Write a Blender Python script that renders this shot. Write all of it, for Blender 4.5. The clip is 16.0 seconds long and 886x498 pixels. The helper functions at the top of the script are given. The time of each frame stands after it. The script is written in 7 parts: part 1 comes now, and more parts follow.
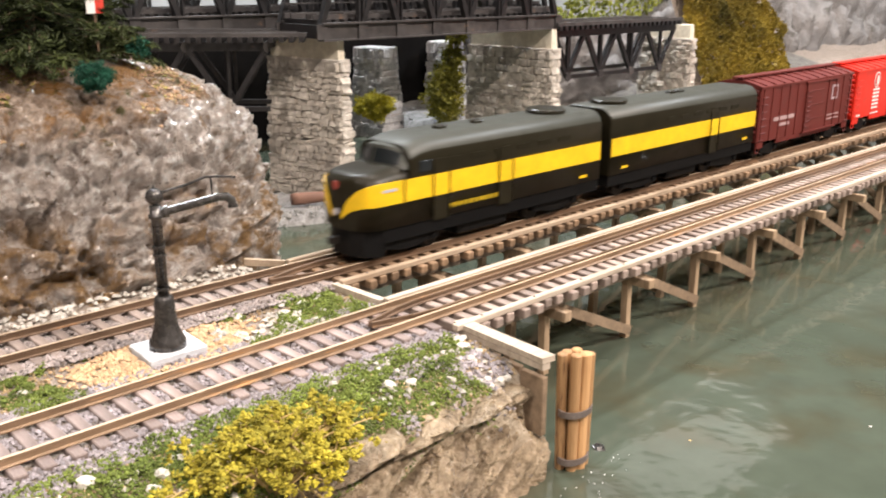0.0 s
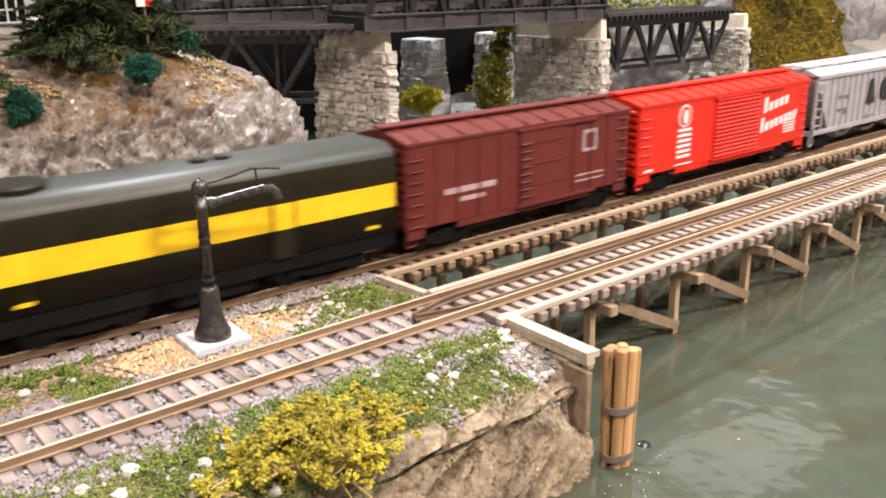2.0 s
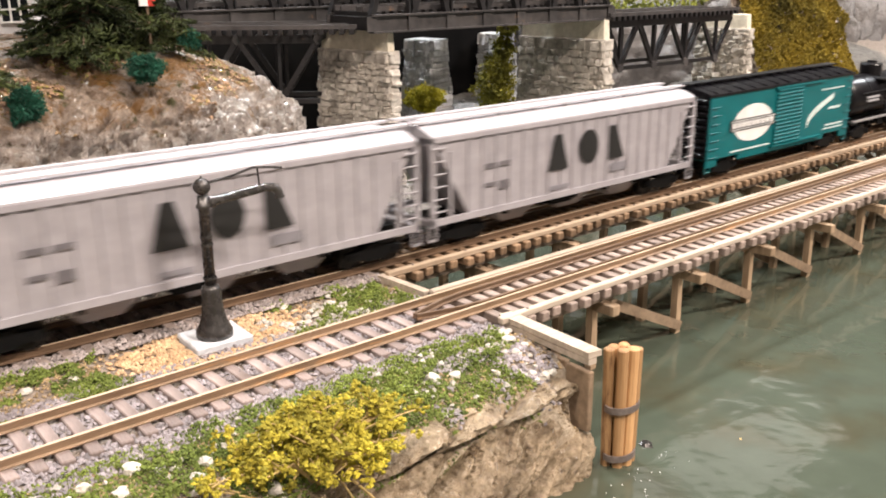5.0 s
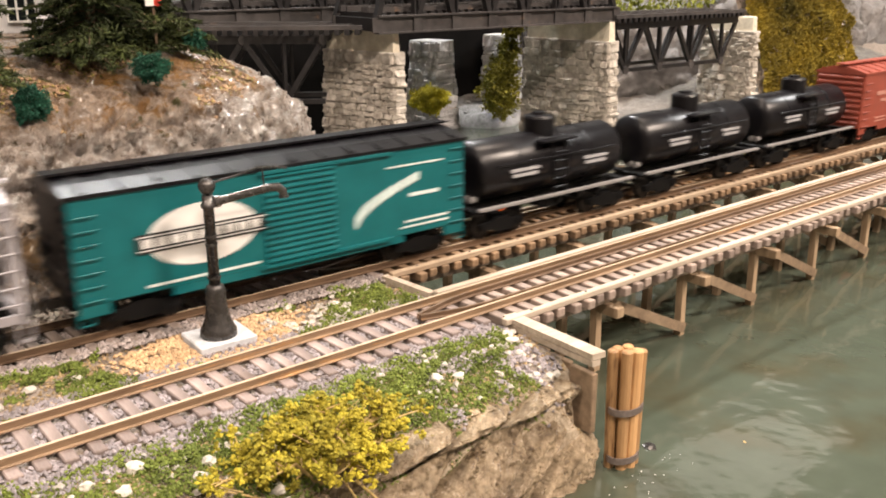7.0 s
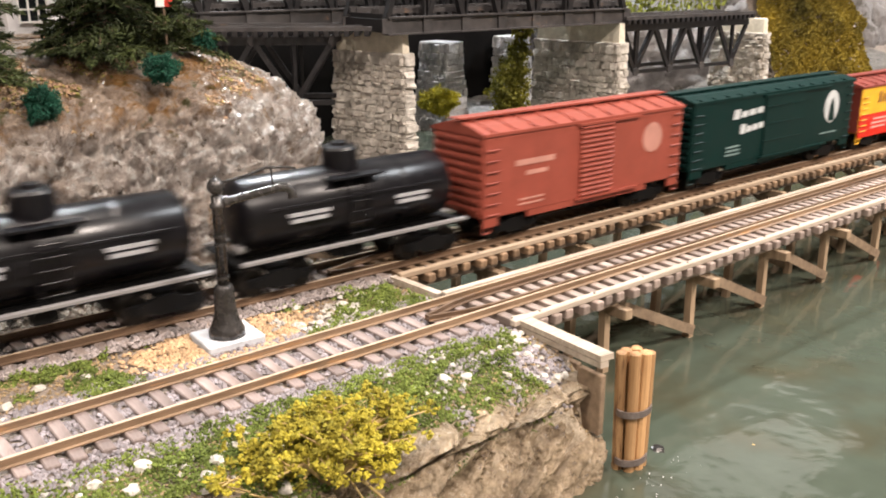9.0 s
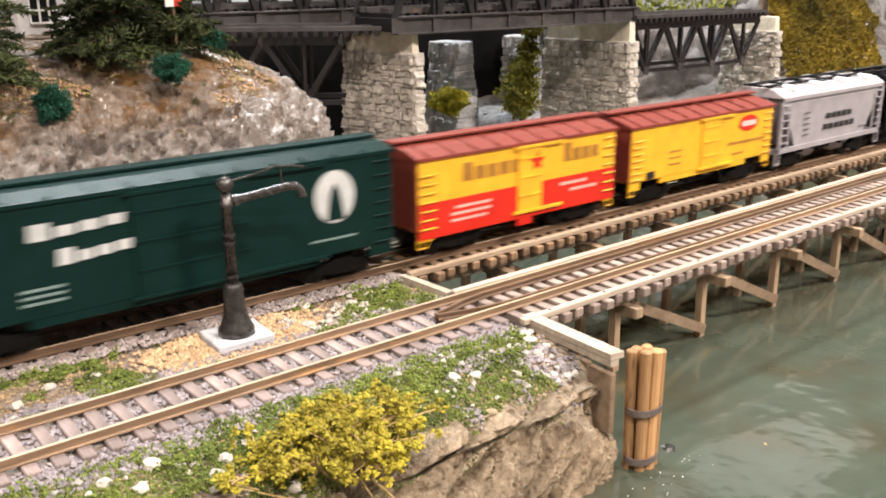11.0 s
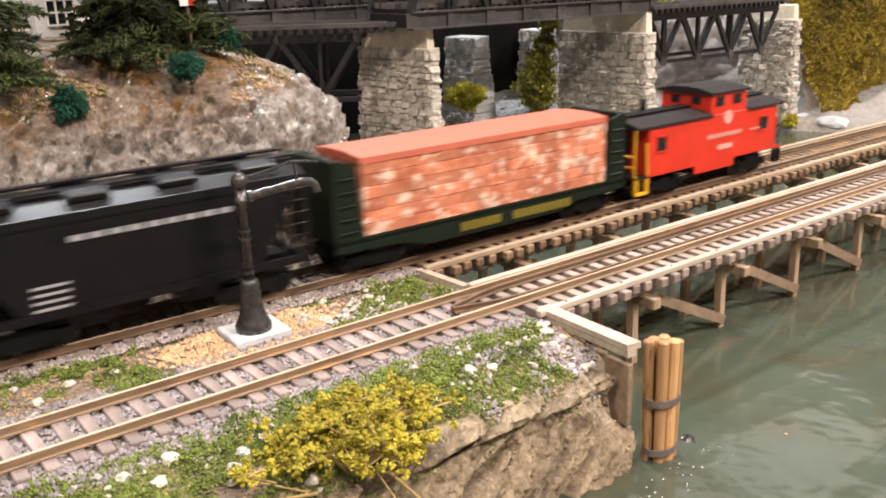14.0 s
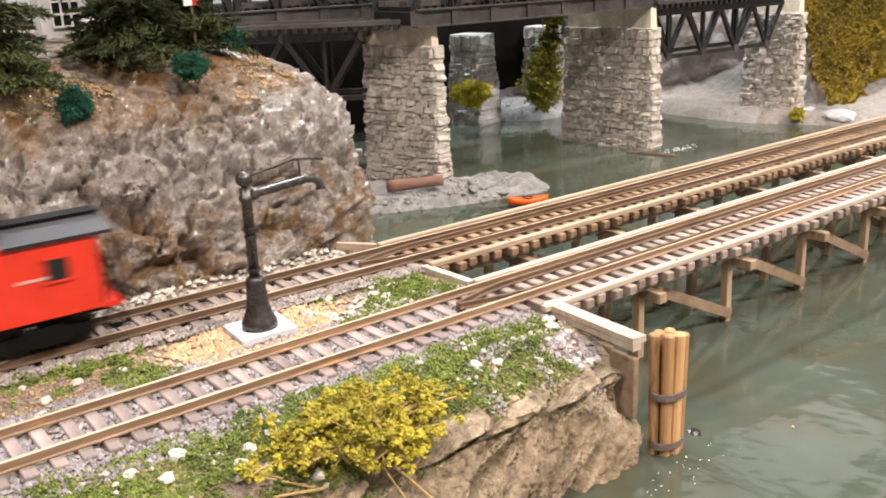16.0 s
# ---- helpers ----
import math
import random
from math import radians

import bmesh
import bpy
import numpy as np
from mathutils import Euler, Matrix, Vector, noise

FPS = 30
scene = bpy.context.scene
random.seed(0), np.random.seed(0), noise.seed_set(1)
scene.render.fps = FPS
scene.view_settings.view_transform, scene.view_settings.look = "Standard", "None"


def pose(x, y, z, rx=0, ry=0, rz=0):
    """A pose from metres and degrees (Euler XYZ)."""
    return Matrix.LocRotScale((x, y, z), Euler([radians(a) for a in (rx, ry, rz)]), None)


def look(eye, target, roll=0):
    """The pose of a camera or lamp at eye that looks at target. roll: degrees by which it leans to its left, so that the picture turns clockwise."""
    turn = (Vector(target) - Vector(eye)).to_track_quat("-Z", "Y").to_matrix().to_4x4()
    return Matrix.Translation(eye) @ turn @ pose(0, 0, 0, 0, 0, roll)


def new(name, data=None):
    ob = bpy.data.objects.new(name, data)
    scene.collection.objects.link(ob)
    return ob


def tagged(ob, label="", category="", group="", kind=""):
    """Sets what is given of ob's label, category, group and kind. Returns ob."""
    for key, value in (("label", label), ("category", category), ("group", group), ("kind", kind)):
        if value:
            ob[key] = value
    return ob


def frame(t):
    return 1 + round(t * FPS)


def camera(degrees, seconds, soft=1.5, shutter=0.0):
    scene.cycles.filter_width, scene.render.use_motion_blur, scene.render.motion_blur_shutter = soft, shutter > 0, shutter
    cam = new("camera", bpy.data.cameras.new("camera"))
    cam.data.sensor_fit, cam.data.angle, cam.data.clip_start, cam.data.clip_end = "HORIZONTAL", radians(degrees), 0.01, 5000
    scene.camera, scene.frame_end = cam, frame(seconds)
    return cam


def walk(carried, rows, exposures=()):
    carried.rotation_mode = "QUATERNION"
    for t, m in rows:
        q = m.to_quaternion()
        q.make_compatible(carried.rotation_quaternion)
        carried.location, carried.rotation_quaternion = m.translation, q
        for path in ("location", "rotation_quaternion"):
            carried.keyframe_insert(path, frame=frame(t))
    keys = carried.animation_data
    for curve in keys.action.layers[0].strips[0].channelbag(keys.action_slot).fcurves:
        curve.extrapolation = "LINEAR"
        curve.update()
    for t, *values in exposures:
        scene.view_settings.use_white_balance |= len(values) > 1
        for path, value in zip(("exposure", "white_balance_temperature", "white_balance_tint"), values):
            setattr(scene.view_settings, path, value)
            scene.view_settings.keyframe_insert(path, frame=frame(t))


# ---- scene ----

# ---------------------------------------------------------------- camera
cam = camera(52.94, 16.0, soft=1.9, shutter=0.65)
PATH = [
    (0, (-0.00533, -0.20626, 0.10620), (0.25915, 0.07004, -0.01088), 0.171),
    (0.5, (-0.00457, -0.20553, 0.10614), (0.25096, 0.07833, -0.01273), -0.062),
    (1, (-0.00399, -0.20489, 0.10579), (0.24636, 0.08313, -0.01409), -0.207),
    (1.5, (-0.00323, -0.20517, 0.10580), (0.24508, 0.08435, -0.01471), -0.361),
    (2, (-0.00290, -0.20550, 0.10554), (0.24495, 0.08452, -0.01470), -0.411),
    (2.5, (-0.00259, -0.20591, 0.10548), (0.24470, 0.08462, -0.01470), -0.448),
    (3, (-0.00277, -0.20582, 0.10543), (0.24460, 0.08464, -0.01474), -0.439),
    (3.5, (-0.00266, -0.20603, 0.10543), (0.24437, 0.08473, -0.01472), -0.453),
    (4, (-0.00262, -0.20580, 0.10519), (0.24447, 0.08497, -0.01481), -0.445),
    (6.5, (-0.00267, -0.20597, 0.10506), (0.24326, 0.08593, -0.01457), -0.253),
    (7, (-0.00260, -0.20581, 0.10491), (0.24292, 0.08656, -0.01444), -0.190),
    (7.5, (-0.00257, -0.20588, 0.10482), (0.24230, 0.08714, -0.01426), -0.158),
    (8, (-0.00233, -0.20612, 0.10474), (0.24156, 0.08782, -0.01406), -0.173),
    (8.5, (-0.00252, -0.20590, 0.10476), (0.24084, 0.08851, -0.01401), -0.144),
    (9, (-0.00235, -0.20601, 0.10463), (0.24009, 0.08921, -0.01399), -0.167),
    (11.5, (-0.00149, -0.20590, 0.10351), (0.23618, 0.09333, -0.01473), -0.620),
    (12, (-0.00122, -0.20642, 0.10335), (0.23519, 0.09378, -0.01492), -0.792),
    (12.5, (-0.00115, -0.20644, 0.10318), (0.23412, 0.09455, -0.01536), -0.997),
    (13, (-0.00068, -0.20655, 0.10296), (0.23306, 0.09545, -0.01604), -1.266),
    (13.5, (-0.00061, -0.20667, 0.10274), (0.23190, 0.09617, -0.01653), -1.494),
    (14, (-0.00031, -0.20720, 0.10245), (0.23073, 0.09671, -0.01697), -1.761),
    (14.5, (-0.00028, -0.20727, 0.10207), (0.22989, 0.09727, -0.01742), -2.019),
    (15, (-0.00017, -0.20759, 0.10200), (0.22907, 0.09753, -0.01779), -2.181),
    (15.5, (-0.00009, -0.20792, 0.10198), (0.22850, 0.09761, -0.01800), -2.342),
    (16, (0.00000, -0.20836, 0.10175), (0.22811, 0.09758, -0.01812), -2.472),]
EXPOSURES = [(0, -0.06, 6500, 10), (4.5, -0.09, 6500, 10), (6.5, -0.16, 7250, 12), (7.5, -0.15, 6950, 12), (8.5, -0.11, 6580, 10), (12, -0.11, 6540, 11), (13.2, -0.17, 6680, 12), (14.5, -0.15, 6640, 10), (16, -0.11, 6500, 10)]
walk(cam, [(t, look(eye, target, roll)) for t, eye, target, roll in PATH], EXPOSURES)

# ---------------------------------------------------------------- light
# a club room lit by rows of ceiling fixtures over and in front of the layout
world = bpy.data.worlds.new("room_air")
scene.world = world
world.use_nodes = True
world.node_tree.nodes["Background"].inputs[0].default_value = (1.0, 0.95, 0.88, 1)
world.node_tree.nodes["Background"].inputs[1].default_value = 0.02

WATER = -0.038          # level of the river
YB = 0.0599             # middle of the rear trestle
CEILING = 1.35


def ceiling_lamp(x, y, sx, sy, watts, colour=(1.0, 0.90, 0.835)):
    data = bpy.data.lights.new("ceiling_lamp", "AREA")
    data.shape, data.size, data.size_y, data.energy, data.color = "RECTANGLE", sx, sy, watts, colour
    ob = new("ceiling_lamp", data)
    ob.matrix_world = pose(x, y, CEILING - 0.03)
    return ob


WARM, COOL = (1.0, 0.875, 0.785), (0.90, 0.95, 1.0)
for lx, ly, lw, tone in ((0.85, -1.05, 62, WARM), (-0.35, -1.20, 38, WARM), (0.45, 0.00, 11, WARM), (1.75, -0.25, 30, COOL), (0.45, 0.92, 42, COOL), (-1.1, -0.2, 22, WARM)):
    ceiling_lamp(lx, ly, 0.4, 0.10, lw, tone)

# ---------------------------------------------------------------- materials
def material(name, low, high, scale=300.0, rough=0.6, bump=0.25, bump_scale=None, metal=0.0, vary=0.0, spec=0.5,
             depth=0.0004, spots=None, spot_at=0.62, island=0.0, stretch=(1, 1, 1), coat=0.0):
    """Two colours mixed by noise at two scales, fine relief, and a little change from piece to piece."""
    m = bpy.data.materials.new(name)
    m.use_nodes = True
    nt = m.node_tree
    b = nt.nodes["Principled BSDF"]
    tc = nt.nodes.new("ShaderNodeTexCoord")
    mp = nt.nodes.new("ShaderNodeMapping")
    mp.inputs["Scale"].default_value = stretch
    nt.links.new(tc.outputs["Object"], mp.inputs["Vector"])

    def noise_node(s, detail=5.0, r=0.6):
        n = nt.nodes.new("ShaderNodeTexNoise")
        n.inputs["Scale"].default_value, n.inputs["Detail"].default_value, n.inputs["Roughness"].default_value = s, detail, r
        nt.links.new(mp.outputs[0], n.inputs["Vector"])
        return n

    def mix(kind, fac, a, c):
        x = nt.nodes.new("ShaderNodeMix")
        x.data_type, x.blend_type = "RGBA", kind
        for value, socket in ((fac, 0), (a, 6), (c, 7)):
            if isinstance(value, (int, float)):
                x.inputs[socket].default_value = value
            elif isinstance(value, tuple):
                x.inputs[socket].default_value = (*value, 1)
            else:
                nt.links.new(value, x.inputs[socket])
        return x.outputs[2]

    def ramp(value, lo, hi):
        r = nt.nodes.new("ShaderNodeMapRange")
        r.inputs[1].default_value, r.inputs[2].default_value = lo, hi
        nt.links.new(value, r.inputs[0])
        return r.outputs[0]

    coarse, fine = noise_node(scale * 0.22), noise_node(scale)
    col = mix("MIX", ramp(coarse.outputs[0], 0.32, 0.68), low, high)
    grain = mix("MIX", ramp(fine.outputs[0], 0.3, 0.7), tuple(c * 0.72 for c in low), tuple(min(1, c * 1.12) for c in high))
    col = mix("MIX", 0.45, col, grain)
    if spots:
        other = noise_node(scale * 0.5, 6.0, 0.7)
        col = mix("MIX", ramp(other.outputs[0], spot_at, spot_at + 0.08), col, spots)
    if vary or island:
        hs = nt.nodes.new("ShaderNodeHueSaturation")
        if vary:
            oi = nt.nodes.new("ShaderNodeObjectInfo")
            src, amount = oi.outputs["Random"], vary
        else:
            ge = nt.nodes.new("ShaderNodeNewGeometry")
            src, amount = ge.outputs["Random Per Island"], island
        mr = nt.nodes.new("ShaderNodeMapRange")
        mr.inputs[3].default_value, mr.inputs[4].default_value = 1 - amount, 1 + amount
        nt.links.new(src, mr.inputs[0])
        nt.links.new(mr.outputs[0], hs.inputs["Value"])
        nt.links.new(col, hs.inputs["Color"])
        col = hs.outputs[0]
    nt.links.new(col, b.inputs["Base Color"])
    b.inputs["Roughness"].default_value = rough
    b.inputs["Metallic"].default_value = metal
    b.inputs["Specular IOR Level"].default_value = spec
    b.inputs["Coat Weight"].default_value = coat
    rr = nt.nodes.new("ShaderNodeMapRange")
    rr.inputs[3].default_value, rr.inputs[4].default_value = max(0.02, rough - 0.1), min(1, rough + 0.12)
    nt.links.new(fine.outputs[0], rr.inputs[0])
    nt.links.new(rr.outputs[0], b.inputs["Roughness"])
    if bump:
        bn = noise_node(bump_scale or scale * 1.5, 6.0, 0.65)
        bu = nt.nodes.new("ShaderNodeBump")
        bu.inputs["Strength"].default_value, bu.inputs["Distance"].default_value = bump, depth
        nt.links.new(bn.outputs[0], bu.inputs["Height"])
        nt.links.new(bu.outputs[0], b.inputs["Normal"])
    return m


def paint(name, c, rough=0.42, metal=0.0, shift=0.10, vary=0.0, bump=0.08, spec=0.4):
    """Model paint: nearly even, with a faint mottle and dust."""
    return material(name, tuple(x * (1 - shift) for x in c), c, 160, rough, bump, 900, metal, vary, spec, 0.0002)


M_RAIL_DARK = material("rail_dark", (0.075, 0.045, 0.028), (0.21, 0.135, 0.085), 500, 0.42, 0.2, metal=0.2, stretch=(0.15, 1, 1), spots=(0.28, 0.14, 0.055), spot_at=0.60)
M_RAIL = material("rail_brown", (0.15, 0.095, 0.056), (0.34, 0.23, 0.145), 500, 0.42, 0.2, metal=0.15, stretch=(0.15, 1, 1), spots=(0.42, 0.23, 0.10), spot_at=0.58)
M_RAILTOP = material("rail_head", (0.40, 0.30, 0.20), (0.62, 0.49, 0.36), 400, 0.34, 0.1, metal=0.15, stretch=(0.1, 1, 1))
M_TIE = material("tie_weathered", (0.135, 0.102, 0.092), (0.30, 0.238, 0.218), 700, 0.85, 0.4, vary=0.28, stretch=(1, 0.2, 1))
M_TIE_B = material("tie_dark", (0.13, 0.10, 0.085), (0.30, 0.24, 0.21), 700, 0.85, 0.4, vary=0.24, stretch=(1, 0.2, 1))
M_DECKTIE = material("tie_trestle", (0.17, 0.127, 0.105), (0.36, 0.285, 0.245), 700, 0.8, 0.4, vary=0.28, stretch=(1, 0.2, 1), spots=(0.13, 0.10, 0.085), spot_at=0.62)
M_DECKTIE_B = material("tie_stained", (0.10, 0.055, 0.026), (0.31, 0.205, 0.125), 600, 0.75, 0.4, vary=0.3, stretch=(1, 0.25, 1), spots=(0.25, 0.125, 0.045), spot_at=0.6)
M_TIMBER = material("timber_pale", (0.34, 0.275, 0.21), (0.55, 0.47, 0.39), 600, 0.75, 0.35, stretch=(0.12, 1, 1), spots=(0.30, 0.24, 0.19), spot_at=0.64)
M_TIMBER_B = material("timber_tan", (0.26, 0.18, 0.115), (0.46, 0.36, 0.26), 600, 0.75, 0.35, stretch=(0.12, 1, 1))
M_STRINGER = material("stringer_dark", (0.10, 0.08, 0.06), (0.26, 0.20, 0.15), 500, 0.85, 0.4, stretch=(0.15, 1, 1))
M_BRACE = material("brace_wood", (0.14, 0.092, 0.056), (0.31, 0.225, 0.15), 380, 0.85, 0.4, vary=0.12)
M_POST = material("post_wood", (0.22, 0.145, 0.085), (0.44, 0.32, 0.21), 600, 0.8, 0.4, vary=0.15, stretch=(1, 1, 0.15))
M_PILE = material("pile_wood", (0.25, 0.115, 0.042), (0.60, 0.36, 0.17), 420, 0.55, 0.3, vary=0.30, stretch=(1, 1, 0.10), spots=(0.16, 0.075, 0.03), spot_at=0.56)
M_BAND = material("band_iron", (0.12, 0.10, 0.09), (0.28, 0.23, 0.21), 700, 0.55, 0.2, metal=0.5)
M_CRANE = material("crane_iron", (0.034, 0.032, 0.031), (0.085, 0.079, 0.076), 400, 0.26, 0.15, metal=0.5)
M_SLAB = material("slab_concrete", (0.50, 0.52, 0.56), (0.66, 0.68, 0.72), 500, 0.8, 0.2)
M_SOIL = material("soil", (0.17, 0.13, 0.10), (0.36, 0.30, 0.25), 420, 0.95, 0.9, 700, depth=0.001)
M_BALLAST = material("ballast", (0.155, 0.138, 0.142), (0.34, 0.304, 0.318), 300, 0.9, 0.3, island=0.30)
M_TAN = material("tan_gravel", (0.36, 0.225, 0.115), (0.60, 0.425, 0.26), 400, 0.85, 0.3, island=0.3)
M_WHITE = material("white_stone", (0.31, 0.285, 0.245), (0.53, 0.50, 0.455), 300, 0.8, 0.5, island=0.25)
M_GRASS = material("turf_green", (0.050, 0.078, 0.014), (0.205, 0.255, 0.048), 110, 0.95, 0, island=0.34)
M_LEAF_Y = material("leaf_yellow", (0.21, 0.178, 0.014), (0.47, 0.39, 0.034), 90, 0.9, 0, island=0.2)
# darker copy of the yellow leaf: shade inside the bush is in its colour
M_LEAF_Y_SHADE = material("leaf_yellow_shade", (0.15, 0.135, 0.012), (0.37, 0.315, 0.028), 90, 0.9, 0, island=0.25)
M_LEAF_YG = material("leaf_lime", (0.22, 0.20, 0.012), (0.52, 0.46, 0.04), 60, 0.9, 0, island=0.35)
M_LEAF_T = material("leaf_teal", (0.006, 0.040, 0.024), (0.016, 0.115, 0.068), 200, 0.95, 0, island=0.4)
M_LEAF_O = material("leaf_olive", (0.075, 0.065, 0.009), (0.48, 0.34, 0.034), 24, 0.95, 0, island=0.35)
M_LEAF_OG = material("leaf_olive_green", (0.065, 0.068, 0.008), (0.31, 0.28, 0.028), 40, 0.95, 0, island=0.4)
M_NEEDLE = material("needle_green", (0.007, 0.016, 0.004), (0.058, 0.076, 0.016), 90, 0.8, 0, island=0.6)
M_TWIG = material("twig_ochre", (0.34, 0.23, 0.08), (0.54, 0.39, 0.17), 400, 0.8, 0.3)
M_BARK = material("bark", (0.06, 0.04, 0.025), (0.15, 0.10, 0.06), 500, 0.9, 0.5)
M_BANK = material("bank_rock", (0.060, 0.035, 0.017), (0.52, 0.41, 0.28), 300, 0.24, 1.0, 420, depth=0.0020, spots=(0.070, 0.042, 0.019), spot_at=0.55, spec=0.6)
M_MUD = material("mud_grey", (0.17, 0.165, 0.155), (0.40, 0.39, 0.375), 120, 0.6, 0.9, 380, depth=0.0014)
M_ROCKGREY = material("rock_grey", (0.085, 0.080, 0.078), (0.27, 0.255, 0.25), 60, 0.6, 1.0, 220, depth=0.003, spots=(0.08, 0.072, 0.062), spot_at=0.56)
M_STONE = material("pier_stone", (0.35, 0.308, 0.26), (0.70, 0.645, 0.575), 240, 0.75, 1.0, 620, vary=0.16, depth=0.0014)
M_STONE_DARK = material("pier_stone_grey", (0.36, 0.355, 0.36), (0.66, 0.65, 0.66), 260, 0.8, 1.0, 420, vary=0.2, depth=0.0012)
M_MORTAR = material("pier_mortar", (0.30, 0.265, 0.22), (0.50, 0.45, 0.385), 400, 0.95, 0.5)
M_CAP = material("pier_cap", (0.60, 0.54, 0.42), (0.76, 0.70, 0.58), 220, 0.8, 0.3)
M_STEEL = material("bridge_black", (0.005, 0.0048, 0.0055), (0.022, 0.020, 0.021), 200, 0.38, 0.2, spec=0.5, spots=(0.10, 0.058, 0.036), spot_at=0.67)
M_GIRDER = material("girder_grey", (0.028, 0.026, 0.027), (0.085, 0.077, 0.075), 160, 0.40, 0.2, spec=0.5, spots=(0.17, 0.10, 0.06), spot_at=0.64)
M_BLACK = material("underframe_black", (0.004, 0.004, 0.0042), (0.006, 0.006, 0.0065), 160, 0.5, 0.08, 900, spec=0.15, depth=0.0002)
M_WHEEL = paint("wheel_dark", (0.020, 0.017, 0.015), 0.45, 0.3)
M_GLASS = paint("window_dark", (0.015, 0.018, 0.02), 0.12, 0.0)
M_PAINTW = paint("lettering_white", (0.80, 0.79, 0.77))
M_PAINTK = paint("lettering_black", (0.018, 0.018, 0.018))
M_WALL = material("room_wall", (0.34, 0.325, 0.30), (0.40, 0.385, 0.36), 4, 0.9, 0.1, 40)
M_BACK = material("backdrop_paint", (0.26, 0.29, 0.31), (0.42, 0.45, 0.47), 9, 0.9, 0.05, 40)
M_BOARD = material("fascia_board", (0.05, 0.045, 0.04), (0.08, 0.07, 0.06), 40, 0.6, 0.1)


def water_material():
    m = bpy.data.materials.new("river_resin")
    m.use_nodes = True
    nt = m.node_tree
    b = nt.nodes["Principled BSDF"]
    tc = nt.nodes.new("ShaderNodeTexCoord")

    def tex(s, detail):
        n = nt.nodes.new("ShaderNodeTexNoise")
        n.inputs["Scale"].default_value, n.inputs["Detail"].default_value = s, detail
        nt.links.new(tc.outputs["Object"], n.inputs["Vector"])
        return n
    big, small, weed = tex(16, 4), tex(70, 5), tex(27, 6)
    mixc = nt.nodes.new("ShaderNodeMix")
    mixc.data_type = "RGBA"
    mixc.inputs[6].default_value, mixc.inputs[7].default_value = (0.041, 0.058, 0.034, 1), (0.068, 0.086, 0.060, 1)
    nt.links.new(big.outputs[0], mixc.inputs[0])
    weedy = nt.nodes.new("ShaderNodeMapRange")
    weedy.inputs[1].default_value, weedy.inputs[2].default_value, weedy.inputs[4].default_value = 0.48, 0.66, 0.75
    nt.links.new(weed.outputs[0], weedy.inputs[0])
    mixw = nt.nodes.new("ShaderNodeMix")
    mixw.data_type = "RGBA"
    nt.links.new(weedy.outputs[0], mixw.inputs[0])
    nt.links.new(mixc.outputs[2], mixw.inputs[6])
    mixw.inputs[7].default_value = (0.060, 0.055, 0.026, 1)
    over = nt.nodes.new("ShaderNodeMix")
    over.data_type, over.blend_type = "RGBA", "OVERLAY"
    over.inputs[0].default_value = 0.22
    nt.links.new(mixw.outputs[2], over.inputs[6])
    nt.links.new(small.outputs[0], over.inputs[7])
    sat = nt.nodes.new("ShaderNodeHueSaturation")
    sat.inputs["Saturation"].default_value = 0.75
    nt.links.new(over.outputs[2], sat.inputs["Color"])
    nt.links.new(sat.outputs[0], b.inputs["Base Color"])
    b.inputs["Roughness"].default_value, b.inputs["IOR"].default_value = 0.075, 1.5
    ripple, chop = tex(27, 3), tex(150, 3)
    h = nt.nodes.new("ShaderNodeMath")
    h.operation = "MULTIPLY_ADD"
    h.inputs[1].default_value = 0.10
    nt.links.new(chop.outputs[0], h.inputs[0])
    nt.links.new(ripple.outputs[0], h.inputs[2])
    bu = nt.nodes.new("ShaderNodeBump")
    bu.inputs["Strength"].default_value, bu.inputs["Distance"].default_value = 0.5, 0.0016
    nt.links.new(h.outputs[0], bu.inputs["Height"])
    nt.links.new(bu.outputs[0], b.inputs["Normal"])
    return m


M_WATER = water_material()


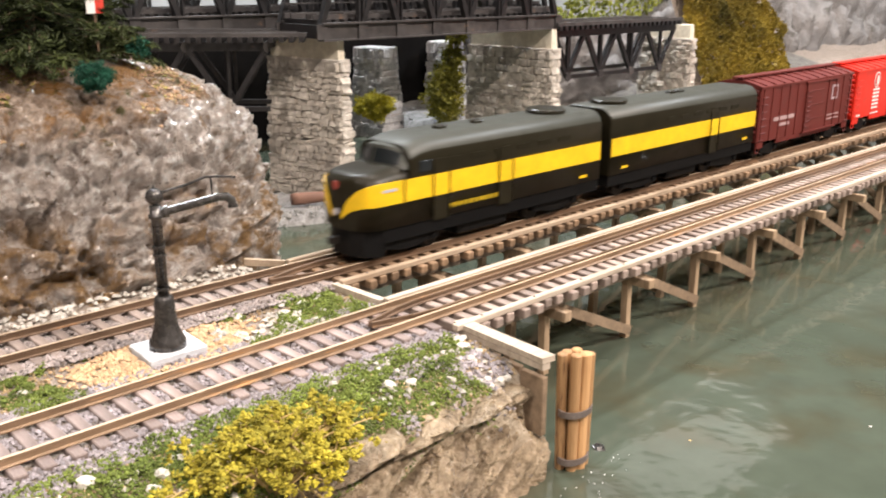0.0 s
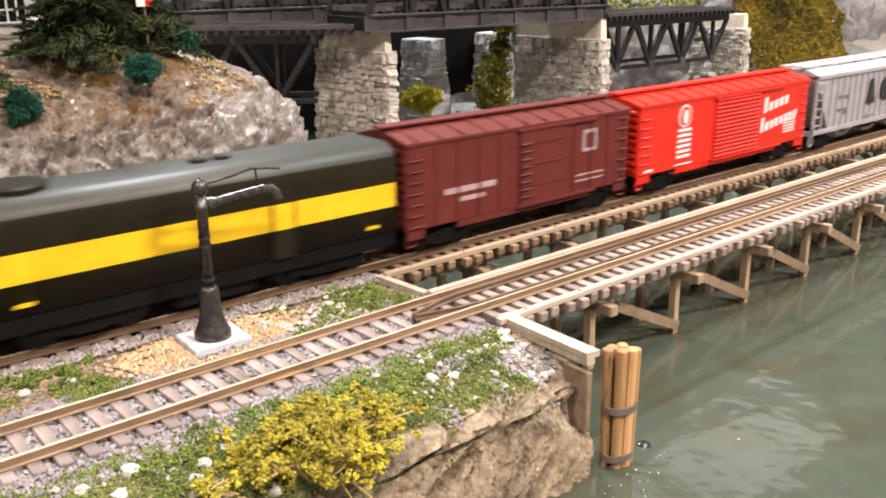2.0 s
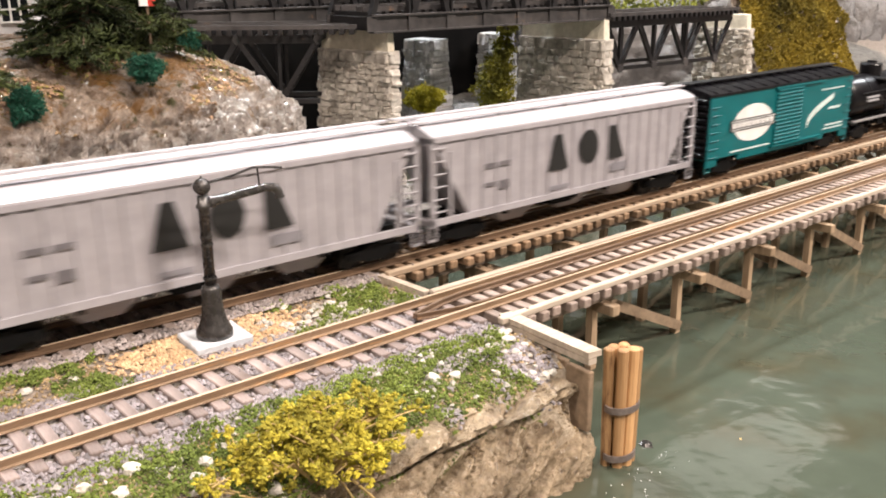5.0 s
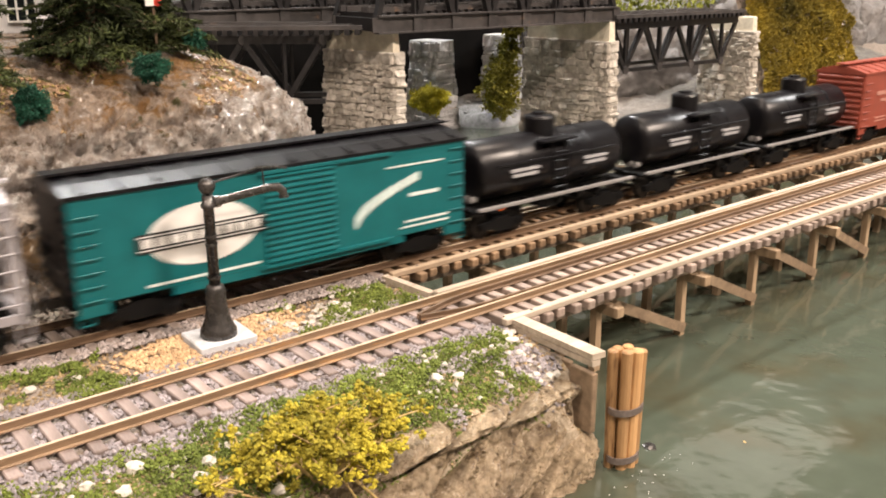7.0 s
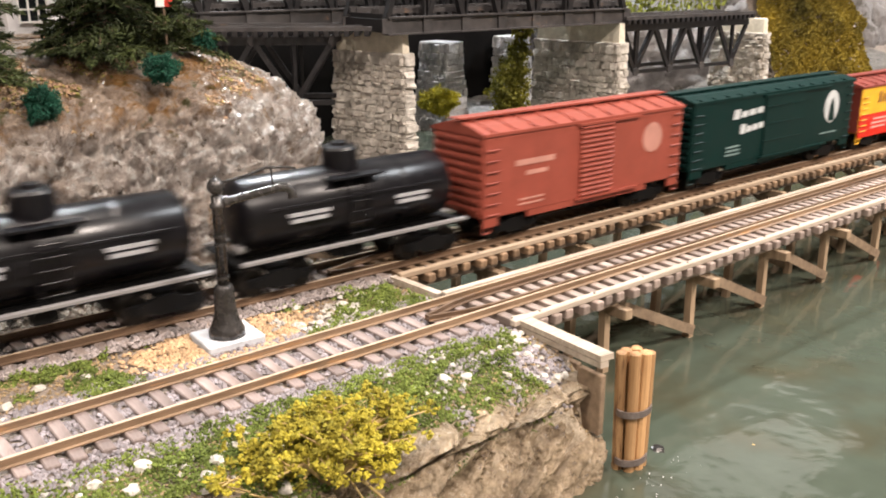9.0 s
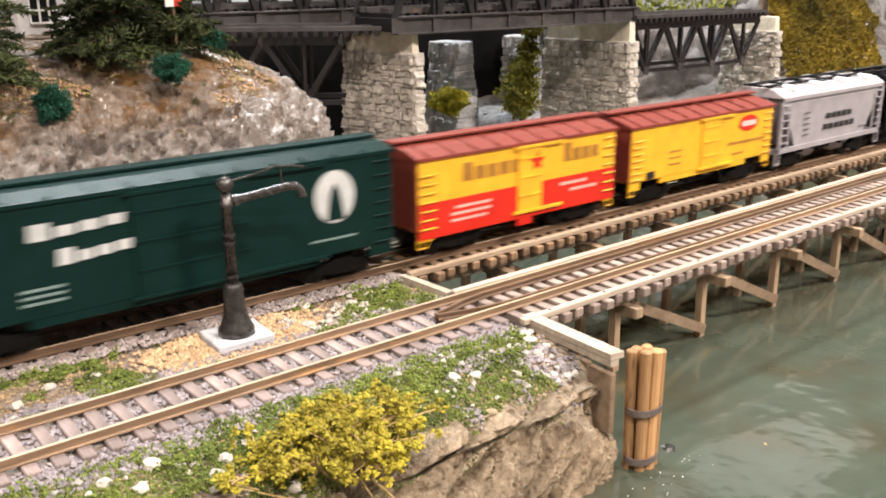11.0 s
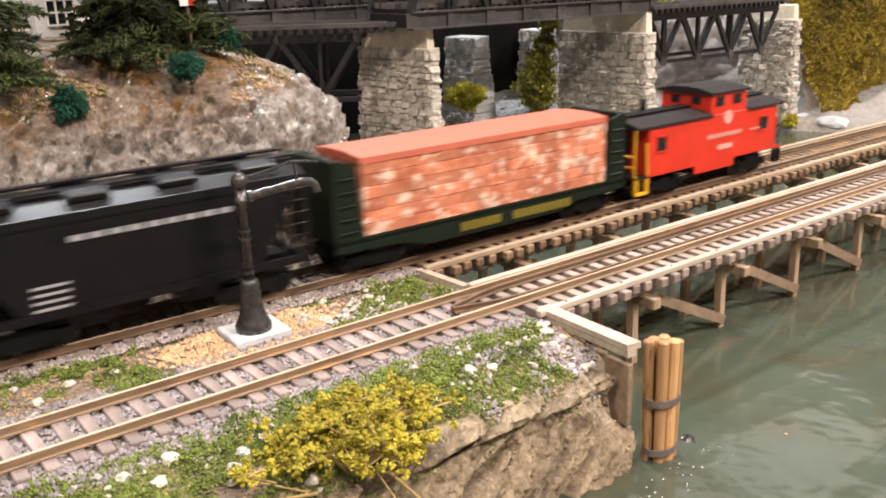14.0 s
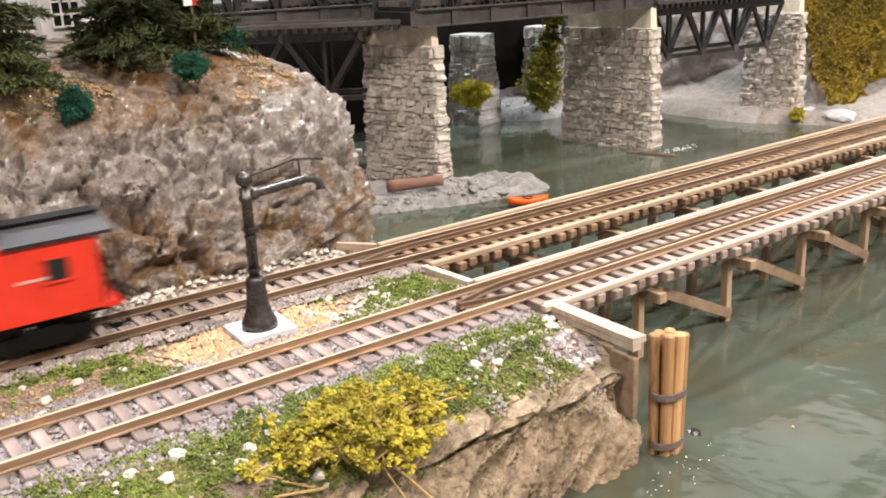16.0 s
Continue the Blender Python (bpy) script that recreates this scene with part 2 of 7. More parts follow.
def ground_material():
    """Soil, grey river gravel, bank rock and dark hill earth, laid out by the zone painted on the sheet."""
    m = bpy.data.materials.new("scenery_ground")
    m.use_nodes = True
    nt = m.node_tree
    b = nt.nodes["Principled BSDF"]
    tc = nt.nodes.new("ShaderNodeTexCoord")
    at = nt.nodes.new("ShaderNodeAttribute")
    at.attribute_name = "zone"
    sep = nt.nodes.new("ShaderNodeSeparateColor")
    nt.links.new(at.outputs["Color"], sep.inputs[0])

    def tex(s, detail=6):
        n = nt.nodes.new("ShaderNodeTexNoise")
        n.inputs["Scale"].default_value, n.inputs["Detail"].default_value, n.inputs["Roughness"].default_value = s, detail, 0.65
        nt.links.new(tc.outputs["Object"], n.inputs["Vector"])
        mr = nt.nodes.new("ShaderNodeMapRange")
        mr.inputs[1].default_value, mr.inputs[2].default_value = 0.3, 0.7
        nt.links.new(n.outputs[0], mr.inputs[0])
        return mr.outputs[0]

    def mix(f, a, c):
        x = nt.nodes.new("ShaderNodeMix")
        x.data_type = "RGBA"
        nt.links.new(f, x.inputs[0])
        for v, s in ((a, 6), (c, 7)):
            if isinstance(v, tuple):
                x.inputs[s].default_value = (*v, 1)
            else:
                nt.links.new(v, x.inputs[s])
        return x.outputs[2]
    n1, n2 = tex(130), tex(420)
    soil = mix(n2, (0.14, 0.105, 0.08), (0.36, 0.30, 0.25))
    grey = mix(n1, (0.13, 0.126, 0.122), (0.38, 0.37, 0.365))
    rock = mix(n1, (0.17, 0.115, 0.06), (0.60, 0.48, 0.34))
    stone = mix(n2, (0.30, 0.25, 0.20), (0.56, 0.47, 0.36))
    rock = mix(n2, rock, stone)
    col = mix(sep.outputs[0], soil, grey)
    col = mix(sep.outputs[1], col, rock)
    col = mix(sep.outputs[2], col, mix(n1, (0.055, 0.050, 0.044), (0.18, 0.165, 0.145)))
    nt.links.new(col, b.inputs["Base Color"])
    b.inputs["Roughness"].default_value = 0.72
    bu = nt.nodes.new("ShaderNodeBump")
    bu.inputs["Strength"].default_value, bu.inputs["Distance"].default_value = 0.8, 0.0011
    nt.links.new(tex(520), bu.inputs["Height"])
    nt.links.new(bu.outputs[0], b.inputs["Normal"])
    return m


M_GROUND = ground_material()


def cliff_material():
    """Damp cast rock: grey and tan blocks, rust seams, pale mineral flecks painted as its glints; brown earth on the
    upper slope.
    """
    m = bpy.data.materials.new("cliff_cast_rock")
    m.use_nodes = True
    nt = m.node_tree
    b = nt.nodes["Principled BSDF"]
    tc = nt.nodes.new("ShaderNodeTexCoord")
    at = nt.nodes.new("ShaderNodeAttribute")
    at.attribute_name = "zone"
    sep = nt.nodes.new("ShaderNodeSeparateColor")
    nt.links.new(at.outputs["Color"], sep.inputs[0])

    def tex(s, lo=0.3, hi=0.7, rough=0.65):
        n = nt.nodes.new("ShaderNodeTexNoise")
        n.inputs["Scale"].default_value, n.inputs["Detail"].default_value, n.inputs["Roughness"].default_value = s, 6, rough
        nt.links.new(tc.outputs["Object"], n.inputs["Vector"])
        mr = nt.nodes.new("ShaderNodeMapRange")
        mr.inputs[1].default_value, mr.inputs[2].default_value = lo, hi
        nt.links.new(n.outputs[0], mr.inputs[0])
        return mr.outputs[0]

    def mix(f, a, c):
        x = nt.nodes.new("ShaderNodeMix")
        x.data_type = "RGBA"
        nt.links.new(f, x.inputs[0])
        for v, k in ((a, 6), (c, 7)):
            if isinstance(v, tuple):
                x.inputs[k].default_value = (*v, 1)
            else:
                nt.links.new(v, x.inputs[k])
        return x.outputs[2]
    col = mix(tex(75), (0.37, 0.295, 0.250), (0.90, 0.81, 0.74))
    col = mix(tex(52, 0.54, 0.68), col, (0.30, 0.195, 0.115))
    # pale flecks paint glints, dark flecks crevice shade, both spread at random
    col = mix(tex(300, 0.53, 0.59, 0.75), col, (0.84, 0.80, 0.76))
    col = mix(tex(230, 0.57, 0.63, 0.72), col, (0.17, 0.125, 0.090))
    col = mix(sep.outputs[1], col, mix(tex(80, 0.44, 0.58), col, (0.42, 0.26, 0.125)))
    earth = mix(tex(190, 0.36, 0.64, 0.75), (0.22, 0.138, 0.088), (0.82, 0.66, 0.53))
    earth = mix(tex(85, 0.49, 0.57), earth, (0.42, 0.225, 0.085))
    earth = mix(tex(120, 0.57, 0.64), earth, (0.13, 0.12, 0.035))
    col = mix(sep.outputs[0], col, earth)
    nt.links.new(col, b.inputs["Base Color"])
    rr = nt.nodes.new("ShaderNodeMapRange")
    rr.inputs[3].default_value, rr.inputs[4].default_value = 0.06, 0.60
    nt.links.new(tex(150), rr.inputs[0])
    nt.links.new(rr.outputs[0], b.inputs["Roughness"])
    b.inputs["Coat Weight"].default_value, b.inputs["Coat Roughness"].default_value = 0.35, 0.20
    bu = nt.nodes.new("ShaderNodeBump")
    bu.inputs["Strength"].default_value, bu.inputs["Distance"].default_value = 1.0, 0.0042
    nt.links.new(tex(620, 0.25, 0.75, 0.78), bu.inputs["Height"])
    nt.links.new(bu.outputs[0], b.inputs["Normal"])
    return m


M_CLIFF = cliff_material()

# ---------------------------------------------------------------- mesh helpers
def finish(bm, name, mat, smooth=False):
    me = bpy.data.meshes.new(name)
    bm.normal_update()
    bm.to_mesh(me)
    bm.free()
    me.materials.append(mat)
    if smooth:
        me.polygons.foreach_set("use_smooth", [True] * len(me.polygons))
    return me


def part(name, bm, mat, parent=None, label="", smooth=False, at=None, kind=""):
    ob = new(name, finish(bm, name, mat, smooth))
    if parent:
        ob.parent = parent
    if at is not None:
        ob.matrix_basis = at
    return tagged(ob, label, kind=kind)


def thing(name, label, category, at=None, group="", kind=""):
    ob = new(name)
    ob.empty_display_size = 0.01
    if at is not None:
        ob.matrix_basis = at
    return tagged(ob, label, category, group, kind)


def box(bm, x0, x1, y0, y1, z0, z1, bevel=0.0):
    """A box, its edges broken when bevel is given."""
    made = bmesh.ops.create_cube(bm, size=1.0)["verts"]
    for v in made:
        v.co = Vector(((x0 + x1) / 2 + v.co.x * (x1 - x0), (y0 + y1) / 2 + v.co.y * (y1 - y0), (z0 + z1) / 2 + v.co.z * (z1 - z0)))
    if bevel:
        edges = list({e for v in made for e in v.link_edges})
        bmesh.ops.bevel(bm, geom=edges, offset=bevel, segments=1, affect="EDGES", profile=0.6)
    return bm


def boxes(*rows, bevel=0.0):
    bm = bmesh.new()
    for r in rows:
        box(bm, *r, bevel=bevel)
    return bm


def bar(bm, a, b, w, h=None):
    """A square bar from a to b."""
    a, b, h = Vector(a), Vector(b), h or w
    d = b - a
    q = d.to_track_quat("X", "Z").to_matrix().to_4x4()
    made = bmesh.ops.create_cube(bm, size=1.0, matrix=Matrix.Translation((a + b) / 2) @ q @ Matrix.Diagonal((d.length, w, h, 1)))
    return made["verts"]


def rod(bm, a, b, r0, r1=None, n=8):
    """A round rod, tapered when r1 is given."""
    a, b = Vector(a), Vector(b)
    d = b - a
    q = d.to_track_quat("Z", "Y").to_matrix().to_4x4()
    bmesh.ops.create_cone(bm, cap_ends=True, segments=n, radius1=r0, radius2=r0 if r1 is None else r1, depth=d.length,
                          matrix=Matrix.Translation((a + b) / 2) @ q)


def prism(bm, outline, y0, y1):
    """A plate: an outline in x and z, carried from y0 to y1."""
    front = [bm.verts.new((x, y0, z)) for x, z in outline]
    back = [bm.verts.new((x, y1, z)) for x, z in outline]
    bm.faces.new(front)
    bm.faces.new(back[::-1])
    n = len(outline)
    for i in range(n):
        bm.faces.new((front[i], back[i], back[(i + 1) % n], front[(i + 1) % n]))
    bmesh.ops.recalc_face_normals(bm, faces=bm.faces)


def loft(bm, rings, caps=True):
    rows = [[bm.verts.new(p) for p in ring] for ring in rings]
    for a, b in zip(rows, rows[1:]):
        n = len(a)
        for i in range(n):
            bm.faces.new((a[i], a[(i + 1) % n], b[(i + 1) % n], b[i]))
    if caps:
        bm.faces.new(rows[0][::-1])
        bm.faces.new(rows[-1])
    bmesh.ops.recalc_face_normals(bm, faces=bm.faces)


def lathe(bm, rings, n=16):
    """A turned shape: radius and height pairs round z."""
    loft(bm, [[(r * math.cos(2 * math.pi * i / n), r * math.sin(2 * math.pi * i / n), z) for i in range(n)] for r, z in rings])


def lattice(seed):
    rng = np.random.RandomState(seed)
    return rng.rand(64, 64)


LATTICES = [lattice(s) for s in range(8)]


def ripple(x, y, scale, seed=0, octaves=4):
    """Smooth value noise, about -1 to 1, on arrays of places."""
    total, amp, norm = np.zeros_like(x, dtype=float), 1.0, 0.0
    for o in range(octaves):
        t = LATTICES[(seed + o) % 8]
        u, v = x * scale + 17.3 * o, y * scale + 9.1 * o
        iu, iv = np.floor(u).astype(int), np.floor(v).astype(int)
        fu, fv = u - iu, v - iv
        fu, fv = fu * fu * (3 - 2 * fu), fv * fv * (3 - 2 * fv)
        g = lambda a, b: t[a % 64, b % 64]
        total += amp * ((g(iu, iv) * (1 - fu) + g(iu + 1, iv) * fu) * (1 - fv) + (g(iu, iv + 1) * (1 - fu) + g(iu + 1, iv + 1) * fu) * fv)
        norm += amp
        amp, scale = amp * 0.5, scale * 2.1
    return total / norm * 2 - 1


def step(a, b, x):
    t = np.clip((x - a) / (b - a), 0, 1)
    return t * t * (3 - 2 * t)


def sheet(name, verts, faces, mat, label, category, smooth=True, kind="structure"):
    me = bpy.data.meshes.new(name)
    me.from_pydata(verts, [], faces)
    me.materials.append(mat)
    if smooth:
        me.polygons.foreach_set("use_smooth", [True] * len(me.polygons))
    return tagged(new(name, me), label, category, kind=kind)


def track_b(x):
    """The rear track's middle: it swings gently back west of the trestle."""
    return YB + 0.0011 + 0.016 * 0.04 * math.log1p(math.exp(max(-30.0, min(60.0, (0.24 - x) / 0.04))))


YA = 0.0036             # middle of the front track

# ---------------------------------------------------------------- ground
def spread(*stretches):
    out = []
    for a, b, d in stretches:
        out.append(np.linspace(a, b, max(2, int(round((b - a) / d)) + 1))[:-1])
    return np.concatenate(out + [np.array([stretches[-1][1]])])


def ground_height(x, y):
    """Height of the scenery, and its zones: river gravel, bank rock."""
    n1, n2, n3 = ripple(x, y, 60, 0), ripple(x, y, 220, 3), ripple(x, y, 26, 5)
    bed = -0.055 + 0.002 * n1
    # land west of the river, with a straight retaining edge under the tracks
    edge = 0.1835 + 0.0 * x + 0.002 * n1 * (y < 0)
    edge = np.where(y > 0.075, 0.171, edge)
    front = -0.0470 + 0.002 * n3 + 0.003 * n1 - 0.05 * step(0.08, -0.1, x)
    top = -0.0042 + 0.0005 * n1 + 0.0004 * n2 - 0.0055 * step(-0.028, -0.05, y) - 0.004 * step(-0.01, -0.04, y) * step(0.12, 0.03, x)
    top = top - 0.0012 * step(0.045, 0.08, y) * (y < 0.2)
    east = step(edge + 0.0015, edge - 0.0015, x)
    strata = 0.0024 * np.sin((x * 0.6 + y * 0.8) * 420 + 3 * n3) * step(front + 0.012, front, y)
    slope = step(front - 0.012, front + 0.004, y + 0.006 * n1 + strata)
    land = bed + (top - bed) * slope
    h = bed + (land - bed) * east
    rock = np.clip(1 - slope * 1.08, 0, 1) * (x < 0.25) * (y < 0)
    rock = np.maximum(rock, step(0.40, 0.9, slope * (1 - slope) * 4) * (y < 0))
    rock = np.clip(rock + step(0.012, 0.0, np.abs(y - front)) * 0.9 * (y < front + 0.006), 0, 1) * (x < 0.25)
    # mud bar at the foot of the first pier
    ax, ay = x - 0.300, y - 0.262
    ux, uy = ax * 0.90 - ay * 0.43, ax * 0.43 + ay * 0.90
    bar_h = -0.0315 + 0.0035 * n1 + 0.0014 * n2 - 0.075 * np.clip(np.hypot(ux / 0.155, uy / 0.052) - 0.60 + 0.16 * n3, 0, 1)
    h = np.maximum(h, np.where(x > 0.2, bar_h, -1))
    # far shore
    shore_y = 0.53 - 1.15 * np.clip(x - 0.46, -0.3, 0.115) + 0.012 * n3
    far = -0.055 + 0.028 * step(-0.006, 0.016, y - shore_y) + 0.012 * step(0.0, 0.12, y - shore_y) + 0.004 * n1 + 0.0012 * n2
    h = np.maximum(h, far)
    # east shore, past the last pier
    shore_x = 0.665 + 0.05 * np.clip((0.25 - y) / 0.1, 0, 3) + 0.006 * n3 + 0.35 * step(0.115, 0.085, y)
    est = -0.055 + 0.026 * step(-0.012, 0.03, x - shore_x) + 0.06 * step(0.05, 0.25, x - shore_x) * step(0.1, 0.3, y) + 0.004 * n1 + 0.0012 * n2
    h = np.maximum(h, est)
    # table beyond the river, where the tracks come ashore again
    h = np.maximum(h, np.where(x > 1.06, -0.0062 + 0.001 * n1, -1))
    grey = np.where((x > 0.2) & (y > 0.06), 1.0, 0.0) + 0.0 * x
    grey = grey * (1 - 0.75 * step(-0.022, 0.012, h) * (x > 0.5)) * (1 - 0.6 * step(0.60, 0.67, x))
    return h, np.clip(grey, 0, 1), rock


def ground():
    xs = spread((-2.9, -0.2, 0.12), (-0.2, 0.0, 0.006), (0.0, 0.24, 0.00135), (0.24, 0.80, 0.0045), (0.80, 1.2, 0.02), (1.2, 3.1, 0.15))
    ys = spread((-0.19, -0.09, 0.01), (-0.09, -0.02, 0.00115), (-0.02, 0.1, 0.0022), (0.1, 0.6, 0.0045), (0.6, 1.1, 0.03))
    gx, gy = np.meshgrid(xs, ys)
    h, grey, rock = ground_height(gx, gy)
    nx, ny = len(xs), len(ys)
    verts = np.stack([gx, gy, h], -1).reshape(-1, 3)
    i = np.arange(nx * ny).reshape(ny, nx)
    faces = np.stack([i[:-1, :-1], i[:-1, 1:], i[1:, 1:], i[1:, :-1]], -1).reshape(-1, 4)
    ob = sheet("ground", verts.tolist(), faces.tolist(), M_GROUND, "brown and grey modelled earth, rock and gravel scenery", "ground")
    layer = ob.data.color_attributes.new("zone", "FLOAT_COLOR", "POINT")
    zone = np.zeros((nx * ny, 4), np.float32)
    dark = step(0.56, 0.63, gx) * step(-0.036, -0.014, h + 0.004 * ripple(gx, gy, 45, 4, 3)) * (gy > 0.2) * (gx < 1.0)
    zone[:, 0], zone[:, 1], zone[:, 2], zone[:, 3] = grey.ravel(), rock.ravel(), dark.ravel(), 1
    layer.data.foreach_set("color", zone.ravel())
    return ob


ground()


def land_z(x, y):
    return float(ground_height(np.array([x]), np.array([y]))[0][0])


def water():
    xs, ys = np.linspace(-0.02, 1.08, 45), np.linspace(-0.188, 0.7, 36)
    verts = [(x, y, WATER) for y in ys for x in xs]
    n = len(xs)
    faces = [(j * n + i, j * n + i + 1, (j + 1) * n + i + 1, (j + 1) * n + i) for j in range(len(ys) - 1) for i in range(n - 1)]
    sheet("water", verts, faces, M_WATER, "still murky green river water with a glossy surface", "water")


water()


# ---------------------------------------------------------------- cliff
def cliff():
    """A knob of cast rock: a plan curve, a profile that leans back, and chunky relief."""
    plan = [(-1.6, 0.105), (-0.4, 0.102), (-0.05, 0.099), (0.06, 0.0935), (0.115, 0.0925), (0.15, 0.094), (0.176, 0.101), (0.203, 0.123), (0.226, 0.152), (0.237, 0.182),
            (0.243, 0.23), (0.246, 0.30), (0.246, 0.55)]
    plan = [Vector((a, b, 0)) for a, b in plan]
    dense = []
    for k in range(len(plan) - 1):
        p0, p1, p2, p3 = plan[max(k - 1, 0)], plan[k], plan[k + 1], plan[min(k + 2, len(plan) - 1)]
        length = (p2 - p1).length
        n = max(2, int(length / (0.0011 if 0.0 < p2.x and p1.y < 0.22 and p1.x > -0.06 else 0.02)))
        for j in range(n):
            t = j / n
            dense.append(0.5 * ((2 * p1) + (p2 - p0) * t + (2 * p0 - 5 * p1 + 4 * p2 - p3) * t * t + (3 * p1 - p0 - 3 * p2 + p3) * t ** 3))
    dense.append(plan[-1])
    prof = [(-0.048, 0.0), (-0.02, 0.001), (0.0, 0.002), (0.015, 0.0045), (0.030, 0.007), (0.040, 0.0105), (0.050, 0.018), (0.058, 0.028), (0.064, 0.040),
            (0.070, 0.056), (0.0755, 0.072), (0.078, 0.10), (0.079, 0.16), (0.08, 0.26)]
    steps = []
    for (z0, d0), (z1, d1) in zip(prof, prof[1:]):
        n = max(2, int(math.hypot(z1 - z0, d1 - d0) / (0.0013 if d1 < 0.08 else 0.006)))
        steps += [(z0 + (z1 - z0) * j / n, d0 + (d1 - d0) * j / n) for j in range(n)]
    steps.append(prof[-1])
    verts, nu, nv = [], len(dense), len(steps)
    for i, p in enumerate(dense):
        tan = (dense[min(i + 3, nu - 1)] - dense[max(i - 3, 0)]).normalized()
        inward = Vector((-tan.y, tan.x, 0))
        for z, d in steps:
            q = p + inward * min(d, 0.09 if p.y > 0.15 else 1) + Vector((0, max(0, d - 0.09), 0)) * (1 if p.y > 0.15 else 0) + Vector((0, 0, z))
            soft = 1.0 - 0.66 * min(1, max(0, (z - 0.046) / 0.02))
            s = Vector((q.x, q.y, q.z * 1.25))
            warp = noise.noise_vector(s * 45) * 0.0070 + noise.noise_vector(s * 130 + Vector((7, 3, 1))) * 0.0022
            w = s + warp
            dist, pts = noise.voronoi(Vector((w.x * 50, w.y * 50, w.z * 46)))
            crack = min(1.0, (dist[1] - dist[0]) * 4.5)
            tilt = noise.noise_vector(pts[0] * 5.3)
            block = noise.noise(pts[0] * 9.7) * 0.0044 + (Vector((w.x * 50, w.y * 50, w.z * 46)) - pts[0]).dot(tilt) * 0.0048
            ledge = noise.noise(Vector((w.x * 30, w.y * 30, w.z * 170))) * 0.0022
            ridged = (noise.ridged_multi_fractal(w * 75, 0.9, 2.1, 4, 1.0, 2.0) - 1.2) * 0.0034
            v2 = Vector((w.x * 150, w.y * 150, w.z * 180))
            dist2, pts2 = noise.voronoi(v2)
            chip = (v2 - pts2[0]).dot(noise.noise_vector(pts2[0] * 3.1)) * 0.0034 + noise.noise(pts2[0] * 6.1) * 0.0018
            push = soft * (block + ledge + ridged + chip - 0.0048 * (1 - crack) ** 2.5) + (0.0008 + 0.0010 * soft) * noise.fractal(s * 210, 0.8, 2.2, 4)
            shelf = 0.0335 + 0.013 * noise.noise(Vector((p.x, p.y, 0.3)) * 34) + 0.004 * noise.noise(Vector((p.x, p.y, 0.9)) * 110)
            push -= 0.0115 * max(0.0, 0.45 + noise.noise(Vector((p.x, p.y, 2.0)) * 42)) * math.exp(-((z - shelf + 0.006) / 0.0058) ** 2)
            low_shelf = 0.0125 + 0.010 * noise.noise(Vector((p.x, p.y, 4.3)) * 48)
            push -= 0.0085 * max(0.0, 0.25 + noise.noise(Vector((p.x, p.y, 6.0)) * 60)) * math.exp(-((z - low_shelf) / 0.0046) ** 2)
            if z > 0.0765:
                push *= 0.5
            lean = Vector((-inward.x, -inward.y, 0.5 + 0.9 * min(1, d / 0.05))).normalized()
            verts.append(q + lean * push)
    faces = [(i * nv + j, (i + 1) * nv + j, (i + 1) * nv + j + 1, i * nv + j + 1) for i in range(nu - 1) for j in range(nv - 1)]
    ob = sheet("cliff", [tuple(v) for v in verts], faces, M_CLIFF, "rugged grey and tan cast rock outcrop with rusty stains", "cliff", smooth=False)
    layer = ob.data.color_attributes.new("zone", "FLOAT_COLOR", "POINT")
    v = np.array([tuple(q) for q in verts])
    zone = np.zeros((len(v), 4), np.float32)
    zone[:, 0] = step(0.044, 0.058, v[:, 2] + 0.010 * ripple(v[:, 0], v[:, 1], 55, 2, 4) - 0.13 * np.clip(v[:, 0] - 0.13, 0, 1))
    zone[:, 1] = 1 - step(0.018, 0.036, v[:, 2] + 0.008 * ripple(v[:, 0], v[:, 1], 40, 5, 3))
    zone[:, 3] = 1
    layer.data.foreach_set("color", zone.ravel())


cliff()


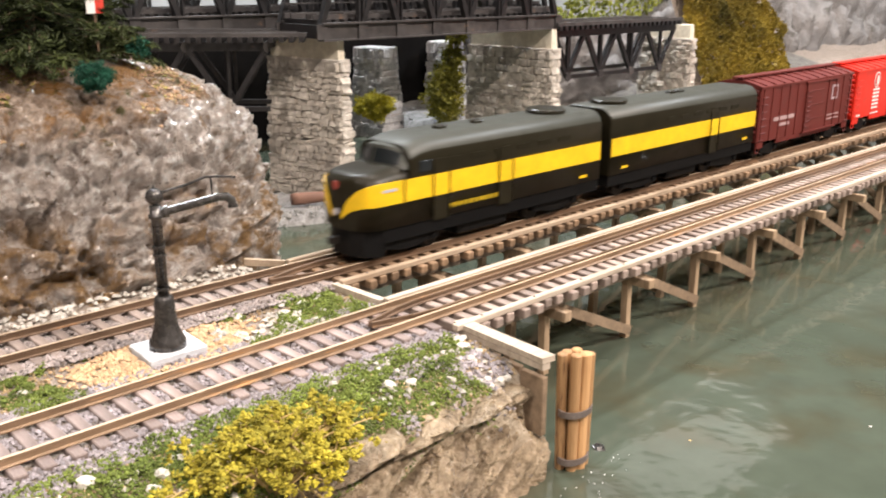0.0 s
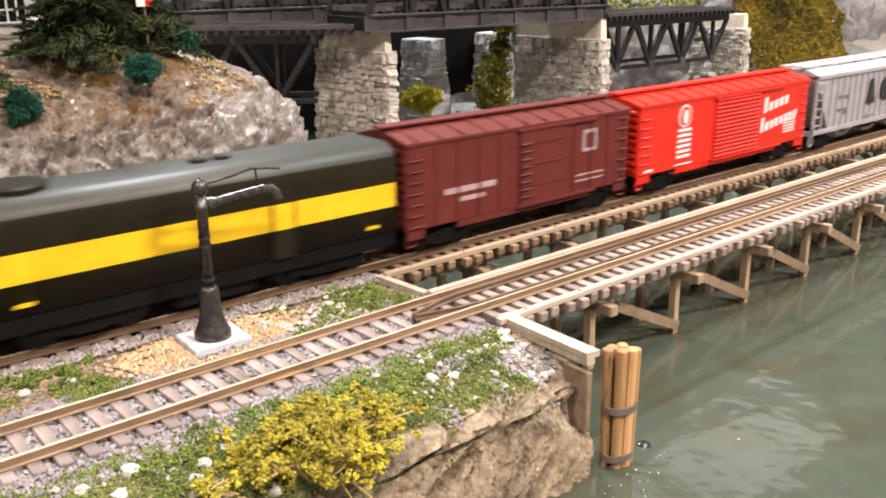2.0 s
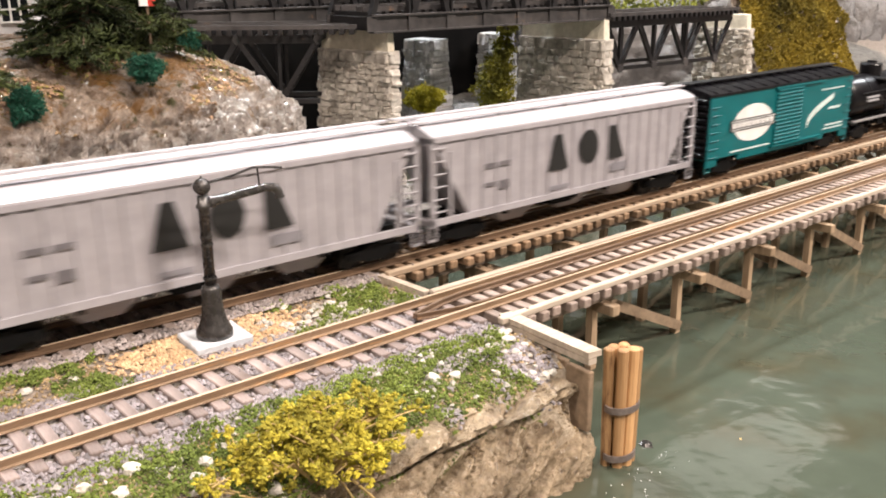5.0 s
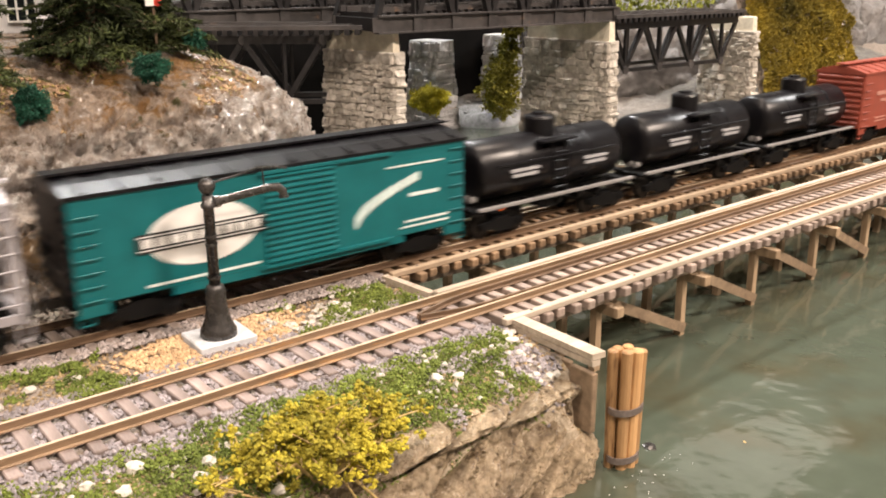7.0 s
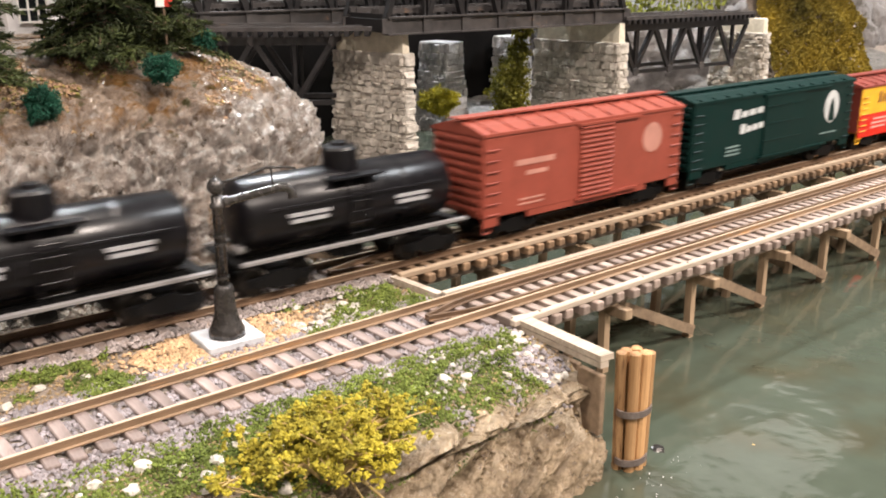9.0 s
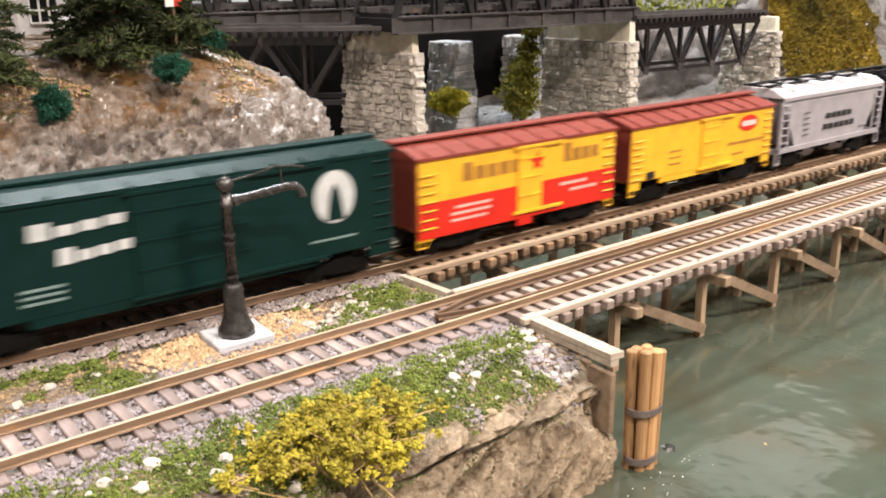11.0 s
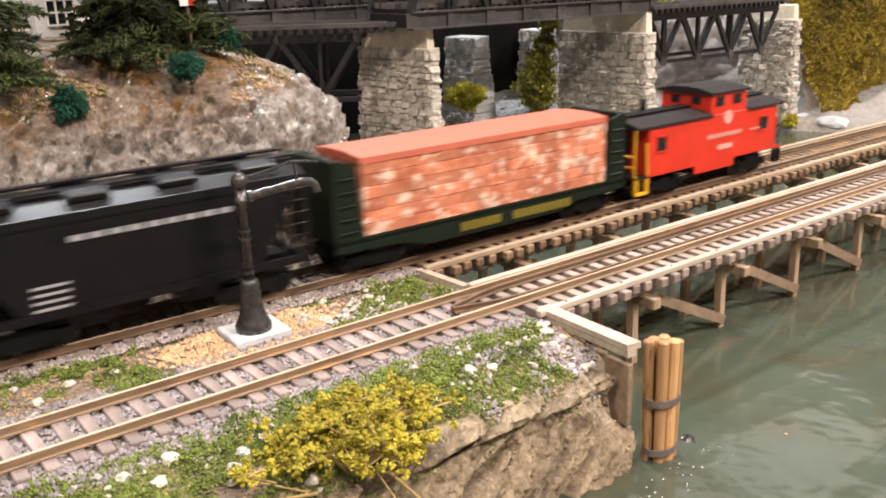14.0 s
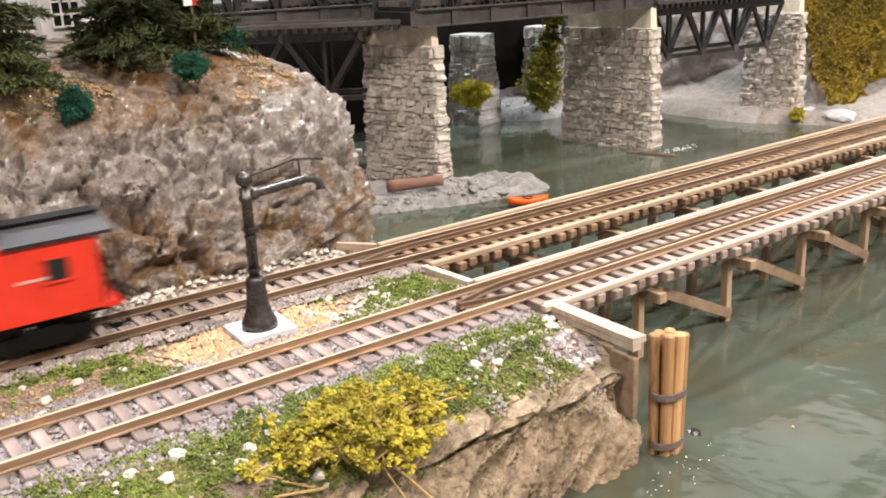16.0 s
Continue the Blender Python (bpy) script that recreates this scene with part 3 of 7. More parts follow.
# ---------------------------------------------------------------- room and table
def room():
    x0, x1, y0, y1, z0 = -3.3, 3.5, -2.4, 1.35, -1.15
    bm = boxes((x0, x1, y0, y1, z0 - 0.05, z0))
    tagged(part("floor", bm, M_BOARD), "dark club room floor", "floor", kind="structure")
    bm = boxes((x0, x1, y0, y1, CEILING, CEILING + 0.05))
    tagged(part("ceiling", bm, M_WALL), "pale painted room ceiling", "ceiling", kind="structure")
    for name, r in (("wall_south", (x0, x1, y0 - 0.1, y0, z0, CEILING)), ("wall_north", (x0, x1, y1, y1 + 0.1, z0, CEILING)),
                    ("wall_west", (x0 - 0.1, x0, y0, y1, z0, CEILING)), ("wall_east", (x1, x1 + 0.1, y0, y1, z0, CEILING))):
        tagged(part(name, boxes(r), M_WALL), "plain pale painted room wall", "wall", kind="structure")
    bm = boxes((-2.9, 3.1, -0.192, 1.1, -0.16, -0.06), (-2.9, 3.1, -0.196, -0.192, -0.16, -0.045))
    tagged(part("layout_table", bm, M_BOARD), "dark wooden benchwork under the railway scenery", "table", kind="structure")
    glow = bpy.data.materials.new("panel_glow")
    glow.use_nodes = True
    b = glow.node_tree.nodes["Principled BSDF"]
    b.inputs["Emission Color"].default_value, b.inputs["Emission Strength"].default_value = (1.0, 0.95, 0.88, 1), 1.5
    for px, py, sx, sy in ((1.75, 1.08, 0.30, 0.20), (2.45, 1.12, 0.30, 0.18)):
        fix = thing("ceiling_light", "flat white ceiling light panel in a frame", "ceiling light", pose(px, py, CEILING), "ceiling lights")
        part("frame", boxes((-sx - 0.02, sx + 0.02, -sy - 0.02, sy + 0.02, -0.012, -0.001)), M_WALL, fix)
        part("diffuser", boxes((-sx, sx, -sy, sy, -0.016, -0.0125)), glow, fix, "glowing white diffuser")
    bm = boxes((-2.9, 3.1, 1.06, 1.075, -0.06, 0.75))
    tagged(part("backdrop", bm, M_BACK), "hazy blue-grey painted scenic backdrop board", "backdrop", kind="structure")


room()


# ---------------------------------------------------------------- stone piers
def pier(name, x, y, turn, thick, length, base, top, cap_top, label, dark=False, course=0.0058, batter=0.03, cap=True, left_cap=False):
    """A battered masonry pier: courses of proud rough stones on a mortar core, with a pale cap block."""
    root = thing(name, label, "bridge pier", pose(x, y, 0, 0, 0, turn), "bridge piers")
    mat = M_STONE_DARK if dark else M_STONE
    high = top - base
    bm = bmesh.new()
    inset = 0.0012
    lo, hi = inset, high * batter + inset
    ring = lambda i, z: [(i, i, z), (thick - i, i, z), (thick - i, length - i, z), (i, length - i, z)]
    loft(bm, [ring(lo, base), ring(hi, top - 0.001)])
    part("core", bm, M_MORTAR, root)
    rng = random.Random(int(x * 1000))
    levels = [base]
    while levels[-1] < top - course * 0.7:
        levels.append(min(top, levels[-1] + course * rng.uniform(0.62, 1.25)))
    levels[-1] = top
    for z0, zt in zip(levels, levels[1:]):
        ch = zt - z0
        shrink = (z0 - base) * batter
        w0, w1, l0, l1 = shrink, thick - shrink, shrink, length - shrink
        h = ch - 0.0002
        # west face (long) and south face (short)
        for face in ("west", "south"):
            a, b = (l0, l1) if face == "west" else (w0, w1)
            p = a - (rng.uniform(0, 0.006) if face != "south" else 0)
            while p < b - 0.002:
                w = rng.uniform(0.0036, 0.0095) if face != "south" else rng.uniform(0.6, 1.0) * (b - a)
                q0, q1 = max(p, a), min(p + w, b)
                p += w
                if b - q1 < 0.003:
                    q1, p = b, b
                if q1 - q0 < 0.002:
                    continue
                bm = bmesh.new()
                dd = 0.0012 + rng.uniform(0, 0.0022)
                box(bm, q0 + 0.0003, q1 - 0.0003, -dd + 0.0018, 0.0024, z0, z0 + h, bevel=0.0006)
                for v in bm.verts:
                    v.co += Vector((rng.uniform(-1, 1) * 0.0009, rng.uniform(-1, 1) * 0.0009, rng.uniform(-1, 1) * 0.0007))
                if face == "west":
                    bm.transform(Matrix.Translation((w0 - 0.0004, 0, 0)) @ Matrix(((0, 1, 0, 0), (1, 0, 0, 0), (0, 0, 1, 0), (0, 0, 0, 1))))
                else:
                    bm.transform(Matrix.Translation((0, l0 - 0.0004, 0)))
                bmesh.ops.recalc_face_normals(bm, faces=bm.faces)
                part("stone", bm, mat, root)
    s = high * batter
    part("top_slab", boxes((s - 0.001, thick - s + 0.001, s - 0.001, length - s + 0.001, top - 0.001, top + 0.0012), bevel=0.0005), mat, root)
    if cap:
        bm = bmesh.new()
        i, c0 = s + 0.0012, top + 0.0012
        ring2 = lambda k, z: [(i + k, i + k + 0.0005, z), (thick - i - k, i + k + 0.0005, z), (thick - i - k, length - i - k, z), (i + k, length - i - k, z)]
        loft(bm, [ring2(0, c0), ring2(0.0006, cap_top - 0.0006), ring2(0.0014, cap_top)])
        part("cap_block", bm, M_CAP, root, "pale cream concrete cap block")
    return root


pier("stone_pier", 0.3375, 0.2455, 13, 0.0145, 0.066, -0.036, 0.0548, 0.0695, "rough grey-tan stone bridge pier on a mud bar", course=0.0040)
pier("stone_pier", 0.531, 0.2335, 6, 0.0165, 0.088, -0.052, 0.0525, 0.0690, "rough grey stone bridge pier standing in the river", course=0.0047)
pier("stone_pier", 0.7150, 0.2265, 4, 0.016, 0.055, -0.046, 0.0525, 0.066, "rough grey stone bridge abutment on the gravel shore", course=0.0045)
pier("stone_pier", 0.522, 0.425, 12, 0.034, 0.042, -0.05, 0.0425, 0.05, "smaller weathered grey stone pier behind a shrub", dark=True, cap=False, batter=0.06)
pier("stone_pier", 0.625, 0.440, 8, 0.03, 0.04, -0.05, 0.0425, 0.05, "shaded grey stone pier under the rear bridge", dark=True, cap=False, batter=0.06)


# ---------------------------------------------------------------- upper bridges
def along(a, b, t):
    return tuple(p + (q - p) * t for p, q in zip(a, b))


def deck_truss(name, xa, ya, xb, yb, wide, z_top, z_low, panels, label, apex=False, stop=1.0):
    """A deck truss: open-tie deck above two Warren trusses."""
    root = thing(name, label, "railway bridge", kind="")
    d = Vector((xb - xa, yb - ya, 0))
    n = Vector((-d.y, d.x, 0)).normalized()
    A, B = Vector((xa, ya, 0)), Vector((xb, yb, 0))
    up, lo = Vector((0, 0, z_top)), Vector((0, 0, z_low))
    for off in (0.0, wide):
        o = n * off
        bm = bmesh.new()
        bar(bm, A + o + up, A.lerp(B, stop) + o + up, 0.003, 0.0055)
        part("top_chord", bm, M_STEEL, root)
        bm = bmesh.new()
        i0, i1 = 0.5 / panels, min(1 - 0.5 / panels, stop)
        bar(bm, A.lerp(B, i0) + o + lo, A.lerp(B, i1) + o + lo, 0.003, 0.003)
        part("bottom_chord", bm, M_STEEL, root)
        for k in range(panels):
            t0, tm, t1 = k / panels, (k + 0.5) / panels, (k + 1) / panels
            for s, e in ((t0, tm), (t1, tm)):
                if max(s, e) > stop:
                    continue
                bm = bmesh.new()
                bar(bm, A.lerp(B, s) + o + (lo if apex else up), A.lerp(B, e) + o + (up if apex else lo), 0.0024, 0.0032)
                part("diagonal", bm, M_STEEL, root)
            bm = bmesh.new()
            bar(bm, A.lerp(B, t0 if apex else tm) + o + lo, A.lerp(B, t0 if apex else tm) + o + up, 0.0024, 0.0024)
            part("post", bm, M_STEEL, root)
            bm = bmesh.new()
            bmesh.ops.create_cone(bm, cap_ends=True, segments=8, radius1=0.0034, radius2=0.0034, depth=0.0012,
                                  matrix=Matrix.Translation(A.lerp(B, tm) + o + (up if apex else lo) - n * 0.0016) @ Matrix.Rotation(radians(90), 4, "X"))
            part("gusset", bm, M_GIRDER, root)
    count = int(d.length / 0.0062)
    tie_me = finish(boxes((-0.0016, 0.0016, -0.008, wide + 0.008, 0, 0.0032)), "tie", M_STEEL)
    turn = math.atan2(d.y, d.x)
    for k in range(count):
        p = A.lerp(B, (k + 0.5) / count)
        t = new("tie", tie_me)
        t.parent = root
        t.matrix_basis = Matrix.Translation((p.x, p.y, z_top + 0.0028)) @ Matrix.Rotation(turn, 4, "Z")
    for off, w, h in ((-0.0062, 0.003, 0.0026), (wide + 0.0062, 0.003, 0.0026), (wide / 2 - 0.0088, 0.0014, 0.0028), (wide / 2 + 0.0088, 0.0014, 0.0028)):
        bm = bmesh.new()
        z = Vector((0, 0, z_top + 0.0060 + h / 2))
        bar(bm, A + n * off + z, B + n * off + z, w, h)
        part("guard_timber" if w > 0.002 else "rail", bm, M_GIRDER, root)
    return root


def through_truss(name, xa, ya, xb, yb, wide, z_low, z_top, panels, label):
    """A through truss: deep plate bottom chords, floor beams, verticals and laced diagonals rising on both sides."""
    root = thing(name, label, "railway bridge")
    A, B = Vector((xa, ya, 0)), Vector((xb, yb, 0))
    d = B - A
    n = Vector((-d.y, d.x, 0)).normalized()
    for off in (0.0, wide):
        o = n * off
        bm = bmesh.new()
        bar(bm, A + o + Vector((0, 0, z_low)), B + o + Vector((0, 0, z_low)), 0.004, 0.0105)
        bar(bm, A + o - n * 0.0012 + Vector((0, 0, z_low - 0.005)), B + o - n * 0.0012 + Vector((0, 0, z_low - 0.005)), 0.0068, 0.001)
        bar(bm, A + o - n * 0.0012 + Vector((0, 0, z_low + 0.005)), B + o - n * 0.0012 + Vector((0, 0, z_low + 0.005)), 0.0068, 0.001)
        part("bottom_chord", bm, M_GIRDER, root)
        bm = bmesh.new()
        bar(bm, A.lerp(B, 1 / panels) + o + Vector((0, 0, z_top)), A.lerp(B, 1 - 1 / panels) + o + Vector((0, 0, z_top)), 0.005, 0.006)
        part("top_chord", bm, M_STEEL, root)
        for k in range(panels + 1):
            t = k / panels
            p = A.lerp(B, t) + o
            if 0 < k < panels:
                for side in (-0.0016, 0.0016):
                    bm = bmesh.new()
                    bar(bm, p + d.normalized() * side + Vector((0, 0, z_low)), p + d.normalized() * side + Vector((0, 0, z_top)), 0.0036, 0.0012)
                    part("post", bm, M_STEEL, root)
            bm = bmesh.new()
            bar(bm, p - n * 0.0028 + Vector((0, 0, z_low - 0.0045)), p - n * 0.0028 + Vector((0, 0, z_low + 0.0045)), 0.0008, 0.0075)
            part("stiffener", bm, M_GIRDER, root)
        for k in range(panels):
            if k == 0:
                ends = ((0, 1),)
            elif k == panels - 1:
                ends = ((panels, panels - 1),)
            elif k < panels / 2:
                ends = ((k + 1, k), (k, k + 1)) if k % 2 else ((k + 1, k),)
            else:
                ends = ((k, k + 1), (k + 1, k)) if k % 2 else ((k, k + 1),)
            for lo_k, hi_k in ends:
                bm = bmesh.new()
                bar(bm, A.lerp(B, lo_k / panels) + o + Vector((0, 0, z_low)), A.lerp(B, hi_k / panels) + o + Vector((0, 0, z_top)), 0.0042, 0.0034)
                part("diagonal", bm, M_STEEL, root)
    for k in range(panels + 1):
        bm = bmesh.new()
        p = A.lerp(B, k / panels) + Vector((0, 0, z_low))
        bar(bm, p, p + n * wide, 0.003, 0.008)
        part("floor_beam", bm, M_STEEL, root)
    for off in (wide / 2 - 0.0088, wide / 2 + 0.0088, wide / 2 - 0.016, wide / 2 + 0.016):
        bm = bmesh.new()
        bar(bm, A + n * off + Vector((0, 0, z_low + 0.0085)), B + n * off + Vector((0, 0, z_low + 0.0085)), 0.0014, 0.003)
        part("rail", bm, M_GIRDER, root)
    count = int(d.length / 0.0062)
    me = finish(boxes((-0.0016, 0.0016, -0.02, 0.02, -0.0015, 0.0015)), "tie", M_STEEL)
    for k in range(count):
        p = A.lerp(B, (k + 0.5) / count) + n * (wide / 2)
        tie = new("tie", me)
        tie.parent = root
        tie.matrix_basis = Matrix.Translation((p.x, p.y, z_low + 0.0055)) @ Matrix.Rotation(math.atan2(d.y, d.x), 4, "Z")
    for z in (0.010, 0.016, 0.022):
        bm = bmesh.new()
        bar(bm, A + n * (wide - 0.006) + Vector((0, 0, z_low + z)), B + n * (wide - 0.006) + Vector((0, 0, z_low + z)), 0.0008, 0.0008)
        part("handrail", bm, M_GIRDER, root)
    return root


deck_truss("deck_truss_bridge", 0.130, 0.415, 0.3255, 0.262, 0.034, 0.0645, 0.026, 5, "black steel deck truss bridge span with a wooden tie deck", True, stop=0.905)
through_truss("through_truss_bridge", 0.326, 0.2495, 0.545, 0.2440, 0.0455, 0.0735, 0.165, 7, "weathered black steel through truss bridge on stone piers")
deck_truss("deck_truss_bridge", 0.542, 0.246, 0.706, 0.240, 0.034, 0.0640, 0.030, 4, "black steel deck truss bridge span beside the shore abutment")
through_truss("through_truss_bridge", 0.16, 0.365, 0.66, 0.350, 0.05, 0.075, 0.165, 15, "second black steel through truss bridge behind the first")

# ---------------------------------------------------------------- tracks
def rail_sweep(points, z_base=-0.0025, high=0.0025):
    """A rail of head, web and foot, swept along places (x, y)."""
    sec = [(-0.0009, 0), (-0.0009, 0.0003), (-0.0003, 0.0006), (-0.0003, high - 0.0008), (-0.0005, high - 0.0006), (-0.0005, high),
           (0.0005, high), (0.0005, high - 0.0006), (0.0003, high - 0.0008), (0.0003, 0.0006), (0.0009, 0.0003), (0.0009, 0)]
    bm = bmesh.new()
    loft(bm, [[(x, y + a, z_base + b) for a, b in sec] for x, y in points])
    return bm


def two_tone(ob):
    """The worn running surface on top of the rail."""
    ob.data.materials.append(M_RAILTOP)
    for p in ob.data.polygons:
        if p.normal.z > 0.8 and p.center.z > -0.0004:
            p.material_index = 1
    return ob


GAUGE = 0.0175


def track(name, middle, x0, x1, label, dense, tie_mat, rail_mat):
    """Ballasted track: two rails and cross ties."""
    root = thing(name, label, "railway track", kind="structure")
    xs = sorted({*np.linspace(x0, x1, 60), *np.linspace(0, 0.75, 50)})
    for side in (-GAUGE / 2, GAUGE / 2):
        two_tone(part("rail", rail_sweep([(x, middle(x) + side) for x in xs]), rail_mat, root))
    me = finish(boxes((-0.0017, 0.0017, -0.0148, 0.0148, -0.0046, -0.00265), bevel=0.0003), "tie", tie_mat)
    rng = random.Random(len(name))
    far = bmesh.new()
    x = x0
    while x < x1:
        if dense[0] <= x <= dense[1]:
            t = new("tie", me)
            t.parent = root
            t.matrix_basis = pose(x + rng.uniform(-0.0003, 0.0003), middle(x) + rng.uniform(-0.0005, 0.0005), 0, 0, 0, rng.uniform(-1.6, 1.6))
        elif x < dense[0] or x > 1.06:
            box(far, x - 0.0016, x + 0.0016, middle(x) - 0.0145, middle(x) + 0.0145, -0.0046, -0.00265)
        x += 0.00648
    part("far_ties", far, tie_mat, root, kind="stuff")
    # inner guard rails over the trestle, drawn to a point at the west end
    for side in (-1, 1):
        pts = [(0.163, middle(0.163) + side * 0.0006), (0.178, middle(0.178) + side * 0.0044)] + [(x, middle(x) + side * 0.0056) for x in np.linspace(0.188, 1.05, 40)]
        part("guard_rail", rail_sweep(pts, high=0.0020), M_RAIL_DARK, root)
    return root


track("track_front", lambda x: YA, -2.75, 2.95, "rusty brown model railway track on weathered grey ties", (0.0, 0.184), M_TIE, M_RAIL)
track("track_rear", track_b, -2.75, 2.95, "worn model railway track on dark weathered ties", (0.0, 0.184), M_TIE_B, M_RAIL_DARK)


def trestle(name, mid, tie_mat, timber, bents, label, rail_mid, braced=True):
    """A timber trestle: stringers on framed bents, open deck of ties, guard timbers along both edges."""
    root = thing(name, label, "railway trestle")
    x0, x1 = 0.1845, 1.055
    rng = random.Random(int(mid * 1000) + 5)
    me = finish(boxes((-0.0018, 0.0018, -0.0198, 0.0198, -0.0058, -0.00265), bevel=0.0003), "tie", tie_mat)
    x = x0 + 0.002
    while x < x1:
        t = new("tie", me)
        t.parent = root
        t.matrix_basis = pose(x + rng.uniform(-0.0004, 0.0004), mid + rng.uniform(-0.0011, 0.0011), 0, 0, 0, rng.uniform(-1.3, 1.3))
        x += 0.0066
    for side in (-1, 1):
        bm = boxes((x0 - 0.0035, x1, mid + side * 0.0171 - 0.0013, mid + side * 0.0171 + 0.0013, -0.00265, -0.0005), bevel=0.0003)
        part("guard_timber", bm, timber, root)
        for k in (0.008, 0.0115):
            part("stringer", boxes((x0, x1, mid + side * k - 0.0013, mid + side * k + 0.0013, -0.0100, -0.0058)), M_STRINGER, root)
    x = bents
    while x < x1:
        bm = boxes((x - 0.0019, x + 0.0019, mid - 0.0195 - rng.uniform(0, 0.001), mid + 0.0195, -0.0140, -0.0100), bevel=0.0003)
        part("cap", bm, M_POST, root)
        for side in (-1, 1):
            bm = bmesh.new()
            bar(bm, (x, mid + side * 0.0082, -0.0140), (x, mid + side * 0.0088, -0.052), 0.0030, 0.0030)
            part("leg", bm, M_POST, root)
        if braced and x + 0.0527 < x1:
            for side in (-1, 1):
                bm = bmesh.new()
                bar(bm, (x + 0.0050, mid + side * 0.0104, -0.0122), (x + 0.0527, mid + side * 0.0108, -0.0345), 0.0012, 0.0040)
                part("brace", bm, M_BRACE, root)
        x += 0.0527
    # bolts on the tie ends
    bm = bmesh.new()
    for k in range(int((x1 - x0) / 0.0264)):
        rod(bm, (x0 + 0.009 + k * 0.0264, mid - 0.0171, -0.0006), (x0 + 0.009 + k * 0.0264, mid - 0.0171, -0.0002), 0.0005, n=6)
    part("bolt", bm, M_BAND, root, kind="stuff")
    return root


trestle("timber_trestle", 0.0, M_DECKTIE, M_TIMBER, 0.2367, "pale weathered timber trestle on braced bents over the river", YA)
trestle("timber_trestle", YB, M_DECKTIE_B, M_TIMBER_B, 0.2300, "rust-stained timber trestle carrying the train's track", YB)

# ---------------------------------------------------------------- timber bank walls
def bank_wall():
    root = thing("retaining_wall", "pale plank retaining wall holding the river bank", "retaining wall")
    for k, (z, out) in enumerate(((-0.0022, 0.0), (-0.0042, 0.0010))):
        a, b = Vector((0.1868 - out, -0.0135, z)), Vector((0.1812 - out, -0.0560, z + 0.0022))
        bm = bmesh.new()
        bar(bm, a, b, 0.0050 - 0.002 * k, 0.0018)
        part("plank", bm, M_TIMBER, root)
    for k in range(4):
        y = -0.018 - 0.0105 * k
        bm = bmesh.new()
        box(bm, 0.1850 - 0.0012 * k, 0.1872 - 0.0012 * k, y - 0.0046, y + 0.0046, -0.050 if k < 2 else -0.026, -0.0068, bevel=0.0003)
        part("board", bm, M_BRACE, root)
    root2 = thing("retaining_wall", "pale plank sill between the two tracks", "retaining wall")
    bm = bmesh.new()
    bar(bm, (0.1800, 0.0450, -0.0030), (0.1815, 0.0195, -0.0030), 0.0030, 0.0026)
    part("plank", bm, M_TIMBER, root2)
    for k in range(4):
        y = 0.0225 + 0.0062 * k
        part("board", boxes((0.1812, 0.1828, y - 0.0028, y + 0.0028, -0.050, -0.0045), bevel=0.0003), M_STRINGER, root2)
    root3 = thing("retaining_wall", "dark timber wall under the trestle ends", "retaining wall")
    for y in (-0.011, -0.004, 0.003, 0.010, 0.016, 0.050, 0.057, 0.064, 0.071, 0.078):
        part("board", boxes((0.1816, 0.1832, y - 0.0032, y + 0.0032, -0.050, -0.0060), bevel=0.0003), M_STRINGER, root3)
    root4 = thing("retaining_wall", "pale plank wing wall at the foot of the cliff", "retaining wall")
    bm = bmesh.new()
    bar(bm, (0.1815, 0.0795, -0.0028), (0.1700, 0.0905, -0.0020), 0.0020, 0.0026)
    part("plank", bm, M_TIMBER_B, root4)


bank_wall()


def pile_cluster():
    root = thing("pile_cluster", "bundle of varnished round timber piles strapped with iron bands", "mooring piles", pose(0.1918, -0.0582, 0))
    rng = random.Random(4)
    for dx, dy, h, r in ((-0.0044, 0.0022, 0.0002, 0.0016), (-0.0008, 0.0034, -0.0004, 0.0017), (0.0030, 0.0026, -0.0006, 0.0017), (-0.0024, -0.0014, 0.0004, 0.0017),
                         (0.0012, -0.0022, 0.0001, 0.0019), (0.0043, -0.0016, -0.0010, 0.0015)):
        bm = bmesh.new()
        lean = rng.uniform(0.78, 0.92)
        rod(bm, (dx * lean, dy * lean, -0.052), (dx, dy, h - 0.0004), r * 0.96, r, 12)
        rod(bm, (dx, dy, h - 0.0004), (dx, dy, h), r, r * 0.75, 12)
        part("round_timber", bm, M_PILE, root, smooth=False)
    for z, r in ((-0.0185, 0.0057), (-0.0345, 0.0053)):
        bm = bmesh.new()
        n = 24
        rings = []
        for i in range(n):
            a = 2 * math.pi * i / n
            c, s = math.cos(a), math.sin(a) * 0.72
            rings.append([(c * r, s * r, z - 0.001), (c * (r + 0.0006), s * (r + 0.0006), z - 0.001), (c * (r + 0.0006), s * (r + 0.0006), z + 0.001), (c * r, s * r, z + 0.001)])
        rings.append(rings[0])
        loft(bm, rings, caps=False)
        part("band", bm, M_BAND, root, "rusty iron strap")


pile_cluster()


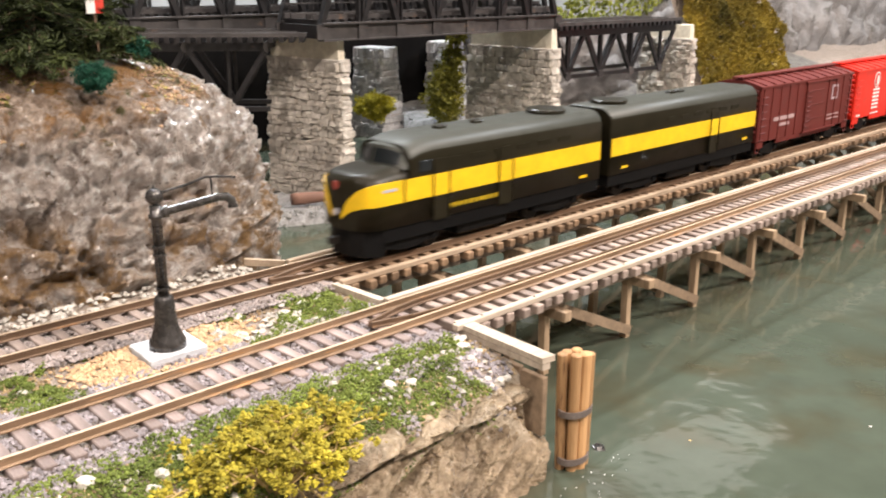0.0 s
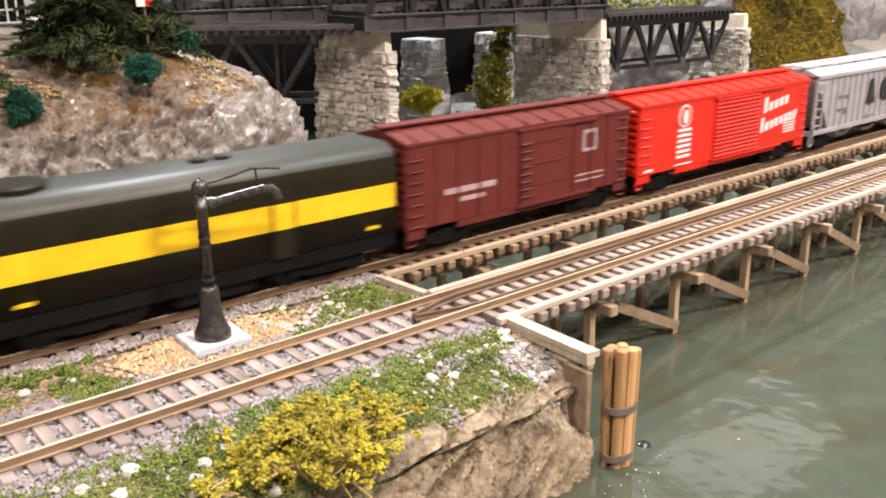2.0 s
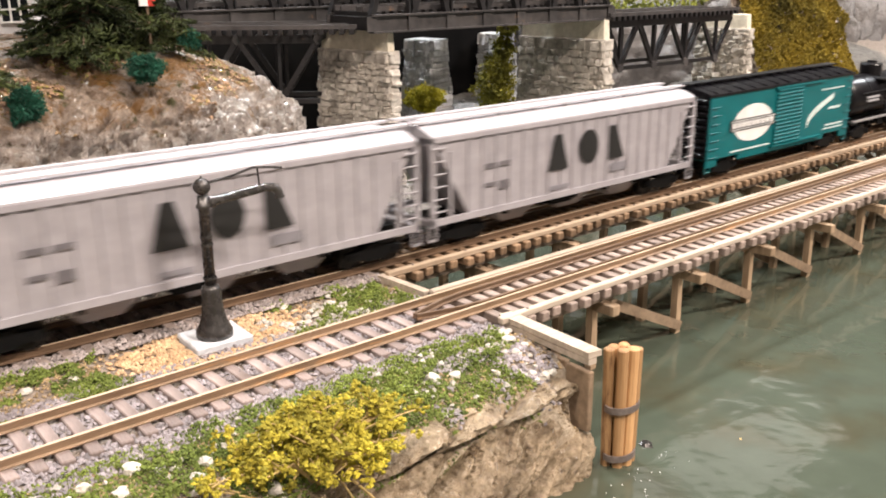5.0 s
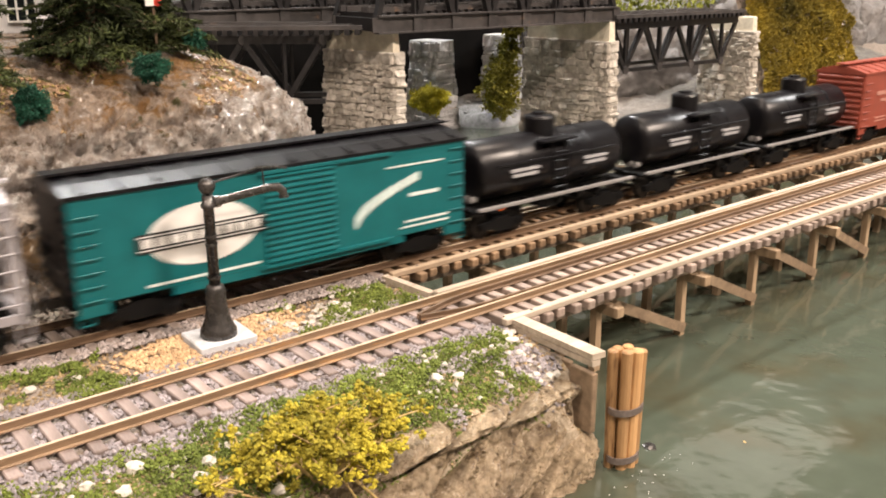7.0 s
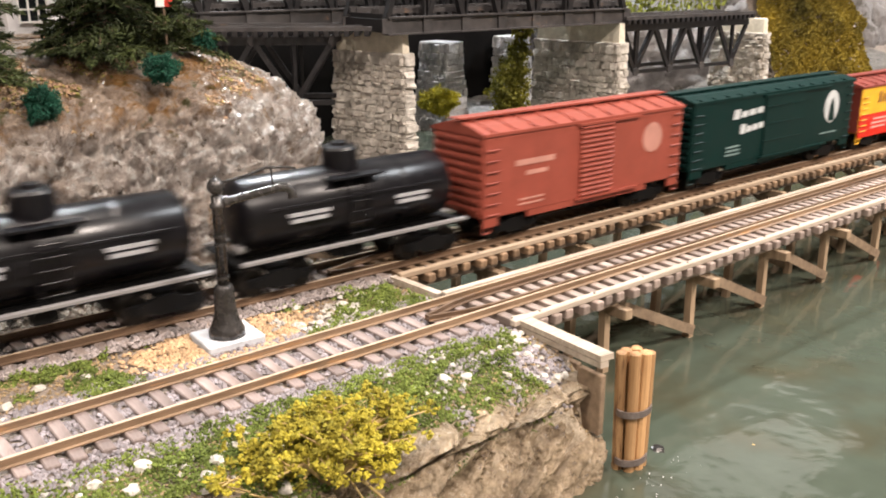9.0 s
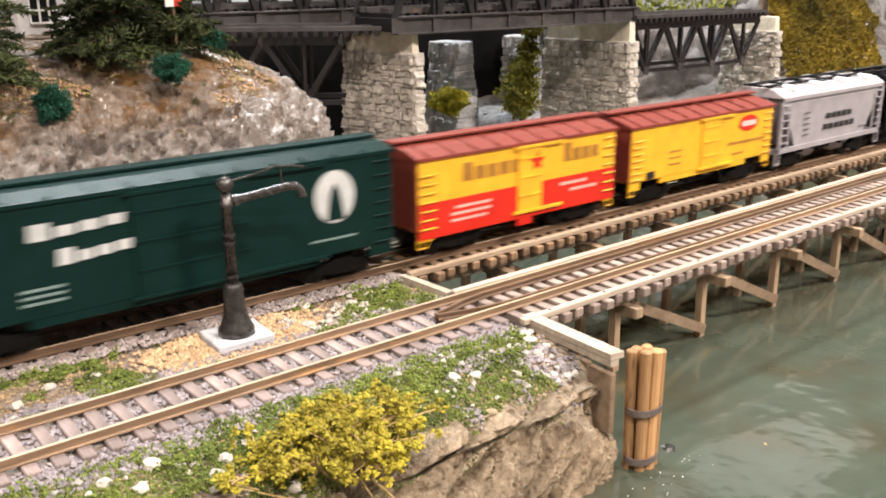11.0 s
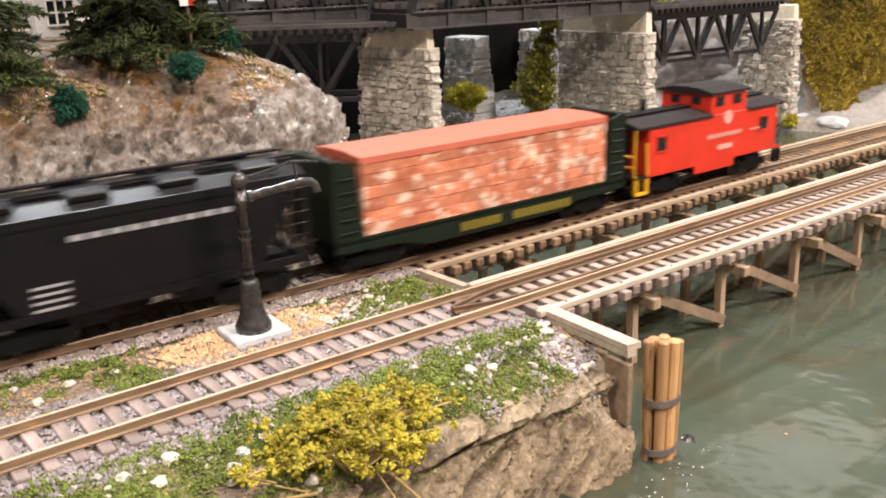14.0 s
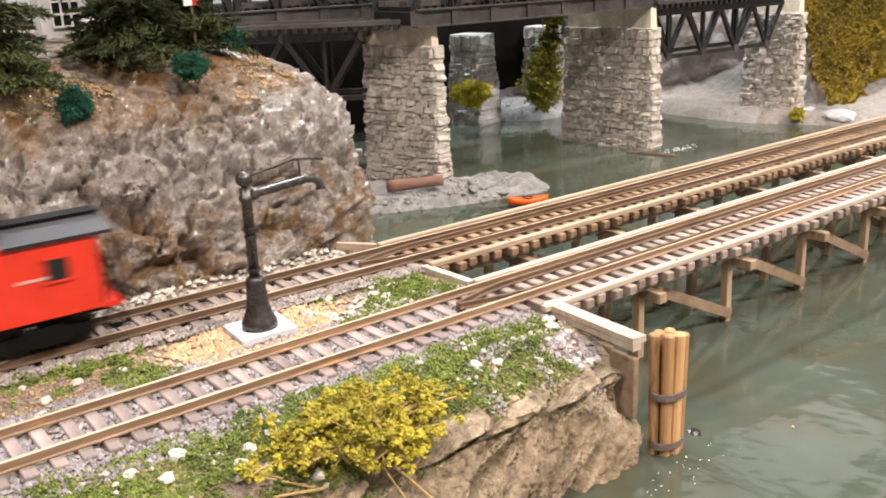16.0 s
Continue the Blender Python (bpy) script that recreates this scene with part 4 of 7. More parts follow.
# ---------------------------------------------------------------- water crane
def water_crane():
    root = thing("water_crane", "dark cast-iron railway water crane on a white slab", "water crane", pose(0.1080, 0.0336, -0.0003))
    bm = bmesh.new()
    lathe(bm, [(0.0056, -0.0018), (0.0056, 0.0001), (0.0050, 0.0012), (0.0040, 0.0035), (0.0034, 0.0065), (0.0031, 0.0105), (0.0031, 0.0128), (0.0027, 0.0142),
               (0.0020, 0.0148)], 20)
    part("pedestal", bm, M_CRANE, root, smooth=True)
    bm = bmesh.new()
    lathe(bm, [(0.0017, 0.014), (0.0016, 0.0385), (0.0022, 0.0388), (0.0022, 0.0398), (0.0017, 0.0402), (0.0017, 0.0425)], 16)
    part("column", bm, M_CRANE, root, smooth=True)
    bm = bmesh.new()
    for z, r in ((0.017, 0.0021), (0.0275, 0.0019), (0.0300, 0.0019)):
        lathe(bm, [(0.0016, z - 0.0004), (r, z - 0.0003), (r, z + 0.0003), (0.0016, z + 0.0004)], 14)
    part("collar", bm, M_CRANE, root)
    bm = bmesh.new()
    bmesh.ops.create_uvsphere(bm, u_segments=16, v_segments=10, radius=0.0026, matrix=Matrix.Translation((0, 0, 0.0452)))
    rod(bm, (0, 0, 0.0475), (0, 0, 0.0484), 0.0006, 0.0002, 8)
    part("ball_top", bm, M_CRANE, root, smooth=True)
    # spout: a level pipe that curls down at the tip
    bm = bmesh.new()
    path = [(0.0008, -0.0002, 0.0400), (0.010, -0.0022, 0.0414), (0.0185, -0.0040, 0.0427), (0.0210, -0.0046, 0.0425), (0.0224, -0.0049, 0.0412), (0.0226, -0.0050, 0.0398)]
    for a, b in zip(path, path[1:]):
        rod(bm, a, b, 0.0013, 0.0013, 12)
    for p in path[1:-1]:
        bmesh.ops.create_uvsphere(bm, u_segments=12, v_segments=8, radius=0.0013, matrix=Matrix.Translation(p))
    rod(bm, path[-1], (0.0227, -0.0050, 0.0390), 0.0016, 0.0016, 12)
    rod(bm, (0.002, -0.0005, 0.0402), (0.0034, -0.0008, 0.0404), 0.0018, 0.0018, 12)
    part("spout", bm, M_CRANE, root, smooth=False)
    bm = bmesh.new()
    wire = [(0.0015, 0, 0.0460), (0.009, -0.0018, 0.0474), (0.0150, -0.0032, 0.0492), (0.0200, -0.0044, 0.0489), (0.0240, -0.0052, 0.0482)]
    for a, b in zip(wire, wire[1:]):
        rod(bm, a, b, 0.0004, 0.0004, 6)
    rod(bm, (0.0165, -0.0036, 0.0491), (0.0168, -0.0037, 0.0430), 0.0003, 0.0003, 6)
    part("pull_rod", bm, M_CRANE, root, "thin bent wire pull rod")
    slab = thing("concrete_slab", "white square concrete slab under the water crane", "slab", pose(0.1084, 0.0345, 0, 0, 0, -3))
    part("slab", boxes((-0.0092, 0.0092, -0.0080, 0.0080, -0.0062, -0.0021), bevel=0.0004), M_SLAB, slab)


water_crane()

# ---------------------------------------------------------------- loose scenery
RNG = np.random.RandomState(11)
OCT = np.array([(1, 0, 0), (-1, 0, 0), (0, 1, 0), (0, -1, 0), (0, 0, 1), (0, 0, -1)], float)
OCT_F = np.array([(0, 2, 4), (2, 1, 4), (1, 3, 4), (3, 0, 4), (2, 0, 5), (1, 2, 5), (3, 1, 5), (0, 3, 5)])


def scatter(name, centres, size, mat, label, category, spread_size=0.35, flat=0.75, kind="stuff", parent=None, jag=0.35):
    """Many small angular crumbs or stones in one mesh."""
    c = np.asarray(centres, float)
    n = len(c)
    s = size * (1 + spread_size * RNG.uniform(-1, 1, (n, 1, 1))) * (1 + jag * RNG.uniform(-1, 1, (n, 6, 3)))
    v = OCT[None] * s
    v[:, :, 2] *= flat
    a = RNG.uniform(0, 2 * np.pi, n)
    ca, sa = np.cos(a)[:, None], np.sin(a)[:, None]
    tilt = RNG.uniform(-0.5, 0.5, (n, 1))
    x, y, z = v[:, :, 0] * ca - v[:, :, 1] * sa, v[:, :, 0] * sa + v[:, :, 1] * ca, v[:, :, 2]
    x, z = x * np.cos(tilt) - z * np.sin(tilt), x * np.sin(tilt) + z * np.cos(tilt)
    v = np.stack([x, y, z], -1) + c[:, None, :]
    f = OCT_F[None] + (np.arange(n) * 6)[:, None, None]
    me = bpy.data.meshes.new(name)
    me.from_pydata(v.reshape(-1, 3).tolist(), [], f.reshape(-1, 3).tolist())
    me.materials.append(mat)
    ob = new(name, me)
    if parent:
        ob.parent = parent
        return tagged(ob, label)
    return tagged(ob, label, category, kind=kind)


def flakes(name, centres, size, mat, parent=None, label="", category="", kind="", long=1.0, out=None, wide=0.45):
    """Many small leaf blades, each a bent pair of triangles."""
    c = np.asarray(centres, float)
    n = len(c)
    d = RNG.normal(size=(n, 3)) if out is None else np.asarray(out, float) + 0.55 * RNG.normal(size=(n, 3))
    d /= np.linalg.norm(d, axis=1)[:, None] + 1e-9
    e = np.cross(d, RNG.normal(size=(n, 3)))
    e /= np.linalg.norm(e, axis=1)[:, None] + 1e-9
    k = np.cross(d, e)
    s = (size * (1 + 0.5 * RNG.uniform(-1, 1, n)))[:, None]
    v = np.stack([c - d * s * 0.6 * long, c + e * s * wide + k * s * 0.18, c + d * s * 0.9 * long, c - e * s * wide + k * s * 0.18], 1)
    i = (np.arange(n) * 4)[:, None]
    f = np.concatenate([i + np.array([[0, 1, 2]]), i + np.array([[0, 2, 3]])], 0)
    me = bpy.data.meshes.new(name)
    me.from_pydata(v.reshape(-1, 3).tolist(), [], f.tolist())
    me.materials.append(mat)
    ob = new(name, me)
    if parent:
        ob.parent = parent
    return tagged(ob, label, category, kind=kind)


def heights(x, y):
    return ground_height(np.asarray(x), np.asarray(y))[0]


def strewn(n, x0, x1, y0, y1, keep=None, lift=0.0):
    x, y = RNG.uniform(x0, x1, n), RNG.uniform(y0, y1, n)
    if keep is not None:
        m = keep(x, y)
        x, y = x[m], y[m]
    return np.stack([x, y, heights(x, y) + lift], -1)


def clear_of_rails(y, mid, gap=0.0016):
    return (np.abs(y - mid - GAUGE / 2) > gap) & (np.abs(y - mid + GAUGE / 2) > gap)


track_b_many = np.vectorize(track_b)


def bank_patch(x, y):
    return ripple(x, y, 75, 2, 3)


# ballast under the front and rear tracks
scatter("ballast", strewn(9500, 0.0, 0.186, YA - 0.024, YA + 0.0215, lambda x, y: clear_of_rails(y, YA), 0.0005), 0.00075, M_BALLAST,
        "grey-mauve crushed stone ballast along the front track", "ballast")
M_BALLAST_B = material("ballast_brown", (0.13, 0.108, 0.10), (0.36, 0.31, 0.295), 500, 0.9, 0.3, island=0.4)
scatter("ballast", strewn(11000, 0.0, 0.182, 0.043, 0.093, lambda x, y: clear_of_rails(y, track_b_many(x)) & (np.abs(y - track_b_many(x)) < 0.019), 0.0013), 0.0008, M_BALLAST_B,
        "brown-grey crushed stone ballast along the rear track", "ballast")
# tan gravel round the crane
scatter("tan_gravel", strewn(4600, 0.062, 0.156, 0.016, 0.050, lambda x, y: (np.hypot((x - 0.108) / 0.030, (y - 0.0325) / 0.0145) + 0.16 * bank_patch(x, y) + 0.30 * RNG.uniform(-1, 1, len(x)) ** 3 < 0.98)
        & (np.maximum(np.abs(x - 0.1074), np.abs(y - 0.032)) > 0.0094), 0.0005), 0.00085, M_TAN, "warm tan gravel spread round the crane slab", "gravel")


def turf_keep(x, y):
    mid = (y > 0.017) & (y < 0.047) & (np.hypot((x - 0.108) / 0.036, (y - 0.0325) / 0.0155) > 1) & (x < 0.176)
    near = (y < -0.0145) & (y > -0.0485) & (x < 0.178)
    patch = bank_patch(x, y)
    return (mid & (patch > -0.05 - 0.25 * step(0.09, 0.13, x))) | (near & (patch > -0.42 - 0.25 * step(0.105, 0.125, x) + 0.50 * step(0.158, 0.180, x) + 0.10 * step(-0.046, -0.054, y)))


p = strewn(84000, 0.0, 0.182, -0.058, 0.050, turf_keep)
p[:, 2] += RNG.uniform(0, 1, len(p)) ** 1.5 * (0.0034 * np.clip(0.45 + 1.2 * ripple(p[:, 0], p[:, 1], 260, 1, 2), 0.05, 1.4))
scatter("turf", p, 0.00045, M_GRASS, "clumpy bright green ground-foam turf", "turf", flat=0.9)
p = strewn(24000, 0.0, 0.182, -0.058, 0.050, turf_keep, 0.0012)
flakes("grass", p, 0.00055, M_GRASS, label="short ragged green grass blades", category="grass", kind="stuff", out=np.tile((0, 0, 1.0), (len(p), 1)))
M_STRAW = material("litter_brown", (0.14, 0.09, 0.05), (0.42, 0.31, 0.17), 300, 0.95, 0, island=0.4)
scatter("leaf_litter", strewn(11000, 0.0, 0.182, -0.058, 0.050, lambda x, y: ((y < -0.016) | ((y > 0.017) & (y < 0.047))) & (bank_patch(x, y) < 0.35) & (np.hypot((x - 0.108) / 0.036, (y - 0.0325) / 0.0155) > 1), 0.0003), 0.0005, M_STRAW,
        "brown earth and leaf crumbs between turf", "leaf litter")

# small pale stones
scatter("pebbles", strewn(240, 0.122, 0.170, 0.018, 0.046, lambda x, y: ripple(x, y, 120, 4, 2) > 0.05, 0.0010), 0.0011, M_WHITE, "small white pebbles in the grass between tracks", "pebbles", jag=0.15)
scatter("pebbles", strewn(420, 0.0, 0.176, 0.0805, 0.0985, lambda x, y: y > track_b_many(x) + 0.0165, 0.0012), 0.00125, M_WHITE, "white and cream pebbles along the cliff foot", "pebbles", jag=0.15)
scatter("pebbles", strewn(140, 0.0, 0.178, -0.048, -0.018, None, 0.0010), 0.0010, M_WHITE, "small white pebbles on the river bank", "pebbles", jag=0.15)
scatter("pebbles", strewn(1100, 0.135, 0.182, -0.049, -0.024, lambda x, y: bank_patch(x, y) < -0.25, 0.0005), 0.0008, M_BALLAST, "grey-mauve gravel at the bank edge", "pebbles")


def stone(x, y, size, seed, mat=None, label="pale weathered stone lying on the grass", z=None, squash=0.7, name="stone", group="white stones on the bank"):
    rng = random.Random(seed)
    bm = bmesh.new()
    bmesh.ops.create_icosphere(bm, subdivisions=2, radius=size)
    off = Vector((rng.uniform(0, 50), rng.uniform(0, 50), 0))
    for v in bm.verts:
        u = v.co.normalized()
        v.co *= 1 + 0.42 * noise.noise(u * 1.7 + off) + 0.16 * noise.noise(u * 4 + off)
        v.co.z *= squash
        v.co.x *= 1.2
    me = finish(bm, name, mat or M_WHITE)
    ob = new(name, me)
    ob.matrix_basis = pose(x, y, (land_z(x, y) if z is None else z) + size * squash * 0.55, 0, 0, rng.uniform(0, 360))
    return tagged(ob, label, "stone", group)


rng = random.Random(21)
for k in range(19):
    stone(rng.uniform(0.03, 0.176), rng.uniform(-0.048, -0.019), rng.uniform(0.0011, 0.0021), k)
for k in range(12):
    stone(rng.uniform(0.040, 0.090), rng.uniform(-0.047, -0.020), rng.uniform(0.0010, 0.0018), 30 + k, label="pale angular stone in the turf beside the bush")
for k in range(16):
    stone(rng.uniform(0.128, 0.168), rng.uniform(0.021, 0.044), rng.uniform(0.0010, 0.0018), 60 + k, label="small white stone in the grass between tracks")
for k in range(10):
    stone(rng.uniform(0.168, 0.182), rng.uniform(-0.047, -0.018), rng.uniform(0.0010, 0.0019), 90 + k, label="pale stone beside the plank retaining wall")
for k in range(9):
    stone(rng.uniform(0.02, 0.084), rng.uniform(0.021, 0.045), rng.uniform(0.0009, 0.0016), 120 + k, label="small white stone in the grass between tracks")


# ---------------------------------------------------------------- rock faces
def rock_face(name, plan, prof, mat, label, grain=(78, 190), amp=1.0, step_u=0.0014, step_v=0.0014, tall=None, strata=None, category="rock face"):
    """A rock face: plan curve, profile leaning back, cracked blocky relief; strata tilts the blocks along the plan."""
    pts = [Vector((a, b, 0)) for a, b in plan]
    dense = []
    for k in range(len(pts) - 1):
        p0, p1, p2, p3 = pts[max(k - 1, 0)], pts[k], pts[k + 1], pts[min(k + 2, len(pts) - 1)]
        n = max(2, int((p2 - p1).length / step_u))
        for j in range(n):
            t = j / n
            dense.append(0.5 * ((2 * p1) + (p2 - p0) * t + (2 * p0 - 5 * p1 + 4 * p2 - p3) * t * t + (3 * p1 - p0 - 3 * p2 + p3) * t ** 3))
    dense.append(pts[-1])
    steps = []
    for (z0, d0), (z1, d1) in zip(prof, prof[1:]):
        n = max(2, int(math.hypot(z1 - z0, d1 - d0) / step_v))
        steps += [(z0 + (z1 - z0) * j / n, d0 + (d1 - d0) * j / n) for j in range(n)]
    steps.append(prof[-1])
    verts, nu, nv = [], len(dense), len(steps)
    for i, p in enumerate(dense):
        tan = (dense[min(i + 3, nu - 1)] - dense[max(i - 3, 0)]).normalized()
        inward = Vector((-tan.y, tan.x, 0))
        gain = tall(p.x) if tall else 1.0
        for z, d in steps:
            q = p + inward * d + Vector((0, 0, z if z < 0 else z * gain))
            if strata:
                c, s2 = math.cos(strata), math.sin(strata)
                s = Vector(((q.x * c + q.z * s2) * 0.34, q.y * 0.2, (-q.x * s2 + q.z * c) * 1.5))
            else:
                s = Vector((q.x, q.y, q.z * 1.2))
            dist, near = noise.voronoi(s * grain[0])
            dist2, near2 = noise.voronoi((s + Vector((0.3, 0.1, 0.7))) * grain[1])
            crack, crack2 = min(1.0, (dist[1] - dist[0]) * 2.6), min(1.0, (dist2[1] - dist2[0]) * 2.4)
            if strata:
                w = s + noise.noise_vector(s * 60) * 0.006
                big, cell = noise.voronoi(w * 44)
                seam = min(1.0, (big[1] - big[0]) * 3.0)
                slab = noise.noise(cell[0] * 9.7) * 0.0034 + (w * 44 - cell[0]).dot(noise.noise_vector(cell[0] * 5.3)) * 0.0045
                v2 = w * 175
                _, chip_cell = noise.voronoi(v2)
                slab += (v2 - chip_cell[0]).dot(noise.noise_vector(chip_cell[0] * 3.1)) * 0.0012
                push = slab - 0.0062 * (1 - seam) ** 3 - 0.0010 * (1 - crack2) ** 2 + 0.0016 * noise.fractal(s * 150, 0.9, 2.1, 4)
                lean = Vector((-inward.x, -inward.y, 0.35 + min(1, d / 0.05))).normalized()
                verts.append(tuple(q + lean * push * amp))
                continue
            push = noise.noise(near[0] * 9.7) * 0.0046 + noise.fractal(s * grain[0] * 0.7, 0.9, 2.1, 4) * 0.0030 - 0.0052 * (1 - crack) ** 2 - 0.0018 * (1 - crack2) ** 2 + 0.0016 * noise.noise(near2[0] * 7)
            lean = Vector((-inward.x, -inward.y, 0.35 + min(1, d / 0.05))).normalized()
            verts.append(tuple(q + lean * push * amp))
    faces = [(i * nv + j, (i + 1) * nv + j, (i + 1) * nv + j + 1, i * nv + j + 1) for i in range(nu - 1) for j in range(nv - 1)]
    return sheet(name, verts, faces, mat, label, category, smooth=not strata)


rock_face("river_bank", [(-0.10, -0.085), (0.0, -0.072), (0.06, -0.066), (0.10, -0.0625), (0.135, -0.0605), (0.160, -0.0610), (0.182, -0.0600), (0.1890, -0.0550), (0.1905, -0.0450), (0.1895, -0.032)],
          [(-0.052, 0.0), (-0.040, 0.0005), (-0.030, 0.0028), (-0.0225, 0.0068), (-0.0185, 0.0112), (-0.0155, 0.0122), (-0.0130, 0.0092), (-0.0108, 0.0086), (-0.0095, 0.0125), (-0.0090, 0.0180), (-0.0105, 0.024)], M_BANK,
          "tan layered cast rock bank above the water", grain=(85, 230), amp=1.45, step_u=0.0009, step_v=0.0009, strata=0.42)
rock_face("rock_wall", [(0.64, 0.62), (0.655, 0.50), (0.71, 0.41), (0.80, 0.335), (0.88, 0.285), (0.96, 0.262), (1.10, 0.25), (1.6, 0.25)],
          [(-0.05, 0.0), (-0.02, 0.002), (0.02, 0.012), (0.045, 0.022), (0.056, 0.045), (0.060, 0.10), (0.062, 0.30)], M_ROCKGREY, "tall smooth grey rock wall behind the river",
          grain=(30, 85), amp=2.6, step_u=0.0042, step_v=0.0042, tall=lambda x: 1.0 + 1.3 * min(1, max(0, (x - 0.80) / 0.12)))
# near-black sheet: the deep shade behind the bridges is put into its colour
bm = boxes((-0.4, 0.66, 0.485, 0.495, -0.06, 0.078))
tagged(part("wall_rear", bm, material("shade_black", (0.004, 0.004, 0.004), (0.010, 0.009, 0.009), 30, 0.95, 0.3, spec=0.1)), "near-black backing sheet painted as the deep shade behind the bridges", "wall", kind="structure")


# ---------------------------------------------------------------- shrubs and trees
def clump(centre, radius, n, lumpy=0.5, seed=0, squash=1.0):
    """Places filling a ragged lump, thicker towards its skin."""
    d = RNG.normal(size=(n, 3))
    d /= np.linalg.norm(d, axis=1)[:, None]
    bump = np.array([1 + lumpy * noise.noise(Vector(v) * 2.1 + Vector((seed * 3.7, 0, 0))) + 0.3 * noise.noise(Vector(v) * 6 + Vector((0, seed * 2.3, 0))) for v in d])
    r = radius * bump * RNG.uniform(0.25, 1, n) ** 0.45
    q = d * r[:, None]
    q[:, 2] *= squash
    return q + np.asarray(centre)[None], d


def shrub(name, x, y, z, radius, n, mat, label, size=0.0016, squash=0.85, seed=0):
    root = thing(name, label, "shrub", pose(x, y, z))
    bm = bmesh.new()
    rr = random.Random(seed)
    for k in range(7):
        a = rr.uniform(0, 6.28)
        rod(bm, (0, 0, -radius * 0.75), (math.cos(a) * radius * 0.6, math.sin(a) * radius * 0.6, radius * rr.uniform(0.1, 0.7)), radius * 0.06, radius * 0.02, 5)
    part("stem", bm, M_BARK, root)
    c, d = clump((0, 0, 0), radius, n, seed=seed, squash=squash)
    flakes("foliage", c, size, mat, root, out=d)
    return root


shrub("shrub", 0.0860, 0.1190, 0.0620, 0.0056, 7000, M_LEAF_T, "dense dark teal-green lichen shrub on the slope", 0.00052, 1.1, 1)
shrub("shrub", 0.1320, 0.1245, 0.0705, 0.0062, 7000, M_LEAF_T, "round dark teal-green lichen shrub below the spruces", 0.00052, 0.85, 2)
shrub("shrub", 0.1640, 0.1540, 0.0775, 0.0045, 2600, M_LEAF_T, "small dark teal-green lichen shrub on the cliff top", 0.0006, 0.9, 3)
shrub("shrub", 0.4880, 0.3950, -0.0020, 0.0165, 6500, M_LEAF_YG, "bright yellow-green shrub before a stone pier", 0.0016, 0.65, 4)
shrub("shrub", 0.7000, 0.2150, -0.0290, 0.0060, 420, M_LEAF_YG, "tiny yellow-green shrub on the gravel shore", 0.0018, 0.9, 5)

# tall olive growth beside the second pier
root = thing("shrub", "tall ragged olive shrub growing beside a stone pier", "shrub", pose(0.5770, 0.3960, -0.0060))
lumps = [clump((dx, 0, dz), r, count, seed=7 + i, lumpy=0.7) for i, (dx, dz, r, count) in enumerate(
    ((-0.003, -0.006, 0.015, 2300), (-0.006, 0.008, 0.017, 2600), (0.000, 0.024, 0.013, 1900), (0.006, 0.042, 0.010, 1300), (0.010, 0.060, 0.009, 1100)))]
flakes("foliage", np.concatenate([c for c, _ in lumps]), 0.0018, M_LEAF_OG, root, out=np.concatenate([d for _, d in lumps]))
bm = bmesh.new()
rod(bm, (0, 0, -0.024), (0.012, 0, 0.066), 0.0022, 0.0008, 7)
part("stem", bm, M_BARK, root)


def foliage_bank():
    """A slope wholly grown over with small olive and gold leaf clumps."""
    n = 34000
    u, v = RNG.uniform(0, 1, n), RNG.uniform(0, 1, n) ** 0.9
    x = 0.742 + u * 0.175 + 0.02 * v
    y = 0.205 + 0.075 * v - 0.010 * u + 0.006 * ripple(x, v * 0.12, 40, 1, 3)
    z = -0.036 + 0.150 * v + 0.008 * ripple(x, v * 0.15, 55, 3, 3)
    y -= 0.010 * ripple(x, z, 38, 6, 3)
    keep = u < 0.88 + 0.12 * ripple(z, x, 50, 2, 2)
    pts = np.stack([x, y, z], -1)[keep]
    out = np.tile((0.0, -0.8, 0.6), (len(pts), 1))
    flakes("foliage_bank", pts, 0.0026, M_LEAF_O, label="steep bank grown over with olive and gold foliage", category="foliage", kind="stuff", out=out)
    verts = [(0.742 + 0.02 * v + 0.17 * u, 0.214 + 0.075 * v - 0.010 * u, -0.05 + 0.155 * v) for v in np.linspace(0, 1, 12) for u in np.linspace(0, 1, 12)]
    faces = [(j * 12 + i, j * 12 + i + 1, (j + 1) * 12 + i + 1, (j + 1) * 12 + i) for j in range(11) for i in range(11)]
    sheet("slope_earth", verts, faces, M_SOIL, "dark earth slope under the foliage", "ground")
    # growth along the top of the rear rock wall
    m = 5200
    x = RNG.uniform(0.60, 1.0, m)
    base = np.interp(x, [0.60, 0.70, 0.80, 0.88, 1.0], [0.53, 0.44, 0.365, 0.33, 0.30])
    w = RNG.uniform(0, 1, m)
    pts = np.stack([x, base + 0.02 + 0.09 * w, 0.050 + 0.018 * w + 0.006 * ripple(x, w, 30, 2, 3) + 0.06 * step(0.80, 0.92, x)], -1)
    flakes("hilltop_foliage", pts, 0.0042, material("leaf_hill", (0.06, 0.085, 0.015), (0.24, 0.25, 0.04), 50, 0.95, 0, island=0.5), label="green and gold foliage on the far hilltop", category="foliage", kind="stuff", out=np.tile((0, -0.3, 1.0), (m, 1)))


foliage_bank()


